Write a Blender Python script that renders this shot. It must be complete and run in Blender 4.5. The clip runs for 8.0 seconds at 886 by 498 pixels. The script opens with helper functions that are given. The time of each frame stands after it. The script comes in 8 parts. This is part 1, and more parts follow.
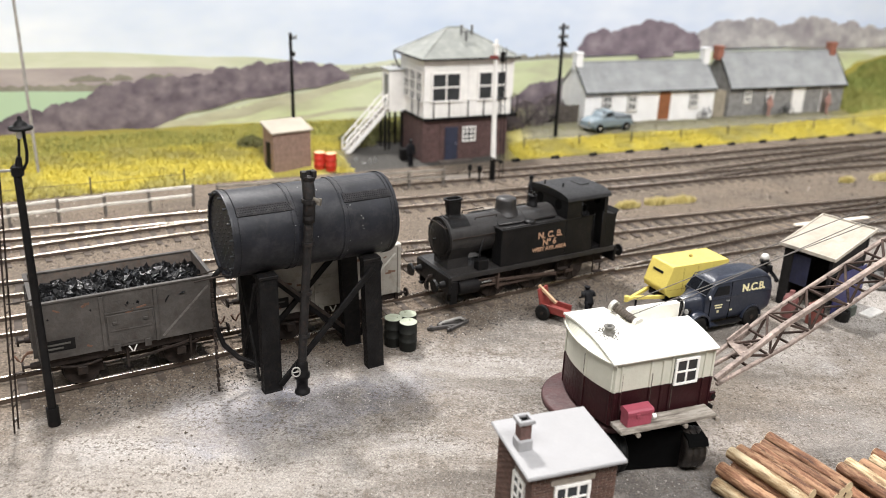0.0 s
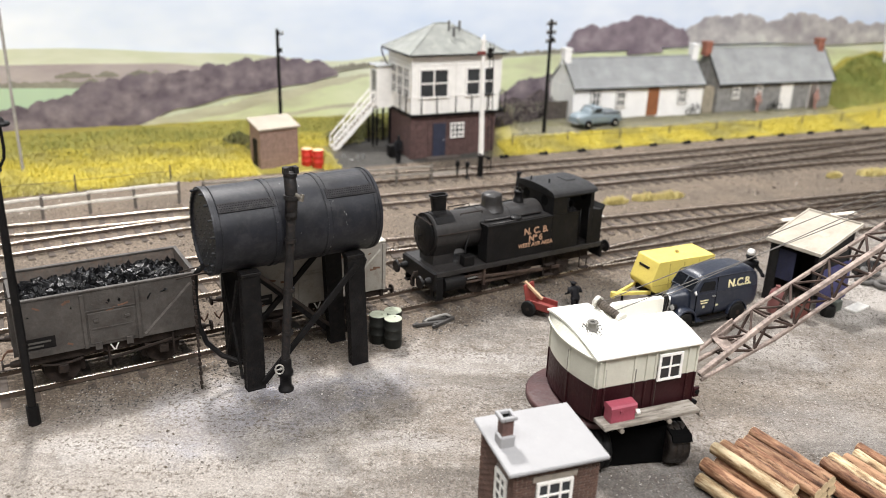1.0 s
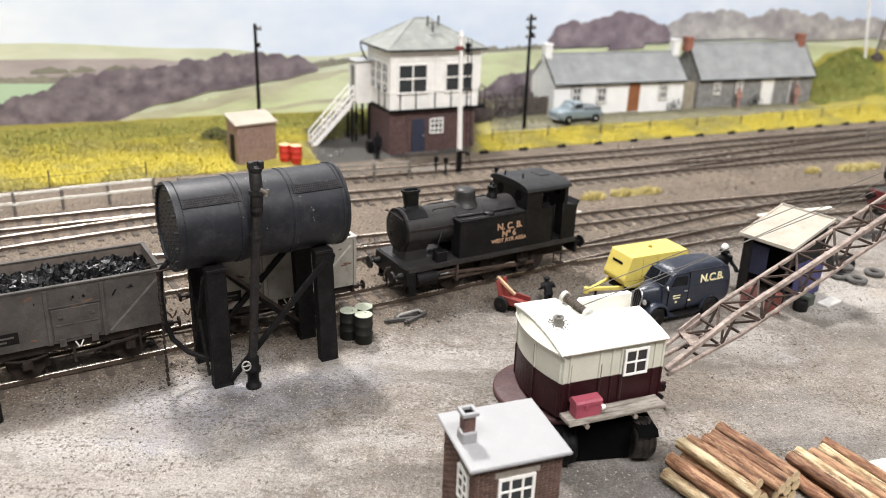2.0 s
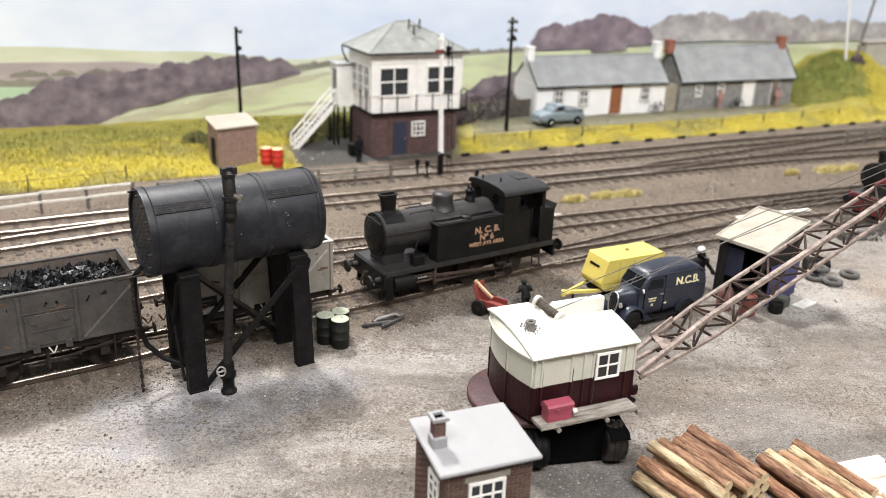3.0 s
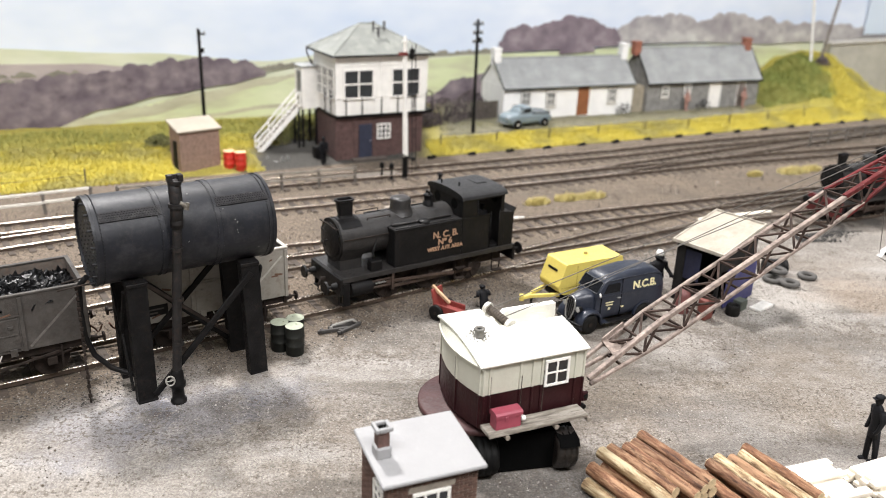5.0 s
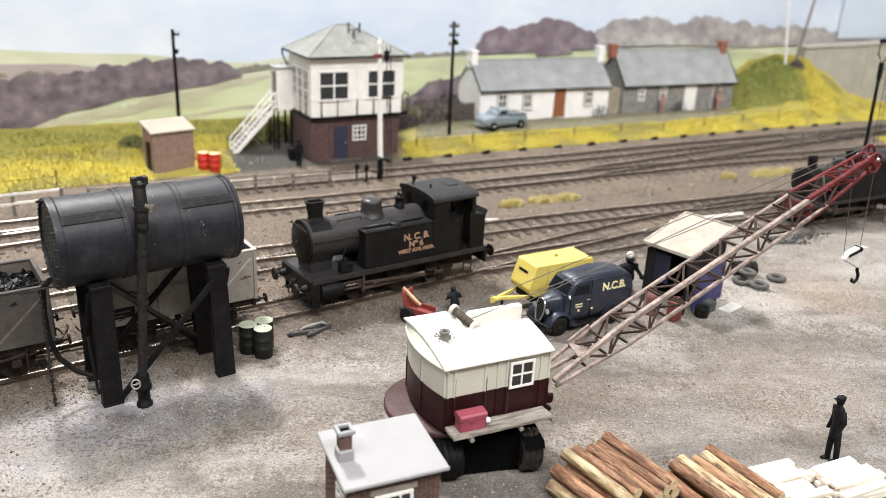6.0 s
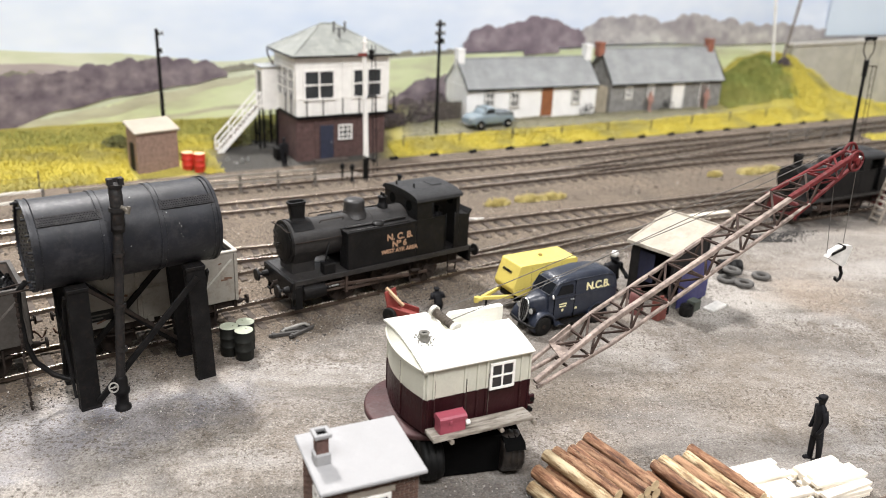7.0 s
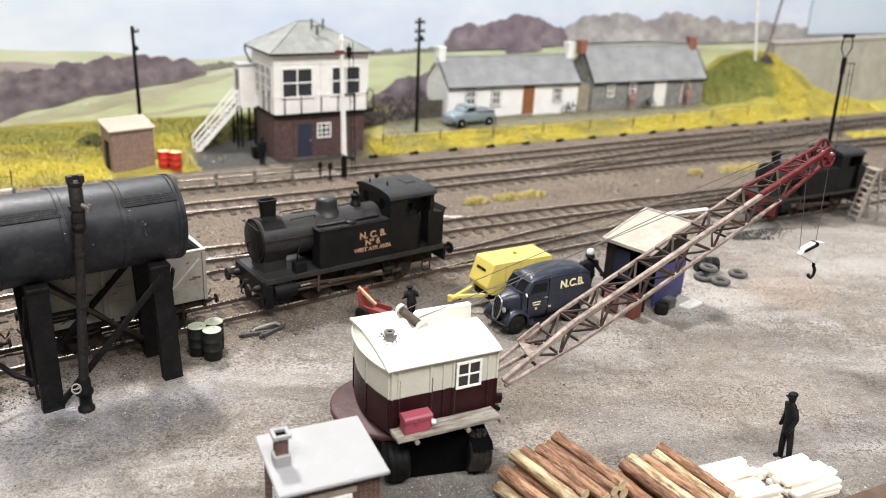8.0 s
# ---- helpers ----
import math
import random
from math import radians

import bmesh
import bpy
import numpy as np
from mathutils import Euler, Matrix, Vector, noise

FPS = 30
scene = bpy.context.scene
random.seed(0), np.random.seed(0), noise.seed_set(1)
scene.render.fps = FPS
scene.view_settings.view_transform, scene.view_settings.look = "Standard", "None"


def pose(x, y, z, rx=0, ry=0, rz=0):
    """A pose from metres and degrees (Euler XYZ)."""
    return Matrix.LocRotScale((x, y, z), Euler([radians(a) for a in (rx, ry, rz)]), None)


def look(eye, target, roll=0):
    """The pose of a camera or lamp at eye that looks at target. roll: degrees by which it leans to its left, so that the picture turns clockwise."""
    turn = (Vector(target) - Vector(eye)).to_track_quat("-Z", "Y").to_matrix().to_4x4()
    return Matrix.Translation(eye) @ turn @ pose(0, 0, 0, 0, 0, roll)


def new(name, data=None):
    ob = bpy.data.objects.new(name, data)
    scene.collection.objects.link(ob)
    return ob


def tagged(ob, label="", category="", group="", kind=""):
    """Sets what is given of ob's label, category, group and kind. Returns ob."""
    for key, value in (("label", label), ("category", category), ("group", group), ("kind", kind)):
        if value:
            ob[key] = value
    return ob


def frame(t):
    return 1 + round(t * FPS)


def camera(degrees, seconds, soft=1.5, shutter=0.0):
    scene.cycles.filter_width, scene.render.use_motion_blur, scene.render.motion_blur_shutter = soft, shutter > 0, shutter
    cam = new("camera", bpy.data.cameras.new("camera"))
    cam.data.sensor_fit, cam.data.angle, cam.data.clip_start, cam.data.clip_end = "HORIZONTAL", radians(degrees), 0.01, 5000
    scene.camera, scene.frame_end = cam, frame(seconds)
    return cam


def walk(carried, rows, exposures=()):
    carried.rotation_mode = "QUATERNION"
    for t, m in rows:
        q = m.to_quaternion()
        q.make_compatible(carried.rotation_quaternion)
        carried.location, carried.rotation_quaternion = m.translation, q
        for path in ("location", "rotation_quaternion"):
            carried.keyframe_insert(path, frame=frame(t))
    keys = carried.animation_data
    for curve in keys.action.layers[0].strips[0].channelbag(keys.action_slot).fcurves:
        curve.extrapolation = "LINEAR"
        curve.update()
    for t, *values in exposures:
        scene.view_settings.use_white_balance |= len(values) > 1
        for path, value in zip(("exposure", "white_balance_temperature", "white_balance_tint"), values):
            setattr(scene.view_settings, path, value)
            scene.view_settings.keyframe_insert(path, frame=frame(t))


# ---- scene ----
cam = camera(56.5, 8.0, 0.85)
PATH = [
    (0, (0.00776, 0.01295, 0.16418), (0.00600, 0.94880, -0.18822), 1.97),
    (0.5, (0.01069, 0.01276, 0.16362), (0.01380, 0.94847, -0.18915), 1.94),
    (1, (0.01100, 0.01428, 0.16336), (0.01844, 0.94900, -0.19194), 1.98),
    (1.5, (0.01492, 0.01591, 0.16218), (0.02810, 0.94916, -0.19680), 2.07),
    (3, (0.02450, 0.01520, 0.16448), (0.05728, 0.94857, -0.19296), 2.19),
    (3.5, (0.02752, 0.01663, 0.16498), (0.06574, 0.95021, -0.19135), 2.25),
    (4, (0.03174, 0.01874, 0.16463), (0.07602, 0.95187, -0.19215), 2.26),
    (4.5, (0.03304, 0.01815, 0.16552), (0.08204, 0.95063, -0.19236), 2.24),
    (6, (0.04045, 0.01676, 0.16750), (0.11862, 0.94836, -0.18747), 2.85),
    (6.5, (0.04311, 0.01855, 0.16715), (0.12596, 0.94959, -0.18826), 2.84),
    (7, (0.04494, 0.01869, 0.16757), (0.13218, 0.94900, -0.18869), 2.77),
    (7.5, (0.04891, 0.01945, 0.16686), (0.14225, 0.94922, -0.18925), 2.82),
    (8, (0.05309, 0.02102, 0.16613), (0.15235, 0.95014, -0.19007), 2.86),
]
walk(cam, [(t, look(eye, target, roll)) for t, eye, target, roll in PATH])
cam.data.dof.use_dof, cam.data.dof.focus_distance, cam.data.dof.aperture_fstop = True, 0.31, 14.5

# ---- light: exhibition hall lamps; a spot behind the layout throws the shadows towards the viewer ----
scene.view_settings.exposure = 0.0
world = bpy.data.worlds.new("hall_air")
scene.world = world
world.use_nodes = True
world.node_tree.nodes["Background"].inputs[0].default_value = (0.9, 0.95, 1.0, 1)
world.node_tree.nodes["Background"].inputs[1].default_value = 0.05


def lamp(name, eye, target, power, size, size_y=None, color=(1, 1, 1)):
    d = bpy.data.lights.new(name, "AREA")
    d.energy, d.color = power, color
    d.shape, d.size = ("RECTANGLE", size) if size_y else ("DISK", size)
    if size_y:
        d.size_y = size_y
    ob = new(name, d)
    ob.matrix_world = look(eye, target)
    return ob


lamp("hall_spot", (-0.40, 1.13, 1.46), (-0.04, 0.31, 0.06), 43.0, 0.18, color=(1.0, 0.97, 0.95))
lamp("front_strip", (0.3, -0.62, 1.47), (0.42, 0.95, 0.12), 46.0, 1.6, 0.3, color=(1.0, 0.98, 0.98))
for lx, ly in ((-1.4, -1.0), (1.8, -1.0), (-1.4, 1.9), (1.8, 1.9)):
    lamp("ceiling_panel", (lx, ly, 2.66), (lx, ly, 0), 23.5, 1.2, 0.6, color=(0.91, 0.95, 1.0))

# ---- materials ----
MM = 0.001
MATS = {}


def nodes_of(name, rough=0.6, metal=0.0):
    m = bpy.data.materials.new(name)
    m.use_nodes = True
    nt = m.node_tree
    bsdf = nt.nodes["Principled BSDF"]
    bsdf.inputs["Roughness"].default_value = rough
    bsdf.inputs["Metallic"].default_value = metal
    coord = nt.nodes.new("ShaderNodeTexCoord")
    return m, nt, bsdf, coord.outputs["Object"]


def noise_node(nt, vec, scale, detail=4.0, rough=0.6):
    n = nt.nodes.new("ShaderNodeTexNoise")
    n.inputs["Scale"].default_value, n.inputs["Detail"].default_value, n.inputs["Roughness"].default_value = scale, detail, rough
    nt.links.new(vec, n.inputs["Vector"])
    return n.outputs["Fac"]


def ramp_node(nt, fac, *stops):
    r = nt.nodes.new("ShaderNodeValToRGB")
    e = r.color_ramp.elements
    while len(e) < len(stops):
        e.new(0.5)
    for k, (pos, col) in zip(e, stops):
        k.position = pos
        k.color = (*col, 1) if isinstance(col, tuple) else (col, col, col, 1)
    nt.links.new(fac, r.inputs["Fac"])
    return r.outputs["Color"]


def mix_node(nt, fac, a, b, mode="MIX"):
    n = nt.nodes.new("ShaderNodeMixRGB")
    n.blend_type = mode
    for sock, val in zip(n.inputs, (fac, a, b)):
        if isinstance(val, (int, float)):
            sock.default_value = val if sock.name == "Fac" else (val, val, val, 1)
        elif isinstance(val, tuple):
            sock.default_value = (*val, 1)
        else:
            nt.links.new(val, sock)
    return n.outputs["Color"]


def math_node(nt, op, a, b=0.0):
    n = nt.nodes.new("ShaderNodeMath")
    n.operation = op
    for sock, val in zip(n.inputs, (a, b)):
        if isinstance(val, (int, float)):
            sock.default_value = val
        else:
            nt.links.new(val, sock)
    return n.outputs[0]


def bump_node(nt, bsdf, height, strength, dist=0.0005):
    b = nt.nodes.new("ShaderNodeBump")
    b.inputs["Strength"].default_value, b.inputs["Distance"].default_value = strength, dist
    nt.links.new(height, b.inputs["Height"])
    nt.links.new(b.outputs["Normal"], bsdf.inputs["Normal"])


def shift(c, k):
    return tuple(min(1.0, max(0.0, v * k)) for v in c)


def surface(name, base, rough=0.6, metal=0.0, var=0.25, scale=150.0, stain=None, amount=0.35, bump=0.25, fine=900.0, vary=0.0, gloss=0.5):
    """Paint, metal, wood or stone with broad and fine variation and stains; sizes in 1/metre."""
    if name in MATS:
        return MATS[name]
    m, nt, bsdf, vec = nodes_of(name, rough, metal)
    bsdf.inputs["Specular IOR Level"].default_value = gloss
    broad, small = noise_node(nt, vec, scale), noise_node(nt, vec, fine, 3.0)
    col = ramp_node(nt, broad, (0.3, shift(base, 1 - var)), (0.7, shift(base, 1 + var)))
    col = mix_node(nt, 0.5, col, ramp_node(nt, small, (0.3, 0.5 * (1 - var)), (0.7, 0.5 + 0.5 * var)), "OVERLAY")
    if stain:
        s = noise_node(nt, vec, scale * 2.3, 6.0, 0.7)
        col = mix_node(nt, ramp_node(nt, s, (0.62 - 0.25 * amount, 0.0), (0.72, amount)), col, stain)
    if vary:
        rnd = nt.nodes.new("ShaderNodeObjectInfo").outputs["Random"]
        col = mix_node(nt, 1.0, col, ramp_node(nt, rnd, (0.0, 1 - vary), (1.0, 1.0)), "MULTIPLY")
    nt.links.new(col, bsdf.inputs["Base Color"])
    nt.links.new(ramp_node(nt, small, (0.2, max(0.05, rough - 0.15)), (0.8, min(1.0, rough + 0.15))), bsdf.inputs["Roughness"])
    if bump:
        bump_node(nt, bsdf, small, bump)
    MATS[name] = m
    return m


BLACK = surface("sooty black paint", (0.0066, 0.0063, 0.0065), 0.5, 0.0, 0.4, 120, (0.026, 0.02, 0.017), 0.4, gloss=0.18)
TANKBLACK = surface("tarred riveted plate", (0.0085, 0.0095, 0.0135), 0.5, 0.0, 0.4, 90, (0.045, 0.043, 0.046), 0.6, 0.07, gloss=0.38)
STRIPBLACK = surface("lap plate with pale mottling", (0.015, 0.014, 0.0155), 0.55, 0.0, 0.4, 200, (0.11, 0.105, 0.1), 0.4, 0.2, gloss=0.25)
TIMBERBLACK = surface("creosoted timber", (0.0072, 0.0068, 0.007), 0.6, 0.0, 0.45, 200, (0.04, 0.027, 0.02), 0.35, 0.5, gloss=0.16)
RAILSIDE = surface("rusty rail", (0.085, 0.06, 0.045), 0.7, 0.2, 0.3, 200)
RAILTOP = surface("worn steel", (0.5, 0.43, 0.36), 0.27, 0.95, 0.15, 200, (0.1, 0.066, 0.045), 0.6, bump=0.1)
SLEEPER = surface("weathered sleeper", (0.076, 0.058, 0.045), 0.85, 0.0, 0.3, 300, vary=0.35)
WHITE = surface("white painted card", (0.85, 0.83, 0.79), 0.6, 0.0, 0.08, 120, (0.5, 0.46, 0.4), 0.25)
ROOFWHITE = surface("off-white roof", (0.83, 0.82, 0.74), 0.55, 0.0, 0.04, 100, (0.6, 0.55, 0.45), 0.12)
MAROON = surface("maroon paint", (0.026, 0.0068, 0.0085), 0.42, 0.0, 0.25, 150, (0.08, 0.04, 0.03), 0.3, gloss=0.2)
HUTROOF = surface("pale grey roof felt", (0.3, 0.297, 0.3), 0.7, 0.0, 0.06, 60, (0.45, 0.44, 0.44), 0.25)
SLATE = surface("grey slate", (0.33, 0.34, 0.34), 0.7, 0.0, 0.2, 60, (0.4, 0.4, 0.38), 0.5, vary=0.3)
GREENROOF = surface("lichened slate roof", (0.2, 0.208, 0.192), 0.75, 0.0, 0.2, 60, (0.37, 0.38, 0.33), 0.5)
WHITEWASH = surface("whitewashed wall", (0.88, 0.87, 0.85), 0.75, 0.0, 0.06, 80, (0.5, 0.48, 0.44), 0.25)
STONEGREY = surface("grey rubble wall", (0.24, 0.235, 0.225), 0.85, 0.0, 0.3, 180, (0.12, 0.11, 0.1), 0.4, 0.5)
CONCRETE = surface("concrete", (0.5, 0.47, 0.42), 0.8, 0.0, 0.12, 80, (0.3, 0.27, 0.24), 0.4)
GLASS = surface("dark window pane", (0.03, 0.033, 0.036), 0.12, 0.0, 0.2, 80, bump=0.0)
VANGLASS = surface("dark van glass", (0.006, 0.007, 0.009), 0.1, 0.0, 0.2, 80, bump=0.0, gloss=0.2)
# near-black tone painted for the shade inside holes, arches and seams
DARK = surface("opening and seam shade", (0.004, 0.004, 0.004), 0.8, gloss=0.05)
REDDRUM = surface("red enamel", (0.55, 0.035, 0.02), 0.4, 0.0, 0.12)


# ---- mesh helpers: all in millimetres ----
class Shape:
    def __init__(self):
        self.v, self.f, self.s = [], [], []

    def add(self, verts, faces, smooth=False, m=None):
        k = len(self.v)
        self.v += [tuple(m @ Vector(p)) for p in verts] if m else [tuple(p) for p in verts]
        self.f += [tuple(i + k for i in f) for f in faces]
        self.s += [smooth] * len(faces)
        return self

    def box(self, cx, cy, cz, sx, sy, sz, bev=0.15, m=None):
        hx, hy, hz = sx / 2, sy / 2, sz / 2
        b = min(bev, 0.45 * min(sx, sy, sz))
        if b <= 0:
            vs = [(cx + i * hx, cy + j * hy, cz + k * hz) for i in (-1, 1) for j in (-1, 1) for k in (-1, 1)]
            return self.add(vs, [(0, 1, 3, 2), (4, 6, 7, 5), (0, 4, 5, 1), (2, 3, 7, 6), (0, 2, 6, 4), (1, 5, 7, 3)], m=m)
        vs, ix = [], {}
        for i in (-1, 1):
            for j in (-1, 1):
                for k in (-1, 1):
                    for a in range(3):
                        ix[i, j, k, a] = len(vs)
                        vs.append((cx + i * (hx - (b if a != 0 else 0)), cy + j * (hy - (b if a != 1 else 0)), cz + k * (hz - (b if a != 2 else 0))))
        fs = []
        for a, (p, q) in enumerate(((1, 2), (0, 2), (0, 1))):
            for sgn in (-1, 1):
                loop = []
                for u, w in ((-1, -1), (1, -1), (1, 1), (-1, 1)):
                    key = [0, 0, 0]
                    key[a], key[p], key[q] = sgn, u, w
                    loop.append(ix[(*key, a)])
                fs.append(tuple(loop))
        for a, (p, q) in enumerate(((1, 2), (0, 2), (0, 1))):
            for u in (-1, 1):
                for w in (-1, 1):
                    lo, hi = [0, 0, 0], [0, 0, 0]
                    lo[a], hi[a] = -1, 1
                    lo[p] = hi[p] = u
                    lo[q] = hi[q] = w
                    fs.append((ix[(*lo, p)], ix[(*hi, p)], ix[(*hi, q)], ix[(*lo, q)]))
        for i in (-1, 1):
            for j in (-1, 1):
                for k in (-1, 1):
                    fs.append(tuple(ix[i, j, k, a] for a in range(3)))
        return self.add(vs, fs, m=m)

    def span(self, x0, y0, z0, x1, y1, z1, bev=0.15, m=None):
        return self.box((x0 + x1) / 2, (y0 + y1) / 2, (z0 + z1) / 2, abs(x1 - x0), abs(y1 - y0), abs(z1 - z0), bev, m)

    def cyl(self, p, q, r, r2=None, n=16, caps=True, smooth=True, m=None):
        p, q, r2 = Vector(p), Vector(q), r if r2 is None else r2
        d = (q - p).normalized()
        a = d.orthogonal().normalized()
        b = d.cross(a)
        vs = []
        for c, rr in ((p, r), (q, r2)):
            vs += [c + (a * math.cos(math.tau * i / n) + b * math.sin(math.tau * i / n)) * rr for i in range(n)]
        self.add(vs, [(i, (i + 1) % n, n + (i + 1) % n, n + i) for i in range(n)], smooth, m)
        if caps:
            self.add(vs, [tuple(range(n))[::-1], tuple(range(n, 2 * n))], False, m)
        return self

    def beam(self, p, q, w, h, bev=0.1, m=None):
        """A squared bar from p to q, w across and h high."""
        p, q = Vector(p), Vector(q)
        rot = (q - p).to_track_quat("X", "Z").to_matrix().to_4x4()
        t = Matrix.Translation((p + q) / 2) @ rot
        return self.box(0, 0, 0, (q - p).length, w, h, bev, (m @ t) if m else t)

    def tube(self, pts, r, n=8, m=None):
        pts = [Vector(p) for p in pts]
        vs = []
        side = None
        for i, c in enumerate(pts):
            d = (pts[min(i + 1, len(pts) - 1)] - pts[max(i - 1, 0)]).normalized()
            side = d.orthogonal().normalized() if side is None else (side - d * side.dot(d)).normalized()
            up = d.cross(side)
            vs += [c + (side * math.cos(math.tau * k / n) + up * math.sin(math.tau * k / n)) * r for k in range(n)]
        fs = [(i * n + k, i * n + (k + 1) % n, (i + 1) * n + (k + 1) % n, (i + 1) * n + k) for i in range(len(pts) - 1) for k in range(n)]
        self.add(vs, fs, True, m)
        last = (len(pts) - 1) * n
        return self._caps(len(vs), n, last)

    def _caps(self, total, n, last):
        k = len(self.v) - total
        self.f += [tuple(k + i for i in range(n))[::-1], tuple(k + last + i for i in range(n))]
        self.s += [False, False]
        return self

    def ext(self, profile, axis, a, b, smooth=False, m=None):
        """A closed outline pushed along an axis from a to b."""
        put = {"x": lambda u, w, t: (t, u, w), "y": lambda u, w, t: (u, t, w), "z": lambda u, w, t: (u, w, t)}[axis]
        n = len(profile)
        vs = [put(u, w, t) for t in (a, b) for u, w in profile]
        self.add(vs, [(i, (i + 1) % n, n + (i + 1) % n, n + i) for i in range(n)], smooth, m)
        return self.add(vs, [tuple(range(n))[::-1], tuple(range(n, 2 * n))], False, m)

    def lathe(self, profile, n=20, m=None):
        """Radius and height pairs turned round z."""
        vs = [(r * math.cos(math.tau * i / n), r * math.sin(math.tau * i / n), z) for r, z in profile for i in range(n)]
        rows = len(profile)
        self.add(vs, [(j * n + i, j * n + (i + 1) % n, (j + 1) * n + (i + 1) % n, (j + 1) * n + i) for j in range(rows - 1) for i in range(n)], True, m)
        return self.add(vs, [tuple(range(n))[::-1], tuple(range((rows - 1) * n, rows * n))], False, m)


def ring_loft(sections, n=28):
    """A hull through rounded-box sections (x, centre y, half width, bottom, top, squareness)."""
    sh = Shape()
    for x, cy, hw, z0, z1, p in sections:
        for i in range(n):
            c, s_ = math.cos(math.tau * (i + .5) / n), math.sin(math.tau * (i + .5) / n)
            u, w = math.copysign(abs(c) ** (2 / p), c), math.copysign(abs(s_) ** (2 / p), s_)
            sh.v.append((x, cy + hw * u, (z0 + z1) / 2 + (z1 - z0) / 2 * w))
    k = len(sections)
    sh.f = [(j * n + i, j * n + (i + 1) % n, (j + 1) * n + (i + 1) % n, (j + 1) * n + i) for j in range(k - 1) for i in range(n)]
    sh.s = [True] * len(sh.f)
    sh.f += [tuple(range(n))[::-1], tuple(range((k - 1) * n, k * n))]
    sh.s += [False, False]
    return sh


def mesh_of(name, sh, mat, tidy=True):
    me = bpy.data.meshes.new(name)
    me.from_pydata([(x * MM, y * MM, z * MM) for x, y, z in sh.v], [], sh.f)
    me.polygons.foreach_set("use_smooth", sh.s)
    if tidy:
        bm = bmesh.new()
        bm.from_mesh(me)
        bmesh.ops.recalc_face_normals(bm, faces=bm.faces)
        bm.to_mesh(me)
        bm.free()
    me.materials.append(mat)
    me.update()
    return me


def part(name, sh, mat, parent=None, label="", tidy=True):
    ob = new(name, mesh_of(name, sh, mat, tidy))
    if parent:
        ob.parent = parent
    return tagged(ob, label) if label else ob


def piece(name, me, parent, m):
    ob = new(name, me)
    ob.parent = parent
    ob.matrix_local = m
    return ob


def place(x, y, z=0.0, rz=0.0, rx=0.0, ry=0.0):
    return pose(x * MM, y * MM, z * MM, rx, ry, rz)


def thing(name, m, label, category, group="", kind=""):
    ob = new(name)
    ob.empty_display_size = 0.005
    ob.matrix_world = m
    return tagged(ob, label, category, group, kind)


def solid(name, sh, mat, m, label, category, group="", kind="", tidy=True):
    """A thing of one mesh."""
    ob = new(name, mesh_of(name, sh, mat, tidy))
    ob.matrix_world = m
    return tagged(ob, label, category, group, kind)


def smooth01(t):
    t = min(1.0, max(0.0, t))
    return t * t * (3 - 2 * t)


def glide(points, step):
    """Even points along a smooth line through the given ones, with the heading there."""
    p = [Vector((x, y, 0)) for x, y in points]
    p = [2 * p[0] - p[1]] + p + [2 * p[-1] - p[-2]]
    fine = []
    for i in range(1, len(p) - 2):
        for k in range(24):
            t = k / 24
            fine.append(0.5 * ((2 * p[i]) + (p[i + 1] - p[i - 1]) * t + (2 * p[i - 1] - 5 * p[i] + 4 * p[i + 1] - p[i + 2]) * t * t
                               + (3 * p[i] - p[i - 1] - 3 * p[i + 1] + p[i + 2]) * t ** 3))
    fine.append(p[-2])
    out, left = [], 0.0
    for a, b in zip(fine, fine[1:]):
        d = (b - a).length
        while left < d:
            c = a.lerp(b, left / d)
            out.append((c.x, c.y, math.atan2(b.y - a.y, b.x - a.x)))
            left += step
        left -= d
    return out


# ---- the baseboard and its ground ----
def curve_at(pts, u):
    for (a, va), (b, vb) in zip(pts, pts[1:]):
        if u <= b:
            return va + (vb - va) * smooth01((u - a) / (b - a))
    return pts[-1][1]


def bank_edge(x):
    """How far back the trackside edge of the grass lies."""
    return 666 + (x - 85) * 0.432 - 0.00022 * max(0.0, -x) ** 2 * 0.6


def ground_z(x, y):
    d = (y - bank_edge(x)) * 0.917
    right = smooth01((x - 20) / 60)
    z = (3.0 + 8.4 * right) * smooth01(d / 38) + (1 - right) * 3.0 * smooth01((d - 40) / 60)
    crest = curve_at([(300, 0), (405, 1), (452, 19), (484, 36), (520, 41), (552, 25), (588, 2), (616, -16), (660, -24), (900, -24)], x)
    hill = crest * smooth01((d - 12) / 78)
    lump = noise.noise((x * 0.05, y * 0.05, 0.3)) * (0.35 + 1.2 * smooth01(d / 20)) + noise.noise((x * 0.3, y * 0.3, 2.0)) * 0.22
    return z + hill + lump * (0.5 if abs(d) < 3 else 1)


# pale yard dust; also painted to lighten the shaded ground around the tank
DUST_AND_LIFT = (0.4, 0.372, 0.34)


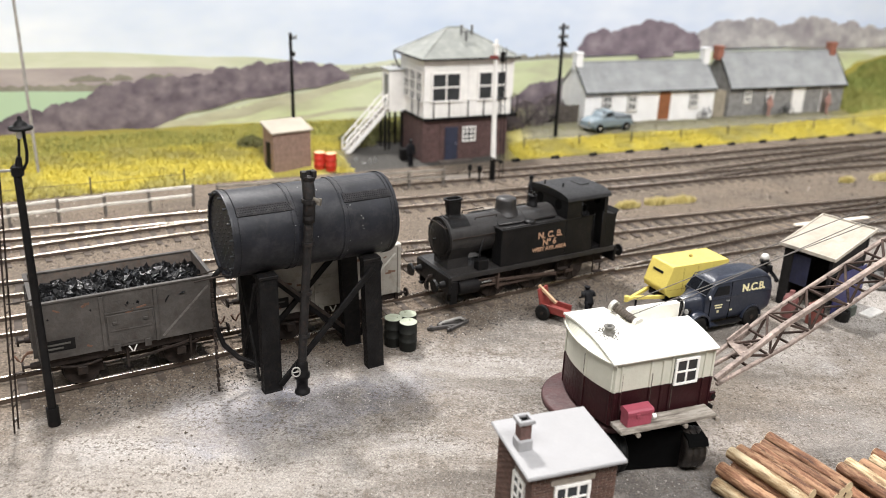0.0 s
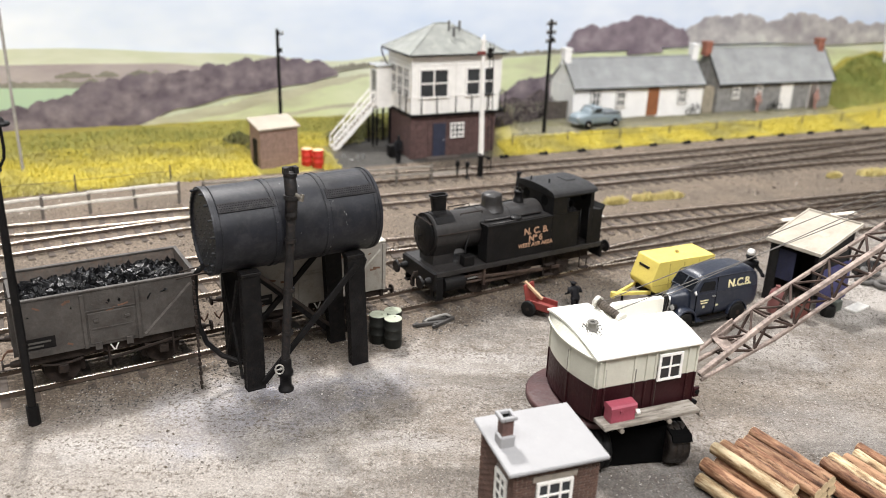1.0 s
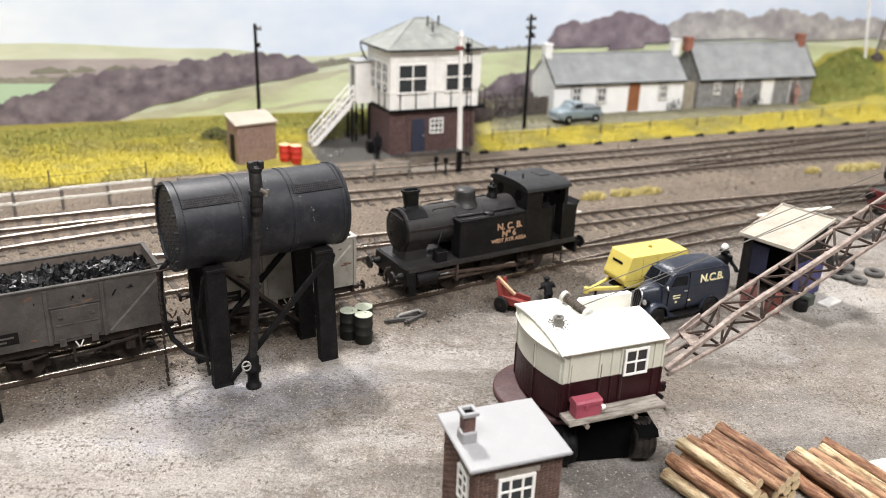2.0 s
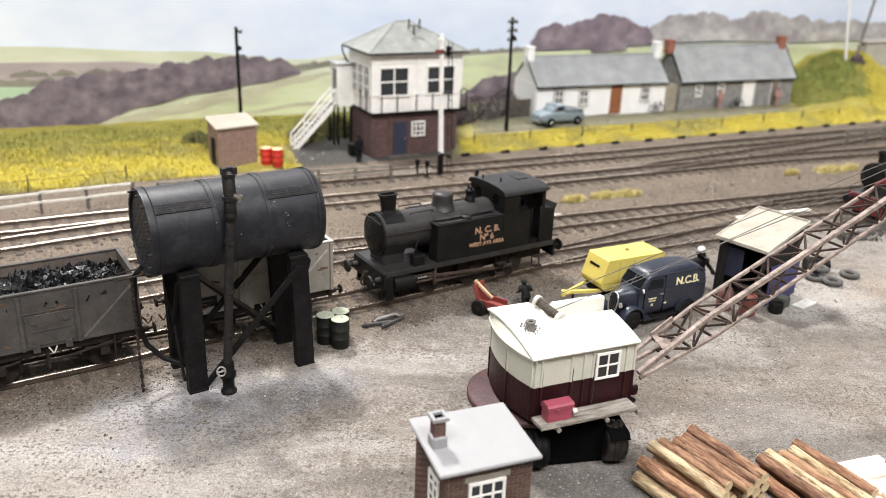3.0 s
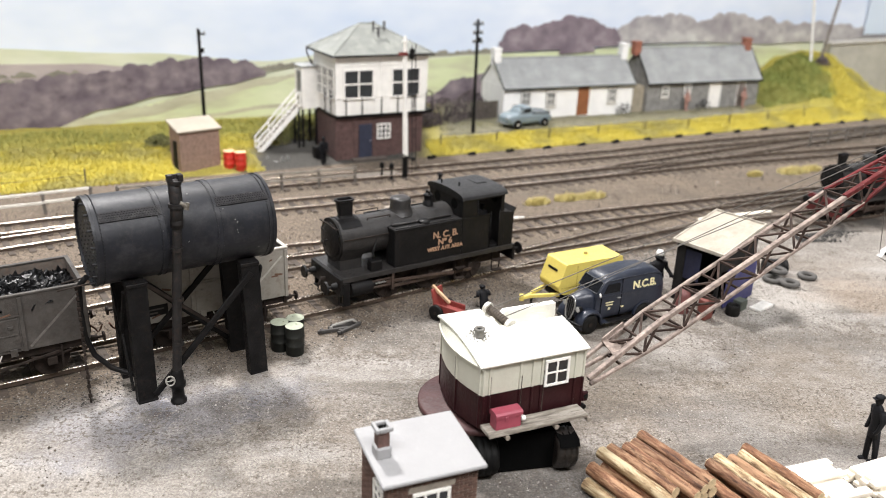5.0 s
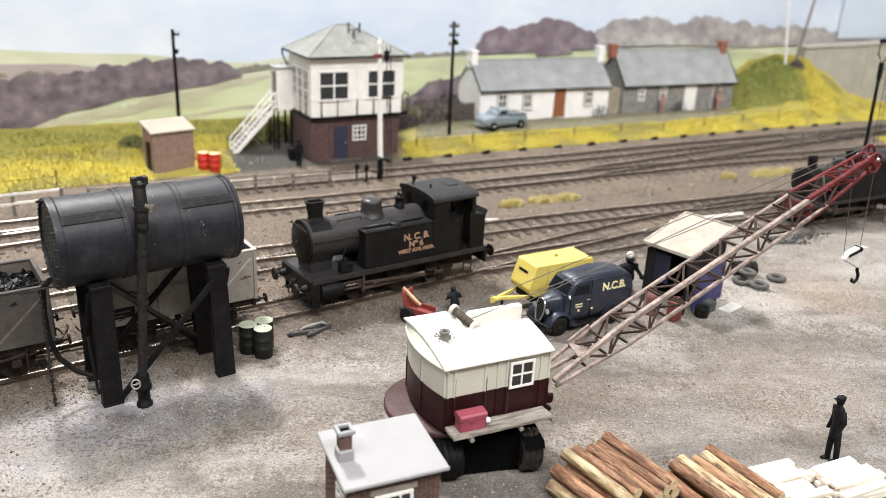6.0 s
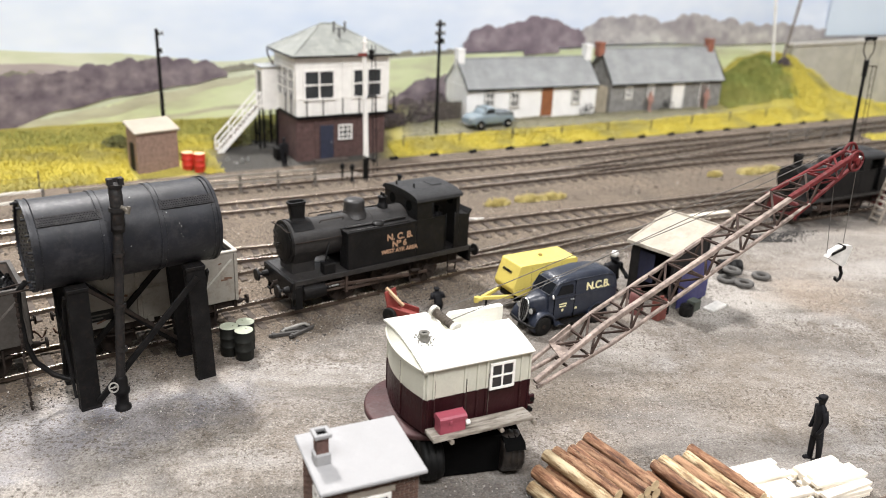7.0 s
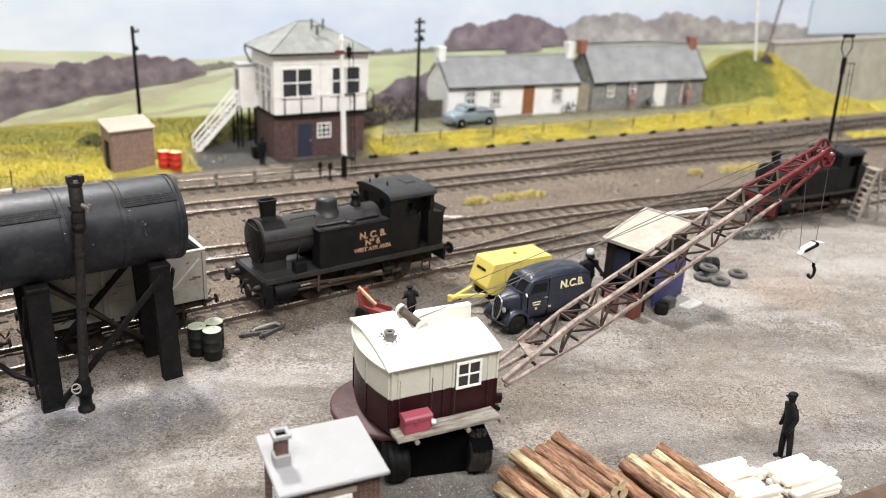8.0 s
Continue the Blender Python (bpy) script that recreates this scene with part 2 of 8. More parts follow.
def ground_material():
    m, nt, bsdf, vec = nodes_of("cinders, ballast and pale yard dust", 0.9)
    sep = nt.nodes.new("ShaderNodeSeparateXYZ")
    nt.links.new(vec, sep.inputs[0])
    warp = math_node(nt, "MULTIPLY", math_node(nt, "SUBTRACT", noise_node(nt, vec, 22, 6, 0.7), 0.5), 0.11)
    # distance behind the siding's near rail
    across = math_node(nt, "ADD", math_node(nt, "MULTIPLY", sep.outputs[0], -math.sin(radians(31))), math_node(nt, "MULTIPLY", sep.outputs[1], math.cos(radians(31))))
    across = math_node(nt, "ADD", across, warp)
    ref = (-55 * math.sin(radians(31)) + 405 * math.cos(radians(31))) * MM
    yard = ramp_node(nt, math_node(nt, "MULTIPLY", math_node(nt, "SUBTRACT", across, ref - 0.05), 14.0), (0.1, 1.0), (0.5, 0.0))
    grit, speck, big = noise_node(nt, vec, 1500, 3), noise_node(nt, vec, 760, 5, 0.7), noise_node(nt, vec, 22, 5)
    pale = ramp_node(nt, speck, (0.32, (0.052, 0.045, 0.038)), (0.43, (0.178, 0.159, 0.139)), (0.6, (0.292, 0.26, 0.225)))
    clump = noise_node(nt, vec, 300, 6, 0.72)
    pale = mix_node(nt, ramp_node(nt, clump, (0.34, 0.6), (0.46, 0.0)), pale, (0.1, 0.088, 0.078))
    pale = mix_node(nt, ramp_node(nt, big, (0.42, 0.0), (0.66, 0.55)), pale, (0.15, 0.142, 0.138))
    rust = noise_node(nt, vec, 11, 4)
    pale = mix_node(nt, ramp_node(nt, rust, (0.48, 0.0), (0.68, 0.5)), pale, (0.27, 0.21, 0.155))
    chalk = noise_node(nt, vec, 15, 4, 0.55)
    pale = mix_node(nt, ramp_node(nt, chalk, (0.56, 0.0), (0.7, 0.5)), pale, (0.42, 0.405, 0.39))
    mottle = noise_node(nt, vec, 130, 6, 0.75)
    pale = mix_node(nt, ramp_node(nt, mottle, (0.38, 0.72), (0.5, 0.0)), pale, (0.122, 0.098, 0.076))
    pale = mix_node(nt, ramp_node(nt, mottle, (0.55, 0.0), (0.68, 0.45)), pale, (0.42, 0.395, 0.365))
    # wheel ruts and swept dust running across the yard
    mp = nt.nodes.new("ShaderNodeMapping")
    mp.inputs["Rotation"].default_value, mp.inputs["Scale"].default_value = (0, 0, radians(-27)), (0.3, 1.3, 1)
    nt.links.new(vec, mp.inputs[0])
    rut = noise_node(nt, mp.outputs[0], 34, 6, 0.65)
    pale = mix_node(nt, ramp_node(nt, rut, (0.37, 0.7), (0.52, 0.0)), pale, (0.112, 0.098, 0.084))
    pale = mix_node(nt, ramp_node(nt, noise_node(nt, mp.outputs[0], 21, 6, 0.6), (0.53, 0.0), (0.66, 0.5)), pale, (0.4, 0.38, 0.36))
    # fixed darker and paler blotches mixed into the yard colour
    for cx, cy, r, amt, tone in ((0.088, 0.226, 0.042, 0.6, (0.085, 0.078, 0.074)), (0.03, 0.362, 0.035, 0.55, (0.07, 0.062, 0.055)), (0.13, 0.335, 0.03, 0.4, (0.1, 0.09, 0.08)), (0.236, 0.392, 0.035, 0.7, DUST_AND_LIFT), (0.345, 0.455, 0.09, 0.3, DUST_AND_LIFT), (0.17, 0.268, 0.03, 0.2, DUST_AND_LIFT), (0.21, 0.3, 0.05, 0.45, (0.2, 0.165, 0.13)), (0.275, 0.395, 0.03, 0.5, (0.3, 0.235, 0.18)), (-0.075, 0.24, 0.07, 0.4, DUST_AND_LIFT), (-0.075, 0.296, 0.03, 0.55, DUST_AND_LIFT), (-0.046, 0.3, 0.024, 0.5, DUST_AND_LIFT), (-0.016, 0.304, 0.014, 0.7, DUST_AND_LIFT), (0.212, 0.368, 0.018, 0.75, DUST_AND_LIFT), (0.16, 0.342, 0.022, 0.45, DUST_AND_LIFT), (0.224, 0.3645, 0.008, 0.6, (0.07, 0.062, 0.056)), (0.12, 0.301, 0.022, 0.4, (0.15, 0.125, 0.095)), (0.155, 0.269, 0.03, 0.3, (0.17, 0.165, 0.165))):
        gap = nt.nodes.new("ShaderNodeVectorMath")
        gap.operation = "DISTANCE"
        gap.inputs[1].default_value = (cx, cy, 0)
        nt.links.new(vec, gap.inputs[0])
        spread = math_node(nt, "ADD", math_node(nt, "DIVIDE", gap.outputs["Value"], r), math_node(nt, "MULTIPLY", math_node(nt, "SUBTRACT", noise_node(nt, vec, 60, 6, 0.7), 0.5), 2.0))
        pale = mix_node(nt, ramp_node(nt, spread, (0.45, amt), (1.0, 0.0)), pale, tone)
    # bluish tint multiplied over three spots before the tank
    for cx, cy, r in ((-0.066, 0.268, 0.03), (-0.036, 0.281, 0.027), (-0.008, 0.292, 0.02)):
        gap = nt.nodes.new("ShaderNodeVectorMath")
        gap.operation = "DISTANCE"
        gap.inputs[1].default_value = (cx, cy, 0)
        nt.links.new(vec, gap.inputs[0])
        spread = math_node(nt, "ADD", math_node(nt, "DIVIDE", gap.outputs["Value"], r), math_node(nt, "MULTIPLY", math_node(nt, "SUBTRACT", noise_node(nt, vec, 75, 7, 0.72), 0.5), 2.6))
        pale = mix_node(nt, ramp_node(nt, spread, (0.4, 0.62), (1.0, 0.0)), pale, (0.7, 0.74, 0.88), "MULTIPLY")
    # brown crumbs lying in drifts
    crumb = math_node(nt, "MULTIPLY", ramp_node(nt, noise_node(nt, vec, 620, 3, 0.6), (0.52, 0.0), (0.6, 1.0)), ramp_node(nt, noise_node(nt, mp.outputs[0], 52, 4, 0.6), (0.42, 0.1), (0.58, 0.8)))
    pale = mix_node(nt, crumb, pale, (0.092, 0.072, 0.055))
    brown = ramp_node(nt, speck, (0.3, (0.036, 0.026, 0.018)), (0.5, (0.136, 0.103, 0.074)), (0.7, (0.29, 0.23, 0.175)))
    brown = mix_node(nt, ramp_node(nt, big, (0.4, 0.0), (0.65, 0.6)), brown, (0.08, 0.064, 0.048))
    col = mix_node(nt, yard, brown, pale)
    # painted shade on the ground below the engine at the yard end
    for cx, cy, r in ((0.312, 0.511, 0.02), (0.345, 0.525, 0.024), (0.382, 0.541, 0.022)):
        gap = nt.nodes.new("ShaderNodeVectorMath")
        gap.operation = "DISTANCE"
        gap.inputs[1].default_value = (cx, cy, 0)
        nt.links.new(vec, gap.inputs[0])
        spread = math_node(nt, "ADD", math_node(nt, "DIVIDE", gap.outputs["Value"], r), math_node(nt, "MULTIPLY", math_node(nt, "SUBTRACT", noise_node(nt, vec, 90, 5, 0.7), 0.5), 1.6))
        col = mix_node(nt, ramp_node(nt, spread, (0.5, 0.85), (1.0, 0.0)), col, (0.022, 0.019, 0.017))
    # turf under the grass behind the bank's foot
    back = math_node(nt, "SUBTRACT", sep.outputs[1], math_node(nt, "MULTIPLY", sep.outputs[0], 0.432))
    turf = ramp_node(nt, math_node(nt, "MULTIPLY", math_node(nt, "SUBTRACT", back, 0.629), 30.0), (0.0, 0.0), (0.12, 1.0))
    side = ramp_node(nt, math_node(nt, "ABSOLUTE", math_node(nt, "ADD", sep.outputs[0], 0.01)), (0.055, 0.0), (0.075, 1.0))
    soil = ramp_node(nt, speck, (0.3, (0.25, 0.22, 0.045)), (0.65, (0.46, 0.39, 0.075)))
    col = mix_node(nt, math_node(nt, "MULTIPLY", turf, side), col, soil)
    # trodden strip before the cottages
    strip = math_node(nt, "MULTIPLY", ramp_node(nt, math_node(nt, "MULTIPLY", math_node(nt, "SUBTRACT", back, 0.6545), 60.0), (0.0, 0.0), (0.25, 1.0)), ramp_node(nt, math_node(nt, "MULTIPLY", sep.outputs[0], 2.0), (0.12, 0.0), (0.16, 1.0), (0.76, 1.0), (0.84, 0.0)))
    col = mix_node(nt, strip, col, ramp_node(nt, speck, (0.3, (0.14, 0.13, 0.085)), (0.7, (0.27, 0.25, 0.18))))
    cinder = math_node(nt, "MULTIPLY", turf, math_node(nt, "SUBTRACT", 1.0, side))
    col = mix_node(nt, cinder, col, ramp_node(nt, speck, (0.3, (0.018, 0.017, 0.015)), (0.7, (0.075, 0.069, 0.06))))
    col = mix_node(nt, 0.6, col, ramp_node(nt, grit, (0.3, 0.18), (0.7, 0.82)), "OVERLAY")
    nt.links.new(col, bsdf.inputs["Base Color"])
    bump_node(nt, bsdf, mix_node(nt, 0.6, grit, clump), 1.0, 0.0011)
    return m


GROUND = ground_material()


def build_ground():
    sh = Shape()
    xs, ys = np.arange(-900, 1101, 5.0), np.linspace(0, 1, 190)
    for v in ys:
        for x in xs:
            # from the board's front edge, askew to the view, back to the backscene
            fy, by = 158 + (x - 20) * 0.375, 903 + (x - 250) * 0.404
            y = fy + v * (by - fy)
            sh.v.append((x, y, ground_z(x, y)))
    w = len(xs)
    sh.f = [(j * w + i, j * w + i + 1, (j + 1) * w + i + 1, (j + 1) * w + i) for j in range(len(ys) - 1) for i in range(w - 1)]
    sh.s = [True] * len(sh.f)
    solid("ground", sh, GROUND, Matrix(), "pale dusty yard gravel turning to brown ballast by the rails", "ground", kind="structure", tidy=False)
    ply = surface("varnished board edge", (0.09, 0.055, 0.035), 0.5)
    edge = Shape()
    edge.ext([(-900, 158 - 920 * 0.375 + 0), (1100, 158 + 1080 * 0.375), (1100, 148 + 1080 * 0.375), (-900, 148 - 920 * 0.375)], "z", -120, 1.5)
    solid("baseboard_edge", edge, ply, Matrix(), "dark varnished plywood front edge of the layout", "board", kind="structure")


build_ground()


def stones(name, label, stops, area, count, sizes, seed):
    """Loose grit: small cut lumps half sunk in the ground."""
    r = np.random.default_rng(seed)
    x = r.uniform(area[0], area[1], count * 3)
    f = r.uniform(0, 1, count * 3)
    lo, hi = area[2](x), area[3](x)
    y = lo + (hi - lo) * f
    thick = np.array([noise.noise((a * .022, b * .03, seed)) for a, b in zip(x, y)])
    ok = np.nonzero(r.uniform(-.5, .35, count * 3) < thick)[0][:count]
    sh = Shape()
    base = np.array([(1, 0, 0), (-1, 0, 0), (0, 1, 0), (0, -1, 0), (0, 0, 1), (0, 0, -1)], float)
    tris = [(0, 2, 4), (2, 1, 4), (1, 3, 4), (3, 0, 4), (2, 0, 5), (1, 2, 5), (3, 1, 5), (0, 3, 5)]
    for i in ok:
        s = r.uniform(*sizes) * (1.8 if r.random() < .04 else 1)
        a = r.uniform(0, math.tau)
        v = base * r.uniform(.6, 1.25, (6, 3)) * s + r.uniform(-.25, .25, (6, 3)) * s
        c, d = math.cos(a), math.sin(a)
        k, z = len(sh.v), ground_z(x[i], y[i]) + s * .25
        sh.v += [(x[i] + p * c - q * d, y[i] + p * d + q * c, z + w * .7) for p, q, w in v.tolist()]
        sh.f += [tuple(k + j for j in t) for t in tris]
    sh.s = [False] * len(sh.f)
    m, nt, bsdf, vec = nodes_of(name + " stone", .9)
    geo = nt.nodes.new("ShaderNodeNewGeometry")
    nt.links.new(ramp_node(nt, geo.outputs["Random Per Island"], *stops), bsdf.inputs["Base Color"])
    solid(name, sh, m, Matrix(), label, "gravel", kind="stuff", tidy=False)


near_rail = lambda x: 405.5 + (x - 55) * .601 - 16
stones("yard_grit", "fine pale and dark grit strewn over the yard", ((0, (.12, .108, .095)), (.3, (.21, .19, .168)), (.7, (.3, .275, .248)), (1, (.42, .395, .36))), (-190, 330, lambda x: 160 + (x - 20) * .375, near_rail), 22000, (.13, .38), 3)
stones("brown_crumbs", "brown earth crumbs scattered over the yard", ((0, (.07, .055, .042)), (.6, (.12, .098, .076)), (1, (.19, .16, .13))), (-150, 300, lambda x: 165 + (x - 20) * .375, lambda x: near_rail(x) - 8), 3600, (.2, .42), 21)
stones("ballast_stones", "brown and grey ballast stones between the rails", ((0, (.035, .027, .02)), (.5, (.13, .102, .077)), (.85, (.26, .215, .175)), (1, (.4, .35, .3))), (-330, 560, near_rail, lambda x: np.array([bank_edge(v) - 2 for v in x])), 17000, (.3, .75), 5)

stones("cinder_rubble", "dark cinders and coal dust spilt beside the siding", ((0, (.025, .022, .02)), (.6, (.075, .066, .058)), (1, (.2, .185, .17))), (-120, 330, lambda x: near_rail(x) - 26, lambda x: near_rail(x) + 3), 5200, (.2, .5), 8)

stones("spilt_coal", "patch of spilt coal on the pale gravel", ((0, (.008, .008, .008)), (1, (.05, .045, .042))), (280, 346, lambda x: 476 + (x - 304) * .2 + abs(x - 312) * .12, lambda x: 496 + (x - 304) * .2 - abs(x - 312) * .12), 1300, (.3, .8), 12)


def build_hall():
    """Plain walls, floor and ceiling of the room round the layout."""
    wall = surface("hall wall paint", (0.6, 0.58, 0.54), 0.8, 0, 0.05, 2, bump=0)
    for nm, c, size in (("hall_wall_north", (300, 3700, 850), (7200, 100, 3700)), ("hall_wall_south", (300, -2900, 850), (7200, 100, 3700)),
                        ("hall_wall_west", (-3300, 400, 850), (100, 6500, 3700)), ("hall_wall_east", (3900, 400, 850), (100, 6500, 3700)),
                        ("hall_ceiling", (300, 400, 2750), (7300, 6700, 100)), ("hall_floor", (300, 400, -1000), (7300, 6700, 100))):
        mat = surface("hall floor boards", (0.16, 0.12, 0.08), 0.5, 0, 0.2, 3, bump=0) if nm == "hall_floor" else wall
        solid(nm, Shape().box(*c, *size, 0), mat, Matrix(), "plain pale wall of the exhibition hall", "hall", kind="structure")


build_hall()

# ---- track ----
TRACKS = {
    "siding": [(-330, 174), (-120, 300), (55, 405.5), (110, 440), (157.5, 471), (186, 488.5), (230, 515), (300, 553), (420, 598), (600, 668), (1000, 824)],
    "yard_lead": [(95, 428), (143, 450), (186, 470), (250, 498), (330, 525), (385, 549), (480, 588), (700, 670)],
    "loop": [(-420, 264), (-160, 386), (61.5, 470), (114.5, 492.5), (188, 521.5), (272, 552), (305, 564.5), (600, 679), (1000, 836)],
    "back_siding": [(-420, 200), (-151, 346), (-140, 353), (-40, 412), (61.5, 469)],
    "main_line": [(-480, 330), (-218, 449), (-141, 485), (-50, 515), (74, 566), (184, 613), (245, 638), (323, 670), (440, 711), (600, 772), (1000, 927)],
    "refuge": [(-480, 245), (-212, 418), (-136, 466), (-50, 514)],
    "far_siding": [(-80, 556), (-17, 581), (86, 624), (206, 674), (290, 713), (383, 753), (487, 798), (700, 888), (1000, 1010)],
    "crossover": [(110, 582), (187, 616), (226, 640), (257, 657), (341, 704), (470, 777), (600, 850)],
}
SLEEPER_MESH = mesh_of("sleeper", Shape().box(0, 0, 0, 3.2, 31, 1.5, 0.12), SLEEPER)


def track(name, pts):
    t = thing("track_" + name, Matrix(), "bullhead rails on weathered sleepers in brown ballast", "railway track", kind="structure")
    line = glide(pts, 3.0)
    for side in (-8.75, 8.75):
        for profile, mat, nm in (([(-0.35, 0.75), (0.35, 0.75), (0.45, 2.6), (-0.45, 2.6)], RAILSIDE, "rail"), ([(-0.62, 2.4), (0.62, 2.4), (0.6, 2.62), (0.42, 2.86), (0.16, 2.97), (-0.16, 2.97), (-0.42, 2.86), (-0.6, 2.62)], RAILTOP, "rail_head")):
            sh, n = Shape(), len(profile)
            for x, y, h in line:
                sh.v += [(x - math.sin(h) * (side + u), y + math.cos(h) * (side + u), z) for u, z in profile]
            k = len(line)
            sh.f = [(i * n + j, i * n + (j + 1) % n, (i + 1) * n + (j + 1) % n, (i + 1) * n + j) for i in range(k - 1) for j in range(n)]
            sh.s = [n > 4] * len(sh.f)
            part(nm, sh, mat, t)
    for x, y, h in glide(pts, 9.6):
        if -300 < x < 640:
            piece("sleeper", SLEEPER_MESH, t, place(x + random.uniform(-.3, .3), y, (-.6 if name in ("siding", "yard_lead") else -.1) + random.uniform(-.15, .15), math.degrees(h) + random.uniform(-1.2, 1.2)))


for key, pts in TRACKS.items():
    track(key, pts)

# ---- the backscene: a painted board behind the layout ----
BACK = place(250, 900, 0, 22)


def board_paint(name, stops, scale, detail=5.0, stretch=(1, 1, 1), second=None):
    m, nt, bsdf, vec = nodes_of(name, 0.85)
    mp = nt.nodes.new("ShaderNodeMapping")
    mp.inputs["Scale"].default_value = stretch
    nt.links.new(vec, mp.inputs[0])
    col = ramp_node(nt, noise_node(nt, mp.outputs[0], scale, detail, 0.62), *stops)
    if second:
        sc, c2, amt = second
        col = mix_node(nt, ramp_node(nt, noise_node(nt, mp.outputs[0], sc, 3), (0.45, 0.0), (0.65, amt)), col, c2)
    nt.links.new(col, bsdf.inputs["Base Color"])
    return m


SKY = board_paint("painted cloudy sky", ((0.3, (0.55, 0.65, 0.82)), (0.5, (0.71, 0.775, 0.88)), (0.7, (0.88, 0.91, 0.95))), 4.2, 4, (1, 1, 2.2))
FARHILL = board_paint("painted far hills", ((0.35, (0.6, 0.62, 0.45)), (0.65, (0.72, 0.73, 0.58))), 10, 4, (1, 1, 5), (18, (0.55, 0.6, 0.4), 0.4))
HEATH = board_paint("painted heath", ((0.35, (0.36, 0.3, 0.3)), (0.65, (0.5, 0.44, 0.42))), 14, 5, (1, 1, 5))
MINT = board_paint("painted green field", ((0.3, (0.44, 0.58, 0.4)), (0.7, (0.52, 0.66, 0.46))), 10, 3)
MEADOW = board_paint("painted pale meadow", ((0.3, (0.53, 0.6, 0.33)), (0.7, (0.72, 0.75, 0.5))), 8, 6, (1, 1, 4), (13, (0.47, 0.45, 0.32), 0.75))
LEAFLESS = board_paint("painted winter woodland", ((0.34, (0.105, 0.082, 0.1)), (0.5, (0.195, 0.158, 0.178)), (0.68, (0.3, 0.255, 0.262))), 60, 7, (1, 1, 1.25), (26, (0.15, 0.118, 0.145), 0.6))
TREEBELT = board_paint("painted hazy trees", ((0.34, (0.3, 0.28, 0.285)), (0.5, (0.45, 0.42, 0.41)), (0.68, (0.64, 0.63, 0.58))), 48, 6, (1, 1, 1.1), (20, (0.26, 0.23, 0.245), 0.6))
DARKTREES = board_paint("painted purple trees", ((0.34, (0.155, 0.12, 0.145)), (0.5, (0.245, 0.195, 0.22)), (0.68, (0.37, 0.315, 0.325))), 48, 6, (1, 1, 1.1), (20, (0.16, 0.122, 0.15), 0.6))
HEDGE = board_paint("painted hedges", ((0.3, (0.2, 0.19, 0.15)), (0.7, (0.33, 0.31, 0.25))), 90, 5)


def painted(name, lo, hi, mat, depth, label, rough=0.0, step=3.0, wave=0.07, crowns=None):
    """A shape painted on the board, between two height lines along it."""
    sh = Shape()
    u0, u1 = max(lo[0][0], hi[0][0]), min(lo[-1][0], hi[-1][0])
    n = int((u1 - u0) / step) + 1
    domes, c = [], u0
    pick = random.Random(int(depth * 10))
    while crowns and c < u1:
        domes.append((c, pick.uniform(*crowns)))
        c += domes[-1][1] * pick.uniform(.7, 1.5)
    for i in range(n):
        u = u0 + (u1 - u0) * i / (n - 1)
        r = rough * (abs(noise.noise((u * wave, depth, 0))) * 1.6 + 0.22 * noise.noise((u * wave * 3.7, depth, 4)))
        r += max([math.sqrt(max(0.0, q * q - (u - c) ** 2)) * .8 for c, q in domes], default=0.0)
        b = curve_at(lo, u)
        sh.v += [(u, -depth, b), (u, -depth, max(b, curve_at(hi, u) + r))]
    sh.f = [(2 * i, 2 * i + 2, 2 * i + 3, 2 * i + 1) for i in range(n - 1)]
    sh.s = [False] * len(sh.f)
    part(name, sh, mat, backscene, label, tidy=False)


backscene = thing("backdrop", BACK, "painted backscene of hills, fields, woods and cloudy sky", "backdrop", kind="structure")
part("sky_board", Shape().box(0, 4, 60, 2200, 6, 480, 0), SKY, backscene)
painted("far_hills", [(-1100, -20), (700, -20)], [(-1100, 74), (-590, 70), (-463, 64), (-357, 55), (-300, 60), (-125, 57), (120, 62), (240, 66), (390, 70), (700, 68)], FARHILL, 0.3, "pale far hills painted")
painted("heath", [(-1100, 30), (-470, 30)], [(-1100, 59), (-590, 57.5), (-508, 56.5), (-470, 53)], HEATH, 0.6, "brown heath painted")
painted("hedge_line", [(-1100, 38), (-560, 38)], [(-1100, 42.5), (-560, 43)], HEDGE, 0.8, "", 3, 1.5, 0.1)
painted("upland_hedge", [(-385, 44), (-300, 52)], [(-385, 46), (-345, 51.5), (-300, 55)], HEDGE, 1.45, "", 3.2, 1.2, 0.16)
painted("skyline_trees", [(-215, 55), (-128, 57)], [(-215, 55.5), (-180, 58.5), (-128, 60)], HEDGE, 0.55, "", 3.0, 1.2, 0.14)
painted("green_field", [(-1100, 0), (-560, 0)], [(-1100, 40), (-640, 40), (-560, 38)], MINT, 1.0, "mint green field painted")
painted("meadow", [(-1100, -20), (300, -20)], [(-1100, 3), (-556, 3), (-512, 11), (-418, 29), (-360, 40), (-290, 47), (-230, 52), (-122, 57), (40, 60), (230, 57), (300, 50)], MEADOW, 1.3, "pale green meadow painted")
painted("woodland", [(-1100, 0), (-648, 1.5), (-573, 2.2), (-541, 4.4), (-494, 19), (-446, 28.5), (-395, 35.4), (-360, 42)], [(-1100, 12), (-646, 13), (-621, 19), (-593, 25), (-560, 39), (-501, 42.5), (-468, 50), (-430, 54), (-400, 54.5), (-378, 50), (-360, 40)], LEAFLESS, 1.6, "leafless purple-brown woodland painted", 1.0, 0.9, 0.3, (3, 9))
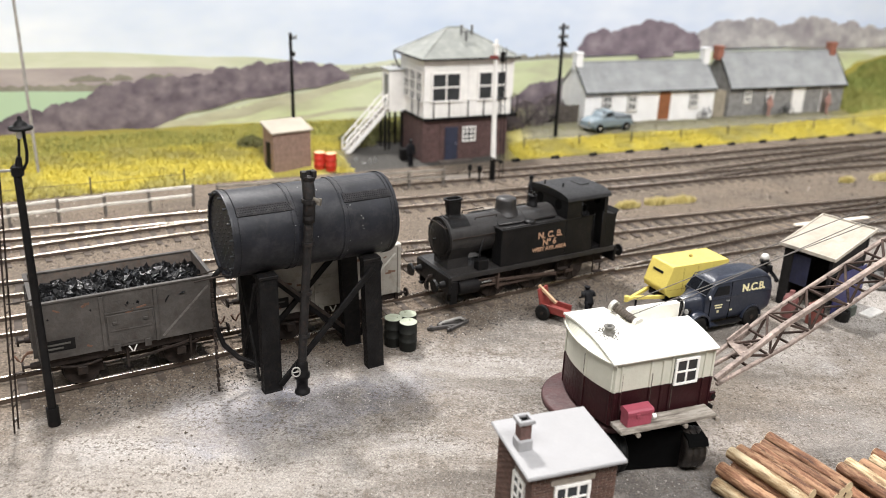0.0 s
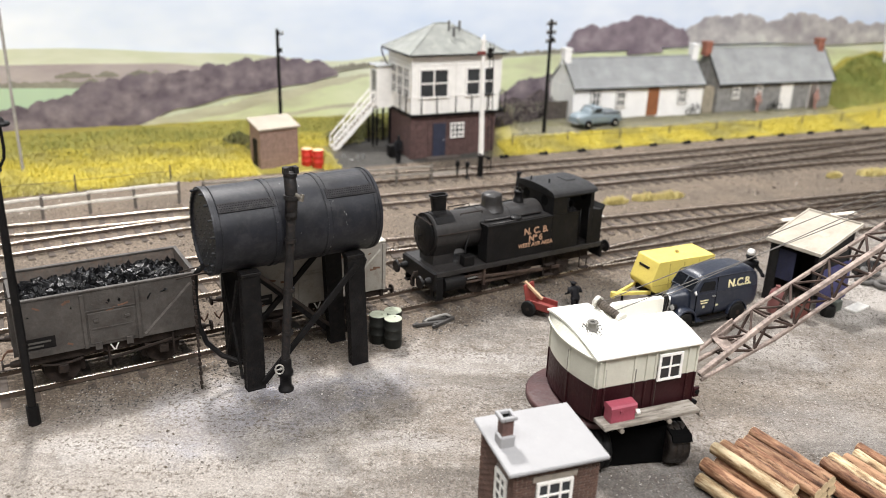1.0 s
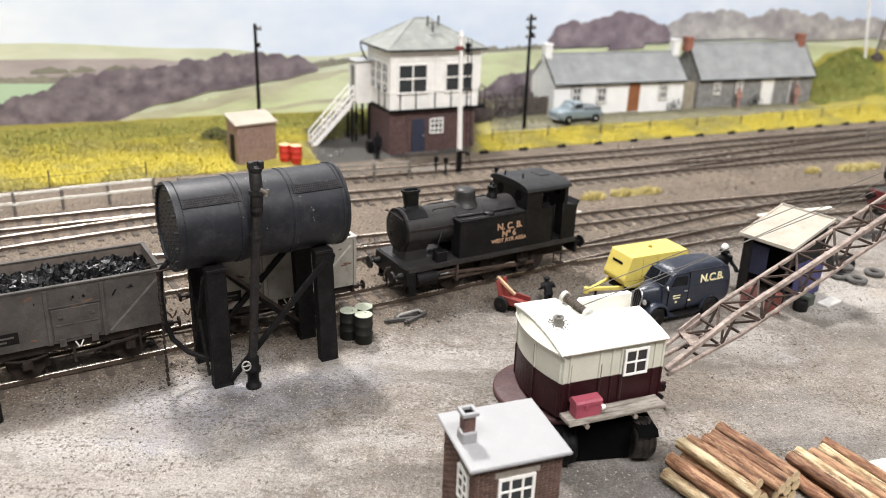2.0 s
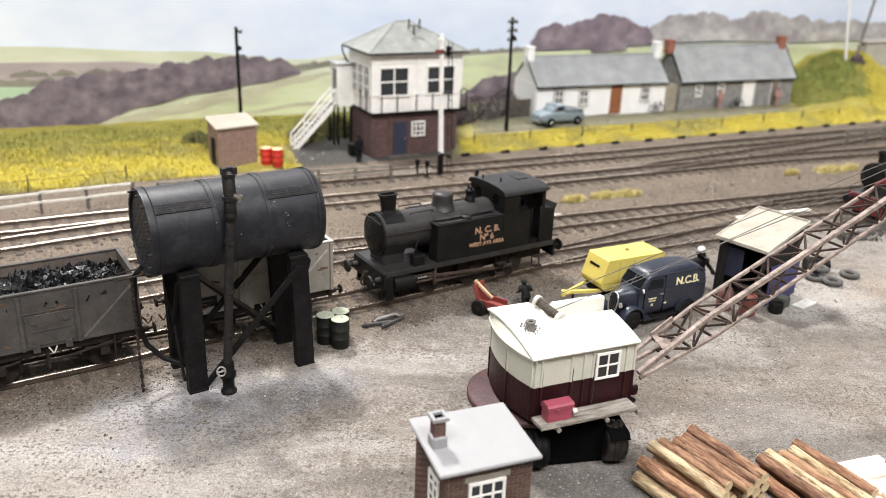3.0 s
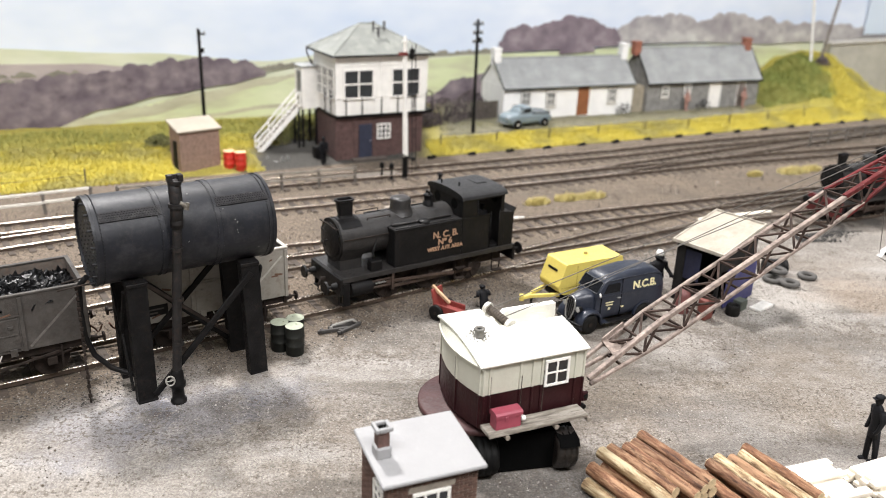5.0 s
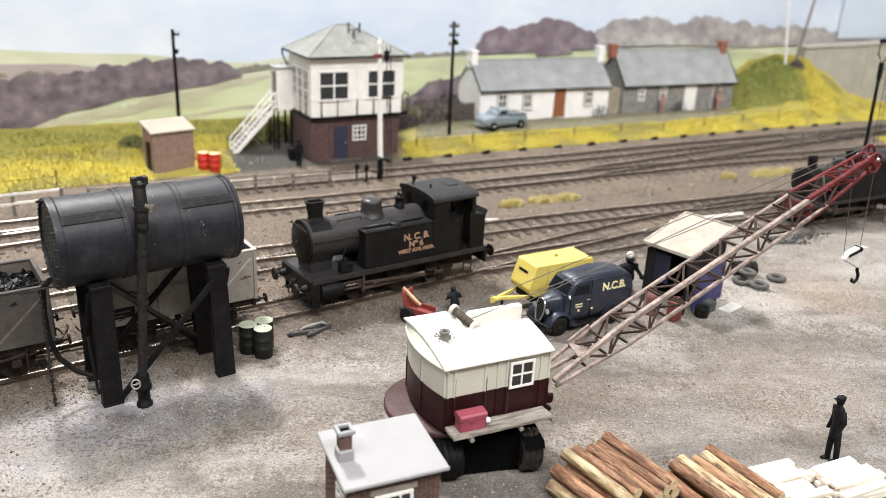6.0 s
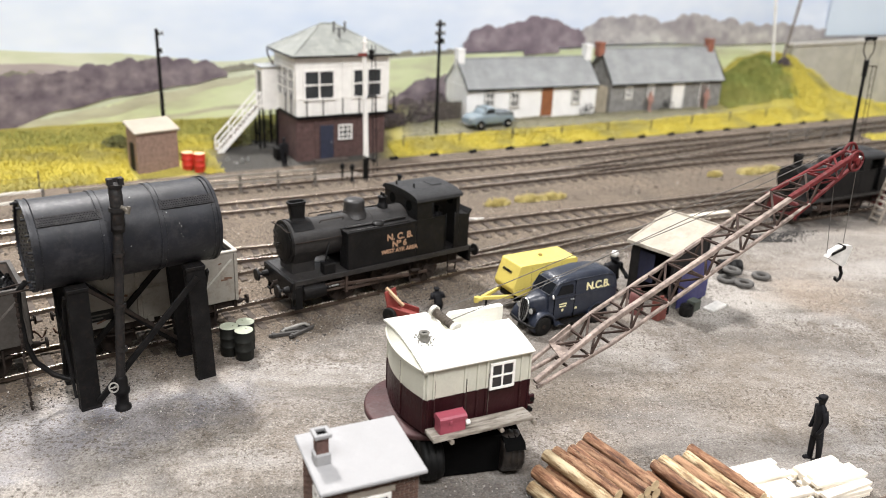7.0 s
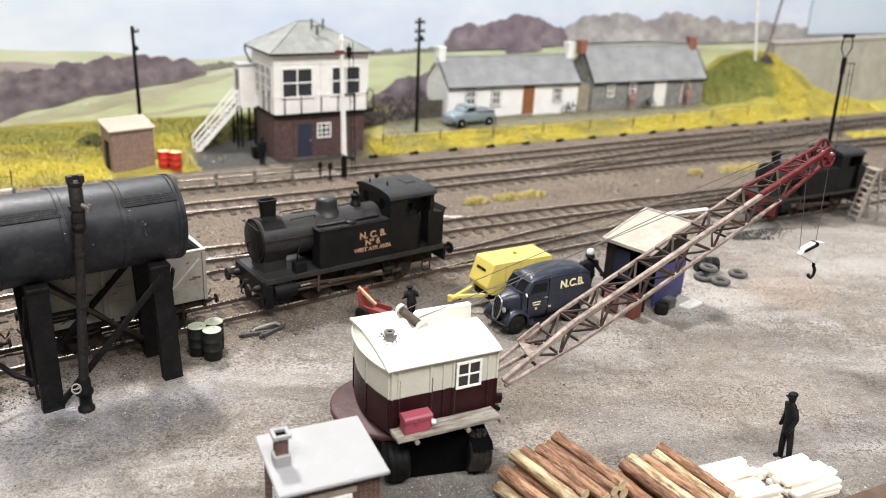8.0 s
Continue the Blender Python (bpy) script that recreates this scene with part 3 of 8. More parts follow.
for u, w in ((-578, 14), (-553, 9), (-528, 10), (-515, 6)):
    painted("heath_bush", [(u - w, 46.6), (u + w, 46.6)], [(u - w, 46.8), (u, 49.4), (u + w, 46.8)], HEDGE, 0.9 + w * .01, "", .8, 0.8, .2, (1.5, 3))
PASTURE = board_paint("painted rough pasture", ((0.3, (0.42, 0.4, 0.28)), (0.5, (0.52, 0.5, 0.36)), (0.7, (0.6, 0.6, 0.42))), 22, 6, (1, 1, 5))
painted("rough_pasture", [(-598, -5), (-556, -3), (-512, 3.5), (-466, 11), (-418, 21), (-360, 34), (-330, 41)], [(-598, 2), (-556, 3.5), (-512, 11.5), (-466, 19), (-418, 29), (-360, 40), (-330, 42.5)], PASTURE, 1.5, "", 1.5, 1.0, 0.2)
painted("field_track", [(-470, 0), (-420, 6), (-360, 13), (-290, 16)], [(-470, 1.5), (-420, 9.5), (-360, 16), (-290, 17.5)], PASTURE, 1.45, "", 1.2, 1.0, 0.2)
painted("hedgerow", [(-215, -10), (-125, -10)], [(-215, 0), (-200, 18), (-172, 33), (-125, 38)], LEAFLESS, 1.9, "", 3, 1.2, 0.1)
painted("tree_belt", [(-4, 61), (56, 64), (119, 64.5), (221, 61), (313, 62.5), (400, 66), (700, 66)], [(-4, 70), (22, 74), (41, 81), (90, 86), (115, 80), (132, 77), (154, 85), (188, 85), (215, 81), (261, 77), (328, 75), (389, 71), (464, 69), (700, 66)], TREEBELT, 2.2, "belt of leafless trees painted", 1.0, 0.8, 0.3, (7, 15))
painted("purple_trees", [(-127, 58.6), (-50, 59.4), (-8, 61.5), (20, 62.5)], [(-127, 60), (-118, 70), (-99, 75), (-73, 79), (-50, 84), (-26, 82), (-8, 77), (8, 74), (20, 63)], DARKTREES, 2.5, "clump of purple leafless trees painted", 1.0, 0.8, 0.3, (7, 14))
painted("lone_thicket", [(-56, 54.8), (-12, 56.6)], [(-56, 55), (-48, 61), (-35, 67), (-20, 61), (-12, 57)], DARKTREES, 2.8, "", .6, 0.7, 0.3, (3, 6))
part("end_sky_panel", Shape().span(386, -3.4, 70, 1100, -2.6, 300, 0), board_paint("painted end sky", ((0.3, (0.56, 0.66, 0.77)), (0.7, (0.68, 0.76, 0.84))), 5, 3), backscene, "grey-blue end sky board")

# ---- more materials ----
BRICKRED = surface("red-brown brick", (0.118, 0.064, 0.047), 0.85, 0.0, 0.3, 300, (0.3, 0.24, 0.2), 0.4, 0.4, vary=0.4)
BRICKFAR = surface("weathered brickwork", (0.25, 0.165, 0.13), 0.85, 0.0, 0.25, 350, (0.33, 0.26, 0.2), 0.5, 0.4, 700)
MORTAR = surface("mortar", (0.25, 0.215, 0.185), 0.9)
WAGONGREY = surface("weathered grey wagon paint", (0.27, 0.25, 0.218), 0.7, 0.0, 0.12, 120, (0.13, 0.085, 0.06), 0.5, 0.25)
WAGONIN = surface("rusty wagon inside", (0.12, 0.1, 0.085), 0.85, 0.0, 0.3, 150, (0.16, 0.08, 0.045), 0.5)
RUST = surface("brown rust", (0.13, 0.07, 0.045), 0.85, 0.0, 0.35, 250)
RUNNING = surface("grimy running gear", (0.026, 0.02, 0.017), 0.7, 0.0, 0.4, 200, (0.06, 0.036, 0.025), 0.4, gloss=0.15)
STEEL = surface("bright steel", (0.5, 0.5, 0.5), 0.3, 0.9, 0.15)
COAL = surface("coal", (0.0045, 0.0045, 0.005), 0.34, 0.0, 0.5, 300, bump=0.6, gloss=0.22)
LETTER = surface("faded orange-gold lettering", (0.4, 0.24, 0.15), 0.6, 0.0, 0.2, 300, (0.15, 0.09, 0.06), 0.5)
LETTERPALE = surface("cream lettering", (0.75, 0.68, 0.4), 0.6)
WHITEPAINT = surface("white line paint", (0.68, 0.66, 0.62), 0.6)
NAVY = surface("navy van paint", (0.017, 0.0215, 0.035), 0.38, 0.0, 0.2, 100, (0.055, 0.057, 0.064), 0.5, gloss=.45)
RUBBER = surface("dusty black rubber", (0.009, 0.0085, 0.008), 0.6, 0.0, 0.35, 300, (0.05, 0.045, 0.04), 0.35, gloss=0.15)
YELLOW = surface("yellow plant paint", (0.62, 0.5, 0.12), 0.45, 0.0, 0.08, 120, (0.45, 0.32, 0.08), 0.25)
REDBOX = surface("crimson toolbox paint", (0.32, 0.06, 0.09), 0.45, 0.0, 0.12)
PLANKGREY = surface("weathered plank", (0.27, 0.235, 0.195), 0.85, 0.0, 0.25, 250, (0.2, 0.17, 0.14), 0.5, 0.4)
# one jib paint in two tones: lit chords, shaded lattice bars
JIBLIT = surface("worn jib paint, lit chord tone", (0.28, 0.225, 0.195), 0.6, 0.0, 0.4, 180, (0.05, 0.032, 0.026), 0.65, gloss=0.15)
JIBSHADE = surface("brown jib paint, shaded bar tone", (0.06, 0.041, 0.034), 0.65, 0.0, 0.4, 180, (0.025, 0.017, 0.014), 0.7, gloss=0.15)
JIBRED = surface("red jib paint", (0.105, 0.013, 0.014), 0.55, 0.0, 0.35, 180, (0.3, 0.2, 0.18), 0.35, gloss=0.25)


def timber(name, dark, mid, light, streak, vary, bare=.52):
    """Wood with grain and torn bark running along the piece."""
    m, nt, bsdf, vec = nodes_of(name, .8)
    mp = nt.nodes.new("ShaderNodeMapping")
    mp.inputs["Scale"].default_value = (.16, 1, 1)
    nt.links.new(vec, mp.inputs[0])
    oi = nt.nodes.new("ShaderNodeObjectInfo").outputs["Random"]
    add = nt.nodes.new("ShaderNodeVectorMath")
    nt.links.new(mp.outputs[0], add.inputs[0])
    nt.links.new(oi, add.inputs[1])
    a, b = noise_node(nt, add.outputs[0], 900, 5, .6), noise_node(nt, add.outputs[0], streak, 6, .7)
    col = ramp_node(nt, a, (.3, dark), (.5, mid), (.68, light))
    col = mix_node(nt, ramp_node(nt, b, (bare, 0.0), (bare + .04, .8)), col, light)
    col = mix_node(nt, ramp_node(nt, noise_node(nt, add.outputs[0], streak * 1.7, 6, .7), (.36, .7), (.42, 0.0)), col, dark)
    col = mix_node(nt, 1.0, col, ramp_node(nt, oi, (0.0, 1 - vary), (1.0, 1.0)), "MULTIPLY")
    nt.links.new(col, bsdf.inputs["Base Color"])
    bump_node(nt, bsdf, mix_node(nt, .6, a, b), 1.0, .0012)
    return m


BARK = timber("peeled reddish bark", (.045, .019, .01), (.23, .105, .054), (.43, .255, .145), 240, .4, .54)
BAREWOOD = timber("debarked pale log", (.13, .065, .034), (.4, .28, .15), (.64, .52, .33), 380, .3, .52)
ENDGRAIN = surface("sawn log end", (0.56, 0.43, 0.26), 0.8, 0.0, 0.2, 350, (0.36, 0.25, 0.14), 0.4)
SAWN = surface("fresh sawn timber", (0.82, 0.75, 0.64), 0.75, 0.0, 0.06, 180, (0.66, 0.53, 0.36), 0.3, 0.2)
FIGUREBLACK = surface("matt black figure paint", (0.007, 0.007, 0.0085), 0.6, gloss=0.15)
ROPE = surface("grey crane rope", (0.11, 0.1, 0.09), 0.8)
GREEN = surface("dark green drum paint", (0.011, 0.012, 0.0102), 0.6, 0.0, 0.3, 200, (0.06, 0.055, 0.042), 0.3, gloss=.3)
DRUMTOP = surface("pale sage drum lid", (0.36, 0.39, 0.3), 0.65, 0.0, 0.15, 200, (0.25, 0.25, 0.17), 0.4)
TRACKX, TRACKY, TRACKA = 55.0, 405.5, 31.0


def on_siding(s):
    a = radians(TRACKA)
    return place(TRACKX + s * math.cos(a), TRACKY + s * math.sin(a), 0, TRACKA)


def lettering(text, size, mat, parent, m, name="lettering", label=""):
    c = bpy.data.curves.new(name, "FONT")
    c.body, c.size, c.extrude, c.align_x = text, size * MM, 0.00008, "CENTER"
    c.offset = 0.00003 * size
    tmp = bpy.data.objects.new("tmp", c)
    me = bpy.data.meshes.new_from_object(tmp)
    bpy.data.objects.remove(tmp)
    me.materials.append(mat)
    ob = new(name, me)
    ob.parent, ob.matrix_local = parent, m
    return tagged(ob, label) if label else ob


FACE = Euler((radians(90), 0, 0)).to_matrix().to_4x4()


def at(x, y, z):
    return Matrix.Translation((x * MM, y * MM, z * MM))


# ---- raised water tank on timber legs ----
def water_tank():
    t = thing("water_tank", place(-44, 310, 0, 31.5), "black riveted boiler tank on four dark timber legs", "water tank")
    ax, r = 61.5, 15.9
    shell = Shape().cyl((-33.5, 0, ax), (29.6, 0, ax), r, n=64, caps=False)
    part("tank_shell", shell, TANKBLACK, t)
    for sx in (-1, 1):
        end = Shape()
        ex = 33.5 if sx < 0 else 29.6
        end.cyl((sx * (ex - .9), 0, ax), (sx * (ex - .1), 0, ax), r - 0.15, n=64)
        end.cyl((sx * (ex - .5), 0, ax), (sx * (ex + .7), 0, ax), r + 0.35, r + 0.25, n=64, caps=False)
        end.cyl((sx * (ex - .5), 0, ax), (sx * (ex + .7), 0, ax), r - 1.0, r - 1.0, n=64, caps=False)
        k = len(end.v)
        n = 64
        ring = [(sx * (ex + .7), rr * math.cos(math.tau * i / n), ax + rr * math.sin(math.tau * i / n)) for rr in (r - 1.0, r + 0.25) for i in range(n)]
        end.add(ring, [(i, (i + 1) % n, n + (i + 1) % n, n + i) for i in range(n)])
        part("end_plate", end, TANKBLACK, t)
    band = lambda x, w, h: Shape().cyl((x - w / 2, 0, ax), (x + w / 2, 0, ax), r + h, n=64)
    for x in (-11, 8.8):
        part("seam_band", band(x, 2.6, 0.22), TANKBLACK, t)
    riv = Shape()

    def rivet(p, n, s=0.4):
        n = Vector(n).normalized()
        riv.cyl(Vector(p), Vector(p) + n * s * 0.8, s, s * 0.45, n=6, smooth=False)

    for x in (-33.2, -31.6, -11.9, -10.1, 7.9, 9.7, 27.6, 29.2):
        for i in range(80):
            a = math.tau * i / 80
            d = (0, math.cos(a), math.sin(a))
            rivet((x, d[1] * (r + 0.15), ax + d[2] * (r + 0.15)), d, .3)
    for i in range(40):
        a = math.tau * i / 40
        rivet((-34.1, (r - 0.4) * math.cos(a), ax + (r - 0.4) * math.sin(a)), (-1, 0, 0), 0.55)
    for rr in (13.6, 14.8):
        for i in range(30):
            a = math.tau * i / 30
            rivet((-33.3, rr * math.cos(a), ax + rr * math.sin(a)), (-1, 0, 0), 0.42)
    for k in range(-5, 6):
        for j in range(-5, 6):
            if k * k + j * j < 27 and (k + j) % 2 == 0:
                rivet((-33.3, k * 2.2, ax - 1 + j * 2.2), (-1, 0, 0), 0.55)
    # studs standing off the upper rim
    for i in range(9):
        a = radians(60 + i * 22)
        p = Vector((-34.0, (r - 0.6) * math.cos(a), ax + (r - 0.6) * math.sin(a)))
        riv.cyl(p, p + Vector((-1.6, 0, 0)), 0.5, n=6, smooth=False)
    tagged(part("rivets", riv, surface("dull rivet heads", (0.011, 0.0112, 0.013), 0.55, 0.0, 0.4, 200, (0.03, 0.027, 0.027), 0.4, gloss=0.28), t, tidy=False), kind="stuff")
    for x0, x1 in ((-31.6, -11.0), (8.8, 28.4)):
        strip = Shape()
        a0, a1 = radians(128.5), radians(141.5)
        seg = [(math.cos(a0 + (a1 - a0) * i / 4), math.sin(a0 + (a1 - a0) * i / 4)) for i in range(5)]
        prof = [(c * (r + 0.05), ax + s * (r + 0.05)) for c, s in seg] + [(c * (r + 0.62), ax + s * (r + 0.62)) for c, s in reversed(seg)]
        strip.ext(prof, "x", x0, x1)
        for i in range(int((x1 - x0) / .95)):
            for k, a in enumerate((radians(130.5), radians(133.6), radians(136.6), radians(139.6))):
                d = Vector((0, math.cos(a), math.sin(a)))
                p = Vector((x0 + .5 + .95 * i + (.47 if k % 2 else 0), d.y * (r + 0.6), ax + d.z * (r + 0.6)))
                strip.cyl(p, p + d * 0.3, 0.28, 0.15, n=5, smooth=False)
        part("lap_strip", strip, STRIPBLACK, t)
    flecks, pick = Shape(), random.Random(23)
    for _ in range(26):
        x, a = pick.uniform(-31, 28), radians(pick.uniform(95, 215))
        if pick.random() < .4:
            x, a = pick.uniform(-24, -13), radians(pick.uniform(130, 143))
        s_ = pick.uniform(.1, .28)
        p = Vector((x, math.cos(a) * (r + .1), ax + math.sin(a) * (r + .1)))
        flecks.box(0, 0, 0, s_ * pick.uniform(1, 3), s_, .9 if 130 < math.degrees(a) < 143 else .3, .05, Matrix.Translation(p) @ Matrix.Rotation(a - radians(90), 4, "X") @ Matrix.Rotation(pick.uniform(0, 3), 4, "Z"))
    tagged(part("paint_flecks", flecks, surface("pale dropped paint", (.5, .49, .47), .7, 0, .3, 400), t, "pale flecks of dropped paint", tidy=False), kind="stuff")
    for x in (-21.6, 21.8):
        for y in (-11.6, 10.2):
            top = x - (2.0 if x > 0 else .2)
            leg = Shape().add([(cx + dx * 3.5, y + dy * 2.0, cz) for cx, cz in ((x, -.4), (top, 48.2)) for dx, dy in ((-1, -1), (1, -1), (1, 1), (-1, 1))],
                              [(0, 1, 2, 3), (4, 7, 6, 5), (0, 4, 5, 1), (1, 5, 6, 2), (2, 6, 7, 3), (3, 7, 4, 0)])
            leg.box(top, y, 47.2, 7.6, 4.8, 1.4, 0.2)
            leg.box(x, y, .5, 7.3, 4.3, 1.1, 0.3)
            part("leg", leg, TIMBERBLACK, t)
        part("cradle_beam", Shape().box(x, -0.7, 45.6, 5.0, 18, 3.0, 0.3), TIMBERBLACK, t)
    front, back = -14.2, 12.8
    for p, q in (((20, front, 44), (-19, front, 3)), ((-20, back, 44), (20, back, 4)), ((20, back + 1.6, 44), (-20, back + 1.6, 4))):
        part("brace", Shape().beam(p, q, 1.2, 2.2), TIMBERBLACK, t)
    for x in (-25.6, 25.8):
        for s in (-1, 1):
            part("side_brace", Shape().beam((x, s * 9.5, 44), (x, -s * 9.5, 4), 0.9, 1.7), TIMBERBLACK, t)
    part("iron_stay", Shape().beam((-17.5, -9, 45), (19, 9.5, 8), 0.8, 1.4), RUNNING, t)
    # delivery pipe standing against the tank
    pipe = thing("water_pipe", place(-44.6, 288.2, 0, 31.5), "black standpipe with valve and handwheel beside the tank", "pipe")
    gunk = surface("tarred rusty pipe", (.013, .012, .012), .55, 0, .4, 250, (.06, .035, .024), .45, .8, 700, gloss=.3)
    part("pipe", Shape().tube([(0, 0, 8), (.3, 0, 14), (2.6, 0, 45), (4.4, 0.2, 68), (5.0, 0.3, 78)], 1.65, 14), gunk, pipe)
    for z in (24, 41, 60, 70):
        part("pipe_collar", Shape().cyl((z * .064, 0, z - .7), (z * .064, 0, z + .7), 2.05, n=16), gunk, pipe)
    foot = Shape().lathe([(2.9, 0), (2.9, 1.2), (2.2, 1.6), (2.2, 6.5), (3.0, 6.8), (3.0, 8.4), (2.4, 9.0), (2.4, 12.5), (1.8, 13.5)], 20)
    part("valve_body", foot, BLACK, pipe)
    elbow = Shape().tube([(4.4, 0.2, 68), (4.9, 0.3, 76), (5.0, 1.2, 81), (5.2, 2.6, 84.2)], 2.2, 12)
    elbow.cyl((4.8, .3, 75.2), (4.9, .3, 76.6), 2.8, n=14)
    part("elbow", elbow, gunk, pipe)
    part("pipe_cap", Shape().cyl((5.2, 1.6, 83.0), (5.3, 1.6, 84.4), 2.3, 2.5, n=14).box(3.5, 1.6, 85.2, 1.8, 2.6, 2.6, .2).box(7.1, 1.6, 85.2, 1.8, 2.6, 2.6, .2).box(5.3, 2.4, 85.6, 4.6, 1.0, 1.6, .2), gunk, pipe)
    cock = Shape().cyl((5.5, -1.2, 77.0), (7.8, -1.8, 75.6), 0.9, n=10)
    cock.cyl((7.4, -1.8, 74.6), (8.2, -1.8, 77.0), 1.0, 0.7, n=10)
    part("cock", cock, surface("tarnished brass", (0.2, 0.18, 0.15), 0.45, 0.6), pipe)
    wheel = Shape()
    pts = [(-3.0, -1.9 * math.sin(math.tau * i / 20) - 0.6, 10.5 + 1.9 * math.cos(math.tau * i / 20)) for i in range(21)]
    wheel.tube([(p[1] * 0.75 - 2.6, -2.2 - 0.25 * p[1], p[2]) for p in pts], 0.32, 6)
    wheel.beam((-4.4, -2.0, 10.5), (-1.4, -2.2, 10.5), 0.4, 0.4)
    wheel.cyl((-2.9, -2.2, 10.5), (-1.0, 0, 10.5), 0.45, n=8)
    part("handwheel", wheel, surface("worn pale iron", (0.42, 0.4, 0.37), 0.5, 0.4), pipe)
    hose = thing("delivery_hose", place(-44, 310, 0, 31.5), "sagging black hose and hanging chain at the tank end", "hose")
    part("hose", Shape().tube([(-36, -4, 50), (-38.3, -1.2, 46), (-38.8, -0.8, 36), (-38.2, -0.6, 26), (-36, -1.0, 18), (-31, -2.5, 12), (-25, -5, 9), (-20, -9, 8)], 1.0, 10), BLACK, hose)
    part("outlet_pipe", Shape().tube([(-33.5, -5, 47.6), (-40, -4.8, 47.4), (-46, -4.4, 46.8)], .34, 8).tube([(-33.5, -2.6, 49.2), (-39, -2.2, 49), (-44, -1.8, 48.2)], .3, 8), RUNNING, hose)
    chain = Shape()
    for i in range(24):
        z = 46 - i * 1.95
        chain.box(-39.6, -3.4, z, 0.75 if i % 2 else 1.3, 1.3 if i % 2 else 0.75, 1.7, 0.25)
    part("chain", chain, RUNNING, hose)


water_tank()


# ---- coal wagons ----
def coal_heap(x0, x1, w, z, crown, seed, name, parent, lump):
    rnd = random.Random(seed)
    sh = Shape()
    n, k = 30, 14
    for i in range(n + 1):
        for j in range(k + 1):
            u, v = i / n, j / k
            h = crown * math.sin(math.pi * min(1, max(0, u))) ** 0.6 * math.sin(math.pi * v) ** 0.7
            sh.v.append((x0 + (x1 - x0) * u, -w + 2 * w * v, z + h + rnd.uniform(-.5, .5)))
    sh.f = [(i * (k + 1) + j, (i + 1) * (k + 1) + j, (i + 1) * (k + 1) + j + 1, i * (k + 1) + j + 1) for i in range(n) for j in range(k)]
    sh.s = [False] * len(sh.f)
    for k in range(1900):
        u, v, s = rnd.random(), rnd.random(), rnd.uniform(0.5, 1.45) * (lump if k % 4 == 0 else 1)
        h = crown * math.sin(math.pi * u) ** 0.6 * math.sin(math.pi * v) ** 0.7
        m = Matrix.LocRotScale((x0 + (x1 - x0) * u, -w + 2 * w * v, z + h + 0.2), Euler([rnd.uniform(0, 6) for _ in range(3)]), (s, s * rnd.uniform(.6, 1), s * rnd.uniform(.5, .9)))
        sh.add([(1, 0, 0), (-1, .2, 0), (0, 1, .1), (.1, -1, 0), (0, .1, .8), (0, -.1, -.8)],
               [(0, 2, 4), (2, 1, 4), (1, 3, 4), (3, 0, 4), (2, 0, 5), (1, 2, 5), (3, 1, 5), (0, 3, 5)], m=m)
    return tagged(part(name, sh, COAL, parent, "heap of small black coal", tidy=False), kind="stuff")


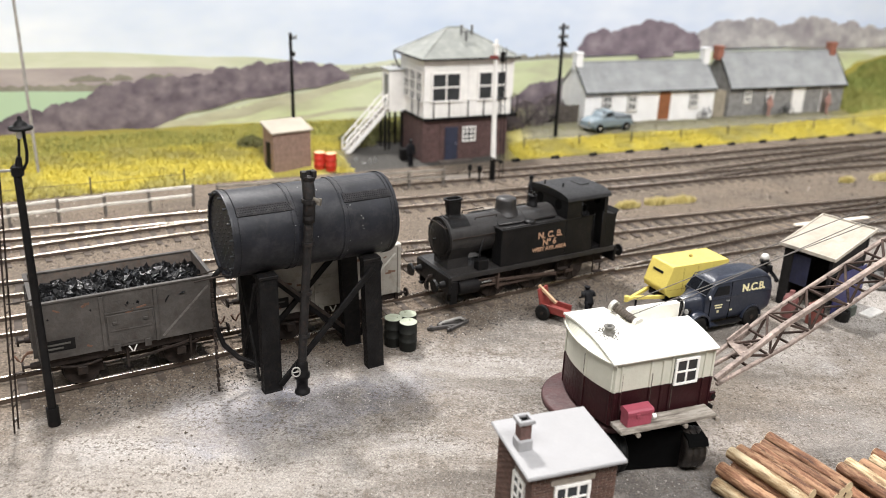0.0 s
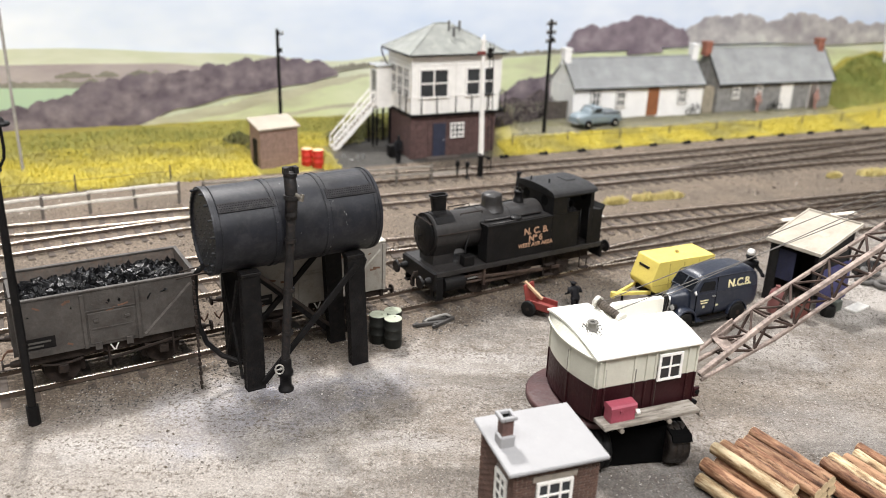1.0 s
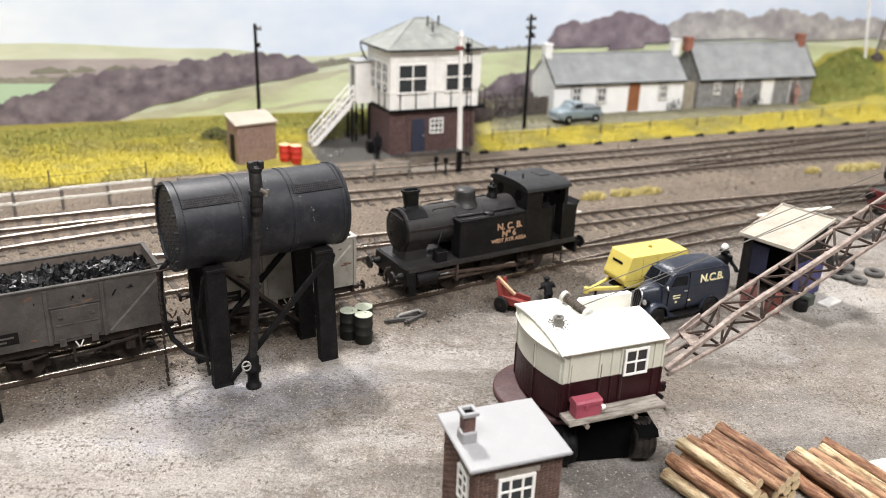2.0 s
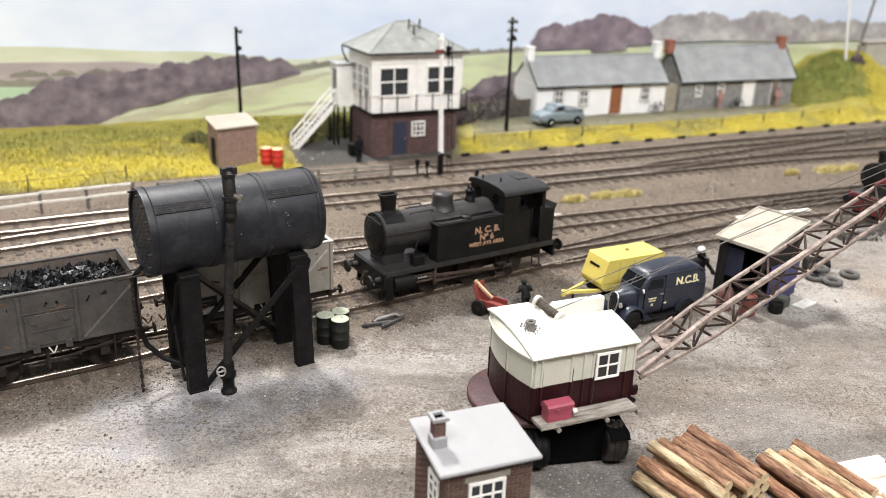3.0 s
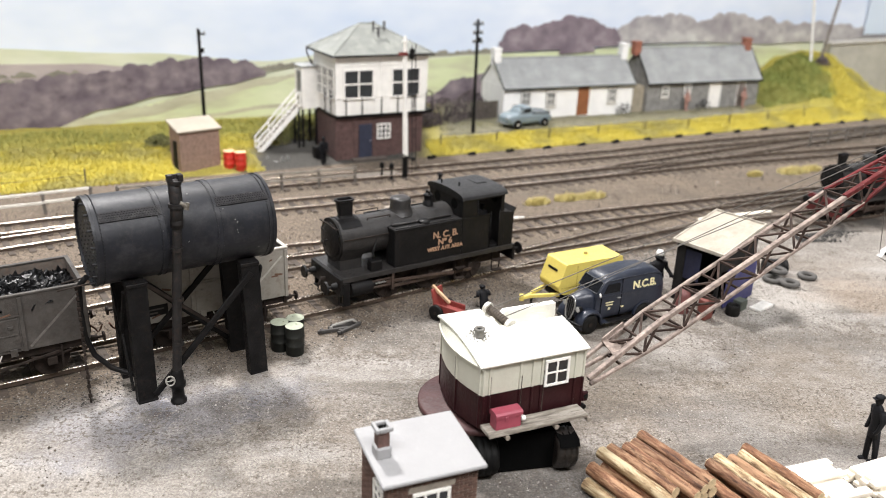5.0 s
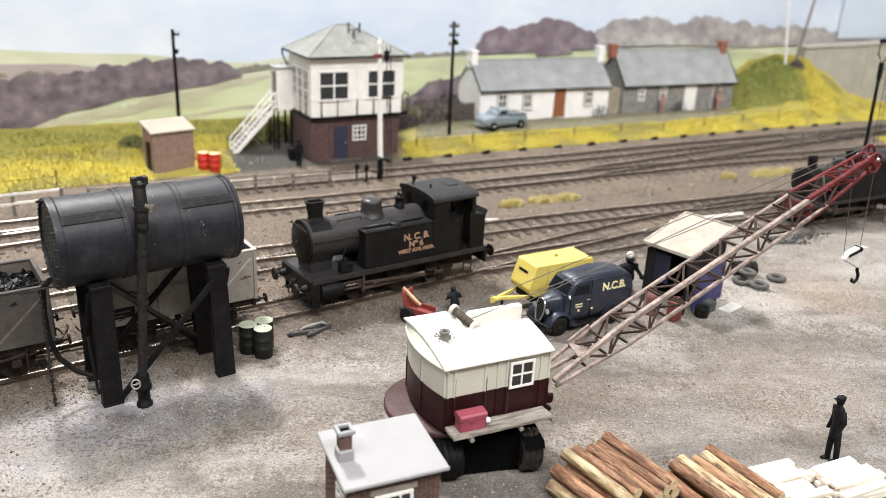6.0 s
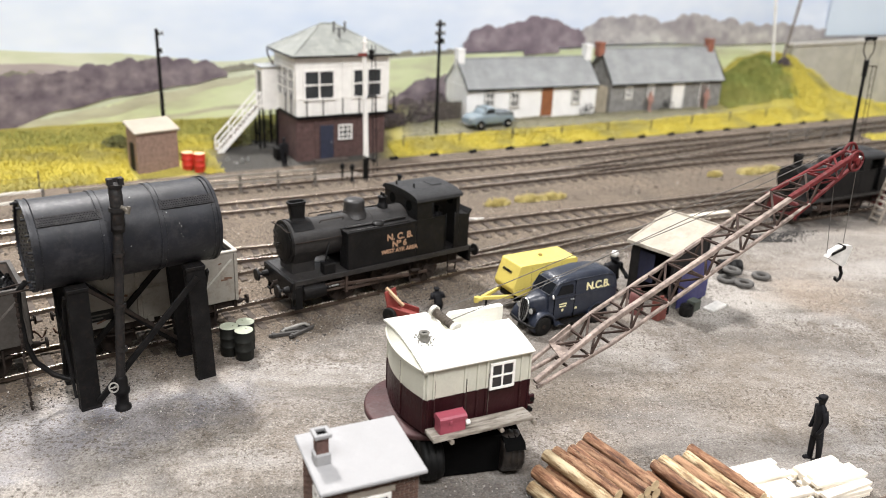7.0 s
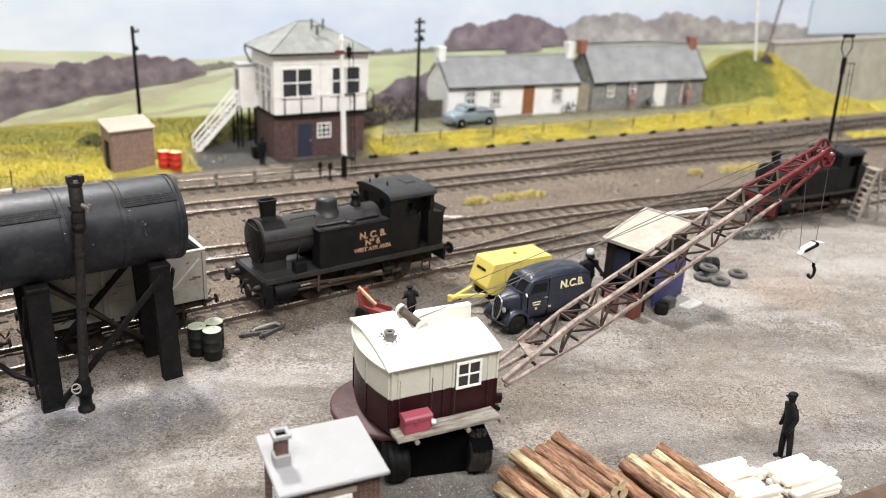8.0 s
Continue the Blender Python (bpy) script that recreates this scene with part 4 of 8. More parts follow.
def coal_wagon(m, label, seed, paint, rim, fill, stripe):
    w = thing("coal_wagon", m, label, "railway wagon", "coal wagons of the train")
    L, W, Z0, Z1 = 63.6, 31.4, 17.4, 39.4
    hl, hw = L / 2, W / 2
    for sy in (-1, 1):
        side = Shape()
        side.span(-hl, sy * hw, Z0, hl, sy * (hw - 0.8), Z1, 0.1)
        for x in (-hl + 0.7, -9.5, 9.5, hl - 0.7):
            part("side_rib", Shape().span(x - 0.7, sy * (hw - 0.1), Z0, x + 0.7, sy * (hw + 0.75), Z1 - 0.6, 0.1), paint, w)
        part("door_bead", Shape().span(-9.5, sy * (hw - 0.05), 31.4, 9.5, sy * (hw + 0.3), 31.9, 0.05), paint, w)
        part("side_panel", side, paint, w)
        door = Shape().span(-8.2, sy * (hw - 0.1), Z0 + 1.2, 8.2, sy * (hw + 0.3), 30.8, 0.12)
        for x in (-5.5, 5.5):
            door.span(x - 1.2, sy * (hw + 0.2), Z0 - 1.4, x + 1.2, sy * (hw + 0.7), Z0 + 1.6, 0.1)
            door.span(x - 0.9, sy * (hw + 0.2), 27.2, x + 0.9, sy * (hw + 0.8), 28.2, 0.1)
        door.span(-7.5, sy * (hw + 0.2), 24.2, 7.5, sy * (hw + 0.5), 24.7, 0.05)
        part("side_door", door, paint, w)
        part("stripe", Shape().beam((11.2, sy * (hw + 0.1), 18.6), (29.4, sy * (hw + 0.1), 36.2), 0.16, 0.85, 0.02), stripe, w, "rubbed white diagonal end-door stripe")
        for dx in (-1.4, 1.4):
            part("chalk_mark", Shape().beam((dx, sy * (hw + .1), 17.2), (dx * .1, sy * (hw + .1), 14.6), .14, .5, .02), WHITEPAINT, w)
        part("number_patch", Shape().span(-29.5, sy * (hw + 0.02), 20.5, -19.5, sy * (hw + 0.12), 25.0, 0.02), BLACK, w, "black patch with plain pale bars")
        bars = Shape()
        for k, (a, b) in enumerate(((-28.6, -21.0), (-28.6, -23.5))):
            bars.span(a, sy * (hw + 0.1), 23.6 - 1.5 * k, b, sy * (hw + 0.18), 22.9 - 1.5 * k, 0.01)
        part("number_bar", bars, surface("dim number paint", (.075, .07, .062), .7), w)
        rnd = random.Random(seed)
        for _ in range(9):
            x, z = rnd.uniform(-28, 28), rnd.uniform(20, 37)
            part("rust_patch", Shape().box(x, sy * (hw + 0.06), z, rnd.uniform(1.2, 4), 0.14, rnd.uniform(0.5, 1.2), 0.05, Matrix.Translation((x, 0, z)) @ Matrix.Rotation(rnd.uniform(-.6, .6), 4, "Y") @ Matrix.Translation((-x, 0, -z))), RUST, w)
        solebar = Shape().span(-hl, sy * 12.2, 13.6, hl, sy * 13.6, 17.2, 0.15)
        part("solebar", solebar, RUNNING, w)
        for x in (-18, 18):
            guard = Shape().ext([(x - 4.5, 14), (x + 4.5, 14), (x + 1.6, 8), (x - 1.6, 8)], "y", sy * 11.4, sy * 12.2)
            guard.span(x - 1.8, sy * 11.6, 8.2, x + 1.8, sy * 14.0, 11.6, 0.3)
            guard.tube([(x - 7, sy * 13.2, 12.8), (x - 3, sy * 13.2, 11.9), (x, sy * 13.2, 11.7), (x + 3, sy * 13.2, 11.9), (x + 7, sy * 13.2, 12.8)], 0.6, 6)
            part("axle_guard", guard, RUNNING, w)
        lever = Shape().beam((-2, sy * 14.6, 10.6), (21, sy * 14.8, 14.0), 0.5, 1.0)
        lever.beam((-2, sy * 13.4, 16), (-2, sy * 14.4, 8), 1.0, 1.2)
        lever.beam((21.5, sy * 14.8, 16.5), (21.5, sy * 14.8, 6.8), 0.5, 0.8)
        part("brake_lever", lever, RUNNING, w)
        for x in (-11.2, 11.2):
            part("brake_block", Shape().box(x, sy * 8.6, 9, 1.8, 2.4, 6, 0.4), RUNNING, w)
    for sx in (-1, 1):
        end = Shape().span(sx * hl, -hw + 0.85, Z0, sx * (hl - 0.8), hw - 0.85, Z1, 0.1)
        for y in (-9, 0, 9):
            end.ext([(sx * hl, Z0 - 1), (sx * (hl + 1.5), Z0 - 1), (sx * (hl + 0.7), Z1 - 1), (sx * hl, Z1 - 1)], "y", y - 0.9, y + 0.9)
        part("end_panel", end, paint, w)
        part("headstock", Shape().span(sx * hl, -14.6, 13.4, sx * (hl - 1.6), 14.6, 17.3, 0.2), RUNNING, w)
        for y in (-11.4, 11.4):
            b = Shape().cyl((sx * hl, y, 14.6), (sx * (hl + 3.2), y, 14.6), 1.5, 1.1, n=12)
            b.cyl((sx * (hl + 3), y, 14.6), (sx * (hl + 5.4), y, 14.6), 0.55, n=8)
            b.cyl((sx * (hl + 5.2), y, 14.6), (sx * (hl + 5.9), y, 14.6), 2.1, 1.9, n=16)
            part("buffer", b, RUNNING, w)
        hook = Shape().beam((sx * hl, 0, 14.6), (sx * (hl + 3.4), 0, 14.6), 0.7, 1.1)
        hook.tube([(sx * (hl + 3), 0, 14.8), (sx * (hl + 4.4), 0.4, 13.2), (sx * (hl + 5.6), 0, 11.2), (sx * (hl + 6.6), -0.4, 12.6), (sx * (hl + 7.4), 0, 14.4)], 0.4, 6)
        part("coupling", hook, RUST, w)
    part("floor_plate", Shape().span(-hl + 0.8, -hw + 0.8, Z0, hl - 0.8, hw - 0.8, Z0 + 1, 0), WAGONIN, w)
    lining = Shape()
    for sy in (-1, 1):
        lining.span(-hl + 0.8, sy * (hw - 0.8), Z0 + 1, hl - 0.8, sy * (hw - 0.95), Z1 - 0.2, 0)
    for sx in (-1, 1):
        lining.span(sx * (hl - 0.8), -hw + 1, Z0 + 1, sx * (hl - 0.95), hw - 1, Z1 - 0.2, 0)
    part("inner_lining", lining, WAGONIN, w)
    cap = Shape()
    for sy in (-1, 1):
        cap.span(-hl - 0.4, sy * (hw + 0.4), Z1, hl + 0.4, sy * (hw - 1.2), Z1 + 0.7, 0.12)
    for sx in (-1, 1):
        cap.span(sx * (hl + 0.4), -hw + 1.2, Z1, sx * (hl - 1.2), hw - 1.2, Z1 + 0.7, 0.12)
    part("top_rim", cap, rim, w)
    coal_heap(-hl + 1.2, hl - 1.2, hw - 1.2, Z1 - fill, 4.4, seed, "coal", w, 2.3 if fill > 5 else 1.2)
    for x in (-18, 18):
        wheelset(w, x, 6.3, 9.2)
    return w


def wheelset(parent, x, r, z, spokes=0, gauge=8.3):
    for sy in (-1, 1):
        wh = Shape().cyl((x, sy * gauge, z), (x, sy * (gauge + 2.2), z), r, n=28)
        wh.cyl((x, sy * (gauge - 0.6), z), (x, sy * gauge, z), r + 0.7, n=28)
        wh.cyl((x, sy * (gauge + 2.1), z), (x, sy * (gauge + 2.6), z), r * 0.3, n=14)
        part("wheel", wh, RUNNING, parent)
    part("axle", Shape().cyl((x, -gauge, z), (x, gauge, z), 0.9, n=10), RUNNING, parent)


RODS = surface("oily brown rods", (0.07, 0.048, 0.038), 0.5, 0.2, 0.4, 250, (0.09, 0.05, 0.035), 0.4)
TRAIN = 29.6
PALERIM = surface("pale dusty rim paint", (0.5, 0.47, 0.42), 0.7, 0.0, 0.12, 150, (0.3, 0.25, 0.2), 0.4)
WAGONDARK = surface("sooty brown-grey wagon paint", (0.06, 0.054, 0.048), 0.75, 0.0, 0.35, 110, (0.035, 0.024, 0.019), 0.7, 0.4)
coal_wagon(on_siding(TRAIN - 148.3), "grey steel coal wagon full of coal, rust-patched, on the siding", 3, WAGONGREY, PALERIM, 3.0, surface("rubbed stripe paint", (.42, .4, .36), .7, 0, .2, 200, (.25, .23, .2), .6))
coal_wagon(on_siding(TRAIN - 229.4), "sooty dark steel wagon part filled with coal", 8, WAGONDARK, WAGONDARK, 5.6, surface("grimed stripe paint", (.12, .11, .1), .75, 0, .3, 200, (.06, .05, .042), .7))


# ---- tank locomotives ----
# dusty black, lightened to paint the sheen on boiler and footplate
SHEENBLACK = surface("dusty sooty paint lifted for sheen", (0.021, 0.0195, 0.019), 0.45, 0.0, 0.35, 140, (0.055, 0.046, 0.042), 0.45, gloss=0.42)


def locomotive(m, label, lettered, beam):
    e = thing("steam_locomotive", m, label, "locomotive", "tank locomotives")
    fp = Shape().span(-89.6, -15, 17.6, 8, 15, 19.2, 0.2)
    for sy in (-1, 1):
        fp.span(-89.6, sy * 14.8, 16.9, 8, sy * 15.4, 19.3, 0.1)
    part("footplate", fp, SHEENBLACK, e)
    for x in (-90.2, 8.6):
        part("buffer_beam", Shape().span(x - 0.8, -15.4, 10.6 if lettered else 6.0, x + 0.8, 15.4, 18.9, 0.2), beam, e)
        s = -1 if x < 0 else 1
        for y in (-11.4, 11.4):
            b = Shape().cyl((x, y, 14.6), (x + s * 3.5, y, 14.6), 1.9, 1.3, n=14)
            b.cyl((x + s * 3.3, y, 14.6), (x + s * 6.0, y, 14.6), 0.65, n=8)
            b.cyl((x + s * 5.8, y, 14.6), (x + s * 6.7, y, 14.6), 3.2, 2.9, n=22)
            part("buffer", b, BLACK, e)
        hook = Shape().beam((x, 0, 14.6), (x + s * 3.4, 0, 14.6), 0.8, 1.3)
        hook.tube([(x + s * 3, 0, 14.6), (x + s * 4.2, 0.3, 12.2), (x + s * 4.6, 0, 9.6), (x + s * 3.8, -0.3, 8.6)], 0.4, 6)
        part("coupling", hook, RUNNING, e)
    for y in (-6.4, 6.4):
        part("frame_plate", Shape().span(-89, y - .5, 8.5, 7, y + .5, 17.6, 0.2), RUNNING, e)
    AX = 33.0
    part("boiler", Shape().cyl((-77, 0, AX), (-25, 0, AX), 9.3, n=40), SHEENBLACK, e)
    for x in (-74.5, -60, -44):
        part("boiler_band", Shape().cyl((x - 0.5, 0, AX), (x + 0.5, 0, AX), 9.45, n=40), SHEENBLACK, e)
    sb = Shape().cyl((-87.2, 0, AX), (-74.8, 0, AX), 9.9, n=48)
    sb.ext([(-9.6, AX - 3), (9.6, AX - 3), (6.4, 24), (6.4, 18.8), (-6.4, 18.8), (-6.4, 24)], "x", -86.6, -75.4)
    part("smokebox", sb, SHEENBLACK, e)
    door = Shape()
    for r0, x0, r1, x1 in ((10.3, -86.9, 10.3, -87.9), (8.4, -87.9, 8.4, -88.3), (8.4, -88.3, 6.5, -89.0), (6.5, -89.0, 3.2, -89.5), (3.2, -89.5, 0.5, -89.7)):
        door.cyl((x0, 0, AX), (x1, 0, AX), r0, r1, n=36)
    door.cyl((-89.5, 0, AX), (-91.0, 0, AX), 0.5, n=8)
    door.beam((-91.0, 0, AX - 2.4), (-91.0, 0, AX + 0.4), 0.5, 0.5)
    for z in (AX - 3.2, AX + 3.2):
        door.beam((-89.3, 2, z), (-88.4, 9.2, z), 0.5, 0.9)
    for k in range(14):
        a = math.tau * k / 14
        door.cyl((-87.8, 9.4 * math.cos(a), AX + 9.4 * math.sin(a)), (-88.4, 9.4 * math.cos(a), AX + 9.4 * math.sin(a)), .3, n=6)
    part("smokebox_door", door, BLACK, e)
    part("door_rail", Shape().tube([(-88, -8.4, AX + 7.4), (-89.6, -8.2, AX + 7.6), (-89.8, 0, AX + 8.4), (-89.6, 8.2, AX + 7.6), (-88, 8.4, AX + 7.4)], .28, 6), RUNNING, e)
    # oblong ejector chimney, flared upwards, on a saddle
    def oblong(x, z, hl, hw, n=24):
        return [(x + math.copysign(abs(math.cos(q)) ** .45, math.cos(q)) * hl, math.copysign(abs(math.sin(q)) ** .6, math.sin(q)) * hw, z) for q in (math.tau * (k + .5) / n for k in range(n))]
    chim = Shape()
    rings = [oblong(-80.6, 41.2, 5.6, 5.6), oblong(-80.6, 42.4, 4.6, 4.0), oblong(-80.6, 43.3, 3.7, 2.3), oblong(-80.6, 44.2, 3.4, 1.9), oblong(-81.0, 50.6, 4.0, 2.3), oblong(-81.0, 50.8, 4.5, 2.7),
             oblong(-81.0, 51.7, 4.5, 2.7), oblong(-81.0, 51.7, 3.6, 1.9), oblong(-80.8, 46, 3.0, 1.4)]
    n = len(rings[0])
    chim.add([p for ring in rings for p in ring], [(k * n + a, k * n + (a + 1) % n, (k + 1) * n + (a + 1) % n, (k + 1) * n + a) for k in range(len(rings) - 1) for a in range(n)], False)
    saddle = [(10.0 * math.cos(radians(a)), AX + 10.0 * math.sin(radians(a))) for a in range(42, 139, 6)]
    chim.ext(saddle + [(y * 1.03, AX + (z - AX) * 1.03) for y, z in reversed(saddle)], "x", -85.6, -75.6)
    part("chimney", chim, BLACK, e)
    part("chimney_throat", Shape().box(-80.9, 0, 47, 6.4, 3.0, .3, 0), DARK, e)
    dome = Shape().lathe([(6.8, 40.2), (5.9, 41.6), (5.2, 43.0), (5.0, 44.0), (5.0, 47.4), (4.7, 48.1), (3.4, 48.7), (1.2, 48.9)], 32, Matrix.Translation((-51, 0, 0)))
    part("steam_dome", dome, SHEENBLACK, e)
    sv = Shape().lathe([(2.8, 41.4), (2.6, 43.6), (2.0, 44.2), (2.0, 46.6), (2.4, 47.0), (2.4, 47.6), (0.6, 48)], 16, Matrix.Translation((-35.2, 0, 0)))
    for y in (-1.1, 1.1):
        sv.cyl((-35.2, y, 47), (-35.2, y, 49.4), 0.6, n=8)
    part("safety_valve", sv, BLACK, e)
    for sy in (-1, 1):
        tk = Shape().span(-62.5, sy * 15, 19.2, -24.5, sy * 7.2, 37.6, 0.35)
        tk.span(-62.8, sy * 15.25, 37.0, -24.5, sy * 7, 37.9, 0.2)
        part("side_tank", tk, BLACK, e)
        part("boiler_rail", Shape().tube([(-72, sy * 5.6, 41.6), (-72, sy * 5.8, 42.6), (-60, sy * 5.8, 42.6), (-60, sy * 5.6, 41.4)], .3, 6), RUNNING, e)
        part("tank_rail", Shape().tube([(-61, sy * 9.6, 38.5), (-28, sy * 9.6, 38.5)], 0.6, 6).tube([(-61.5, sy * 13.9, 38.1), (-28, sy * 13.9, 38.1)], .35, 6), SHEENBLACK, e)
        part("tank_filler", Shape().lathe([(2.9, 37.8), (2.9, 38.9), (2.6, 39.3), (1.0, 39.6)], 18, Matrix.Translation((-44.5, sy * 11.6, 0))), BLACK, e)
        part("handrail", Shape().tube([(-86.4, sy * 10.2, 35.2), (-63, sy * 10.2, 35.2)], 0.3, 6), RUNNING, e)
        cyl = Shape().cyl((-85.4, sy * 13.2, 12.4), (-74.6, sy * 13.2, 12.4), 3.7, n=24)
        cyl.cyl((-74.6, sy * 13.2, 12.6), (-72, sy * 13.2, 12.6), 1.0, n=10)
        cyl.span(-85, sy * 6.8, 12.6, -76.5, sy * 14.8, 17.6, 0.5)
        part("cylinder", cyl, BLACK, e)
        guard = Shape().span(-89.4, sy * 14.2, 5.6, -86.0, sy * 15.3, 16.4, .2).span(-90, sy * 12.2, 5.2, -85.6, sy * 15.3, 6.2, .2).span(-88.6, sy * 8.2, 3.4, -87.8, sy * 10.6, 16, .2)
        part("guard_iron", guard, BLACK, e)
        for z0, z1, y in ((12.6, 10.4, 13.6),):
            part("connecting_rod", Shape().beam((-66, sy * y, z0), (-30, sy * (y + .3), z1), .7, 1.4), RODS, e)
        part("coupling_rod", Shape().beam((-63, sy * 12.6, 9.2), (-16, sy * 12.6, 9.2), .6, 1.5), RODS, e)
        for z in (10.9, 14.1):
            part("slide_bar", Shape().span(-76, sy * 12.8, z - .4, -63, sy * 14.0, z + .4, .1), RODS, e)
        part("piston_rod", Shape().cyl((-76, sy * 13.2, 12.6), (-66, sy * 13.2, 12.6), .5, n=8), STEEL, e)
        part("guide_bracket", Shape().span(-63.6, sy * 7, 8.4, -62.4, sy * 15, 17.6, .15), RODS, e)
        lub = Shape().span(-74.5, sy * 14.2, 19.2, -68.5, sy * 10.2, 24.2, 0.3)
        lub.tube([(-72, sy * 11, 23), (-71, sy * 9.6, 27), (-69, sy * 9.2, 33)], 0.4, 6)
        part("lubricator", lub, BLACK, e)
        for x in (-1, -24):
            st = Shape()
            for z in (6.0, 11.5):
                st.span(x - 2.6, sy * 12.6, z, x + 2.6, sy * 15.4, z + 0.5, 0.1)
            for dx in (-2.4, 2.4):
                st.span(x + dx - 0.25, sy * 12.6, 6, x + dx + 0.25, sy * 13.2, 17.2, 0.05)
            part("step", st, RUNNING, e)
        wall = Shape()
        wall.span(-24.5, sy * 15, 19.2, -7.8, sy * 14.2, 37.8, 0.12)
        wall.span(-24.5, sy * 14.9, 37.8, -15.4, sy * 14.1, 47.0, 0.12)
        wall.span(-1.8, sy * 15, 19.2, 1.0, sy * 14.2, 37.8, 0.12)
        wall.span(-1.0, sy * 14.9, 37.8, 1.0, sy * 14.1, 47.0, 0.12)
        wall.span(-15.5, sy * 14.9, 45.8, -.9, sy * 14.1, 47.0, 0.12)
        wall.tube([(-7.5, sy * 15.3, 20), (-7.5, sy * 15.3, 39)], 0.25, 6)
        wall.tube([(-2.1, sy * 15.3, 20), (-2.1, sy * 15.3, 39)], 0.25, 6)
        part("cab_side", wall, BLACK, e)
        part("cab_beading", Shape().tube([(-15.6, sy * 15, 45.6), (-15.6, sy * 15, 39.4), (-14.2, sy * 15, 38.0), (-7.8, sy * 15, 37.9)], .3, 6), BLACK, e)
    for x, nm in ((-24.6, "cab_front"), (0, "cab_back")):
        pts = [(-14.6, 18.8 if x < -5 else 38), (14.6, 18.8 if x < -5 else 38)] + [(14.6 * math.cos(radians(a)), 47.0 + 2.7 * math.sin(radians(a)) ** .8) for a in range(0, 181, 12)]
        part(nm, Shape().ext(pts, "x", x, x + 0.9), BLACK, e)
        for y in (-7.5, 7.5):
            part("cab_window", Shape().cyl((x - 0.15, y, 43.4), (x + 1.05, y, 43.4), 2.6, n=18), DARK, e)
    roof = Shape()
    arc = [(15.9 * math.cos(radians(a)), 46.9 + 2.9 * math.sin(radians(a)) ** .8) for a in range(0, 181, 6)]
    roof.ext(arc + [(y * 0.985, z + 0.75) for y, z in reversed(arc)], "x", -25.4, 1.9)
    roof.cyl((-19, -3, 50), (-19, -3, 52.6), 0.5, n=8).cyl((-23.4, 6, 49.6), (-23.4, 6, 52.4), .45, n=8).span(-9, -4, 50.3, -3, 4, 50.9, .2)
    part("cab_roof", roof, surface("dusty roof paint", (0.02, 0.02, 0.021), 0.6, 0.0, 0.3, 90, (0.06, 0.058, 0.056), 0.4, gloss=.3), e)
    bk = Shape().ext([(1.0, 19.2), (7.2, 19.2), (7.2, 34.6), (7.6, 36.6), (8.8, 38.6), (8.2, 38.9), (6.4, 36.6), (1.0, 37.6)], "y", -15, 15)
    part("bunker", bk, BLACK, e)
    part("cab_floor", Shape().span(-24, -14, 18.8, 1, 14, 20, 0.1), TIMBERBLACK, e)
    part("firebox_backhead", Shape().cyl((-25, 0, 31), (-22.5, 0, 31), 9, n=28), BLACK, e)
    for x in (-63, -40, -16):
        wheelset(e, x, 7.6, 10.5)
        for sy in (-1, 1):
            cw = Shape()
            for k in range(10):
                a = math.tau * k / 10
                cw.beam((x + 1.6 * math.cos(a), sy * 10.8, 10.5 + 1.6 * math.sin(a)), (x + 6.6 * math.cos(a), sy * 10.8, 10.5 + 6.6 * math.sin(a)), 0.5, 0.8)
            cw.cyl((x, sy * 10.4, 10.5), (x, sy * 12.4, 10.5), 1.9, n=14)
            part("wheel_spokes", cw, RUNNING, e)
    if lettered:
        base = lambda z, x: at(x, -15.12, z) @ FACE
        lettering("N. C. B.", 4.5, LETTER, e, base(30.3, -34.2), "lettering", "faded orange initials")
        lettering("Nº 6", 4.3, LETTER, e, base(26.6, -34.4), "lettering", "faded orange number")
        lettering("WEST AYR AREA", 2.75, LETTER, e, base(23.9, -34.2), "lettering", "faded orange area name")
    return e


locomotive(on_siding(TRAIN), "grimy black six-wheeled tank engine with orange lettering", True, BLACK)


# ---- the yard ----
def drum(m, label, mat, top, r=3.75, h=12.6, group="drums by the water tank"):
    d = thing("oil_drum", m, label, "oil drum", group)
    part("body", Shape().lathe([(r * .97, 0), (r, .3), (r, h * .32), (r * 1.05, h * .335), (r, h * .35), (r, h * .64), (r * 1.05, h * .655), (r, h * .67), (r, h - .3), (r * 1.03, h - .1), (r * 1.03, h), (r * .98, h), (r * .98, h - .5)], 24), mat, d)
    lid = Shape().lathe([(r * .97, h - .6), (r * 1.0, h + .08), (r * .96, h + .16), (r * .9, h + .02)], 24)
    lid.cyl((r * .5, 0, h - .3), (r * .5, 0, h + .4), .5, n=8)
    part("lid", lid, top, d)
    return d


drum(place(-13.0, 330.6, 0, 10), "dark green oil drum with pale lid, on the gravel", GREEN, DRUMTOP)
drum(place(-6.4, 327.1, 0, 70), "dark green ribbed oil drum with dusty pale lid", GREEN, DRUMTOP)
drum(place(-7.0, 334.9, 0, 130), "dark green oil drum behind two others", GREEN, DRUMTOP)


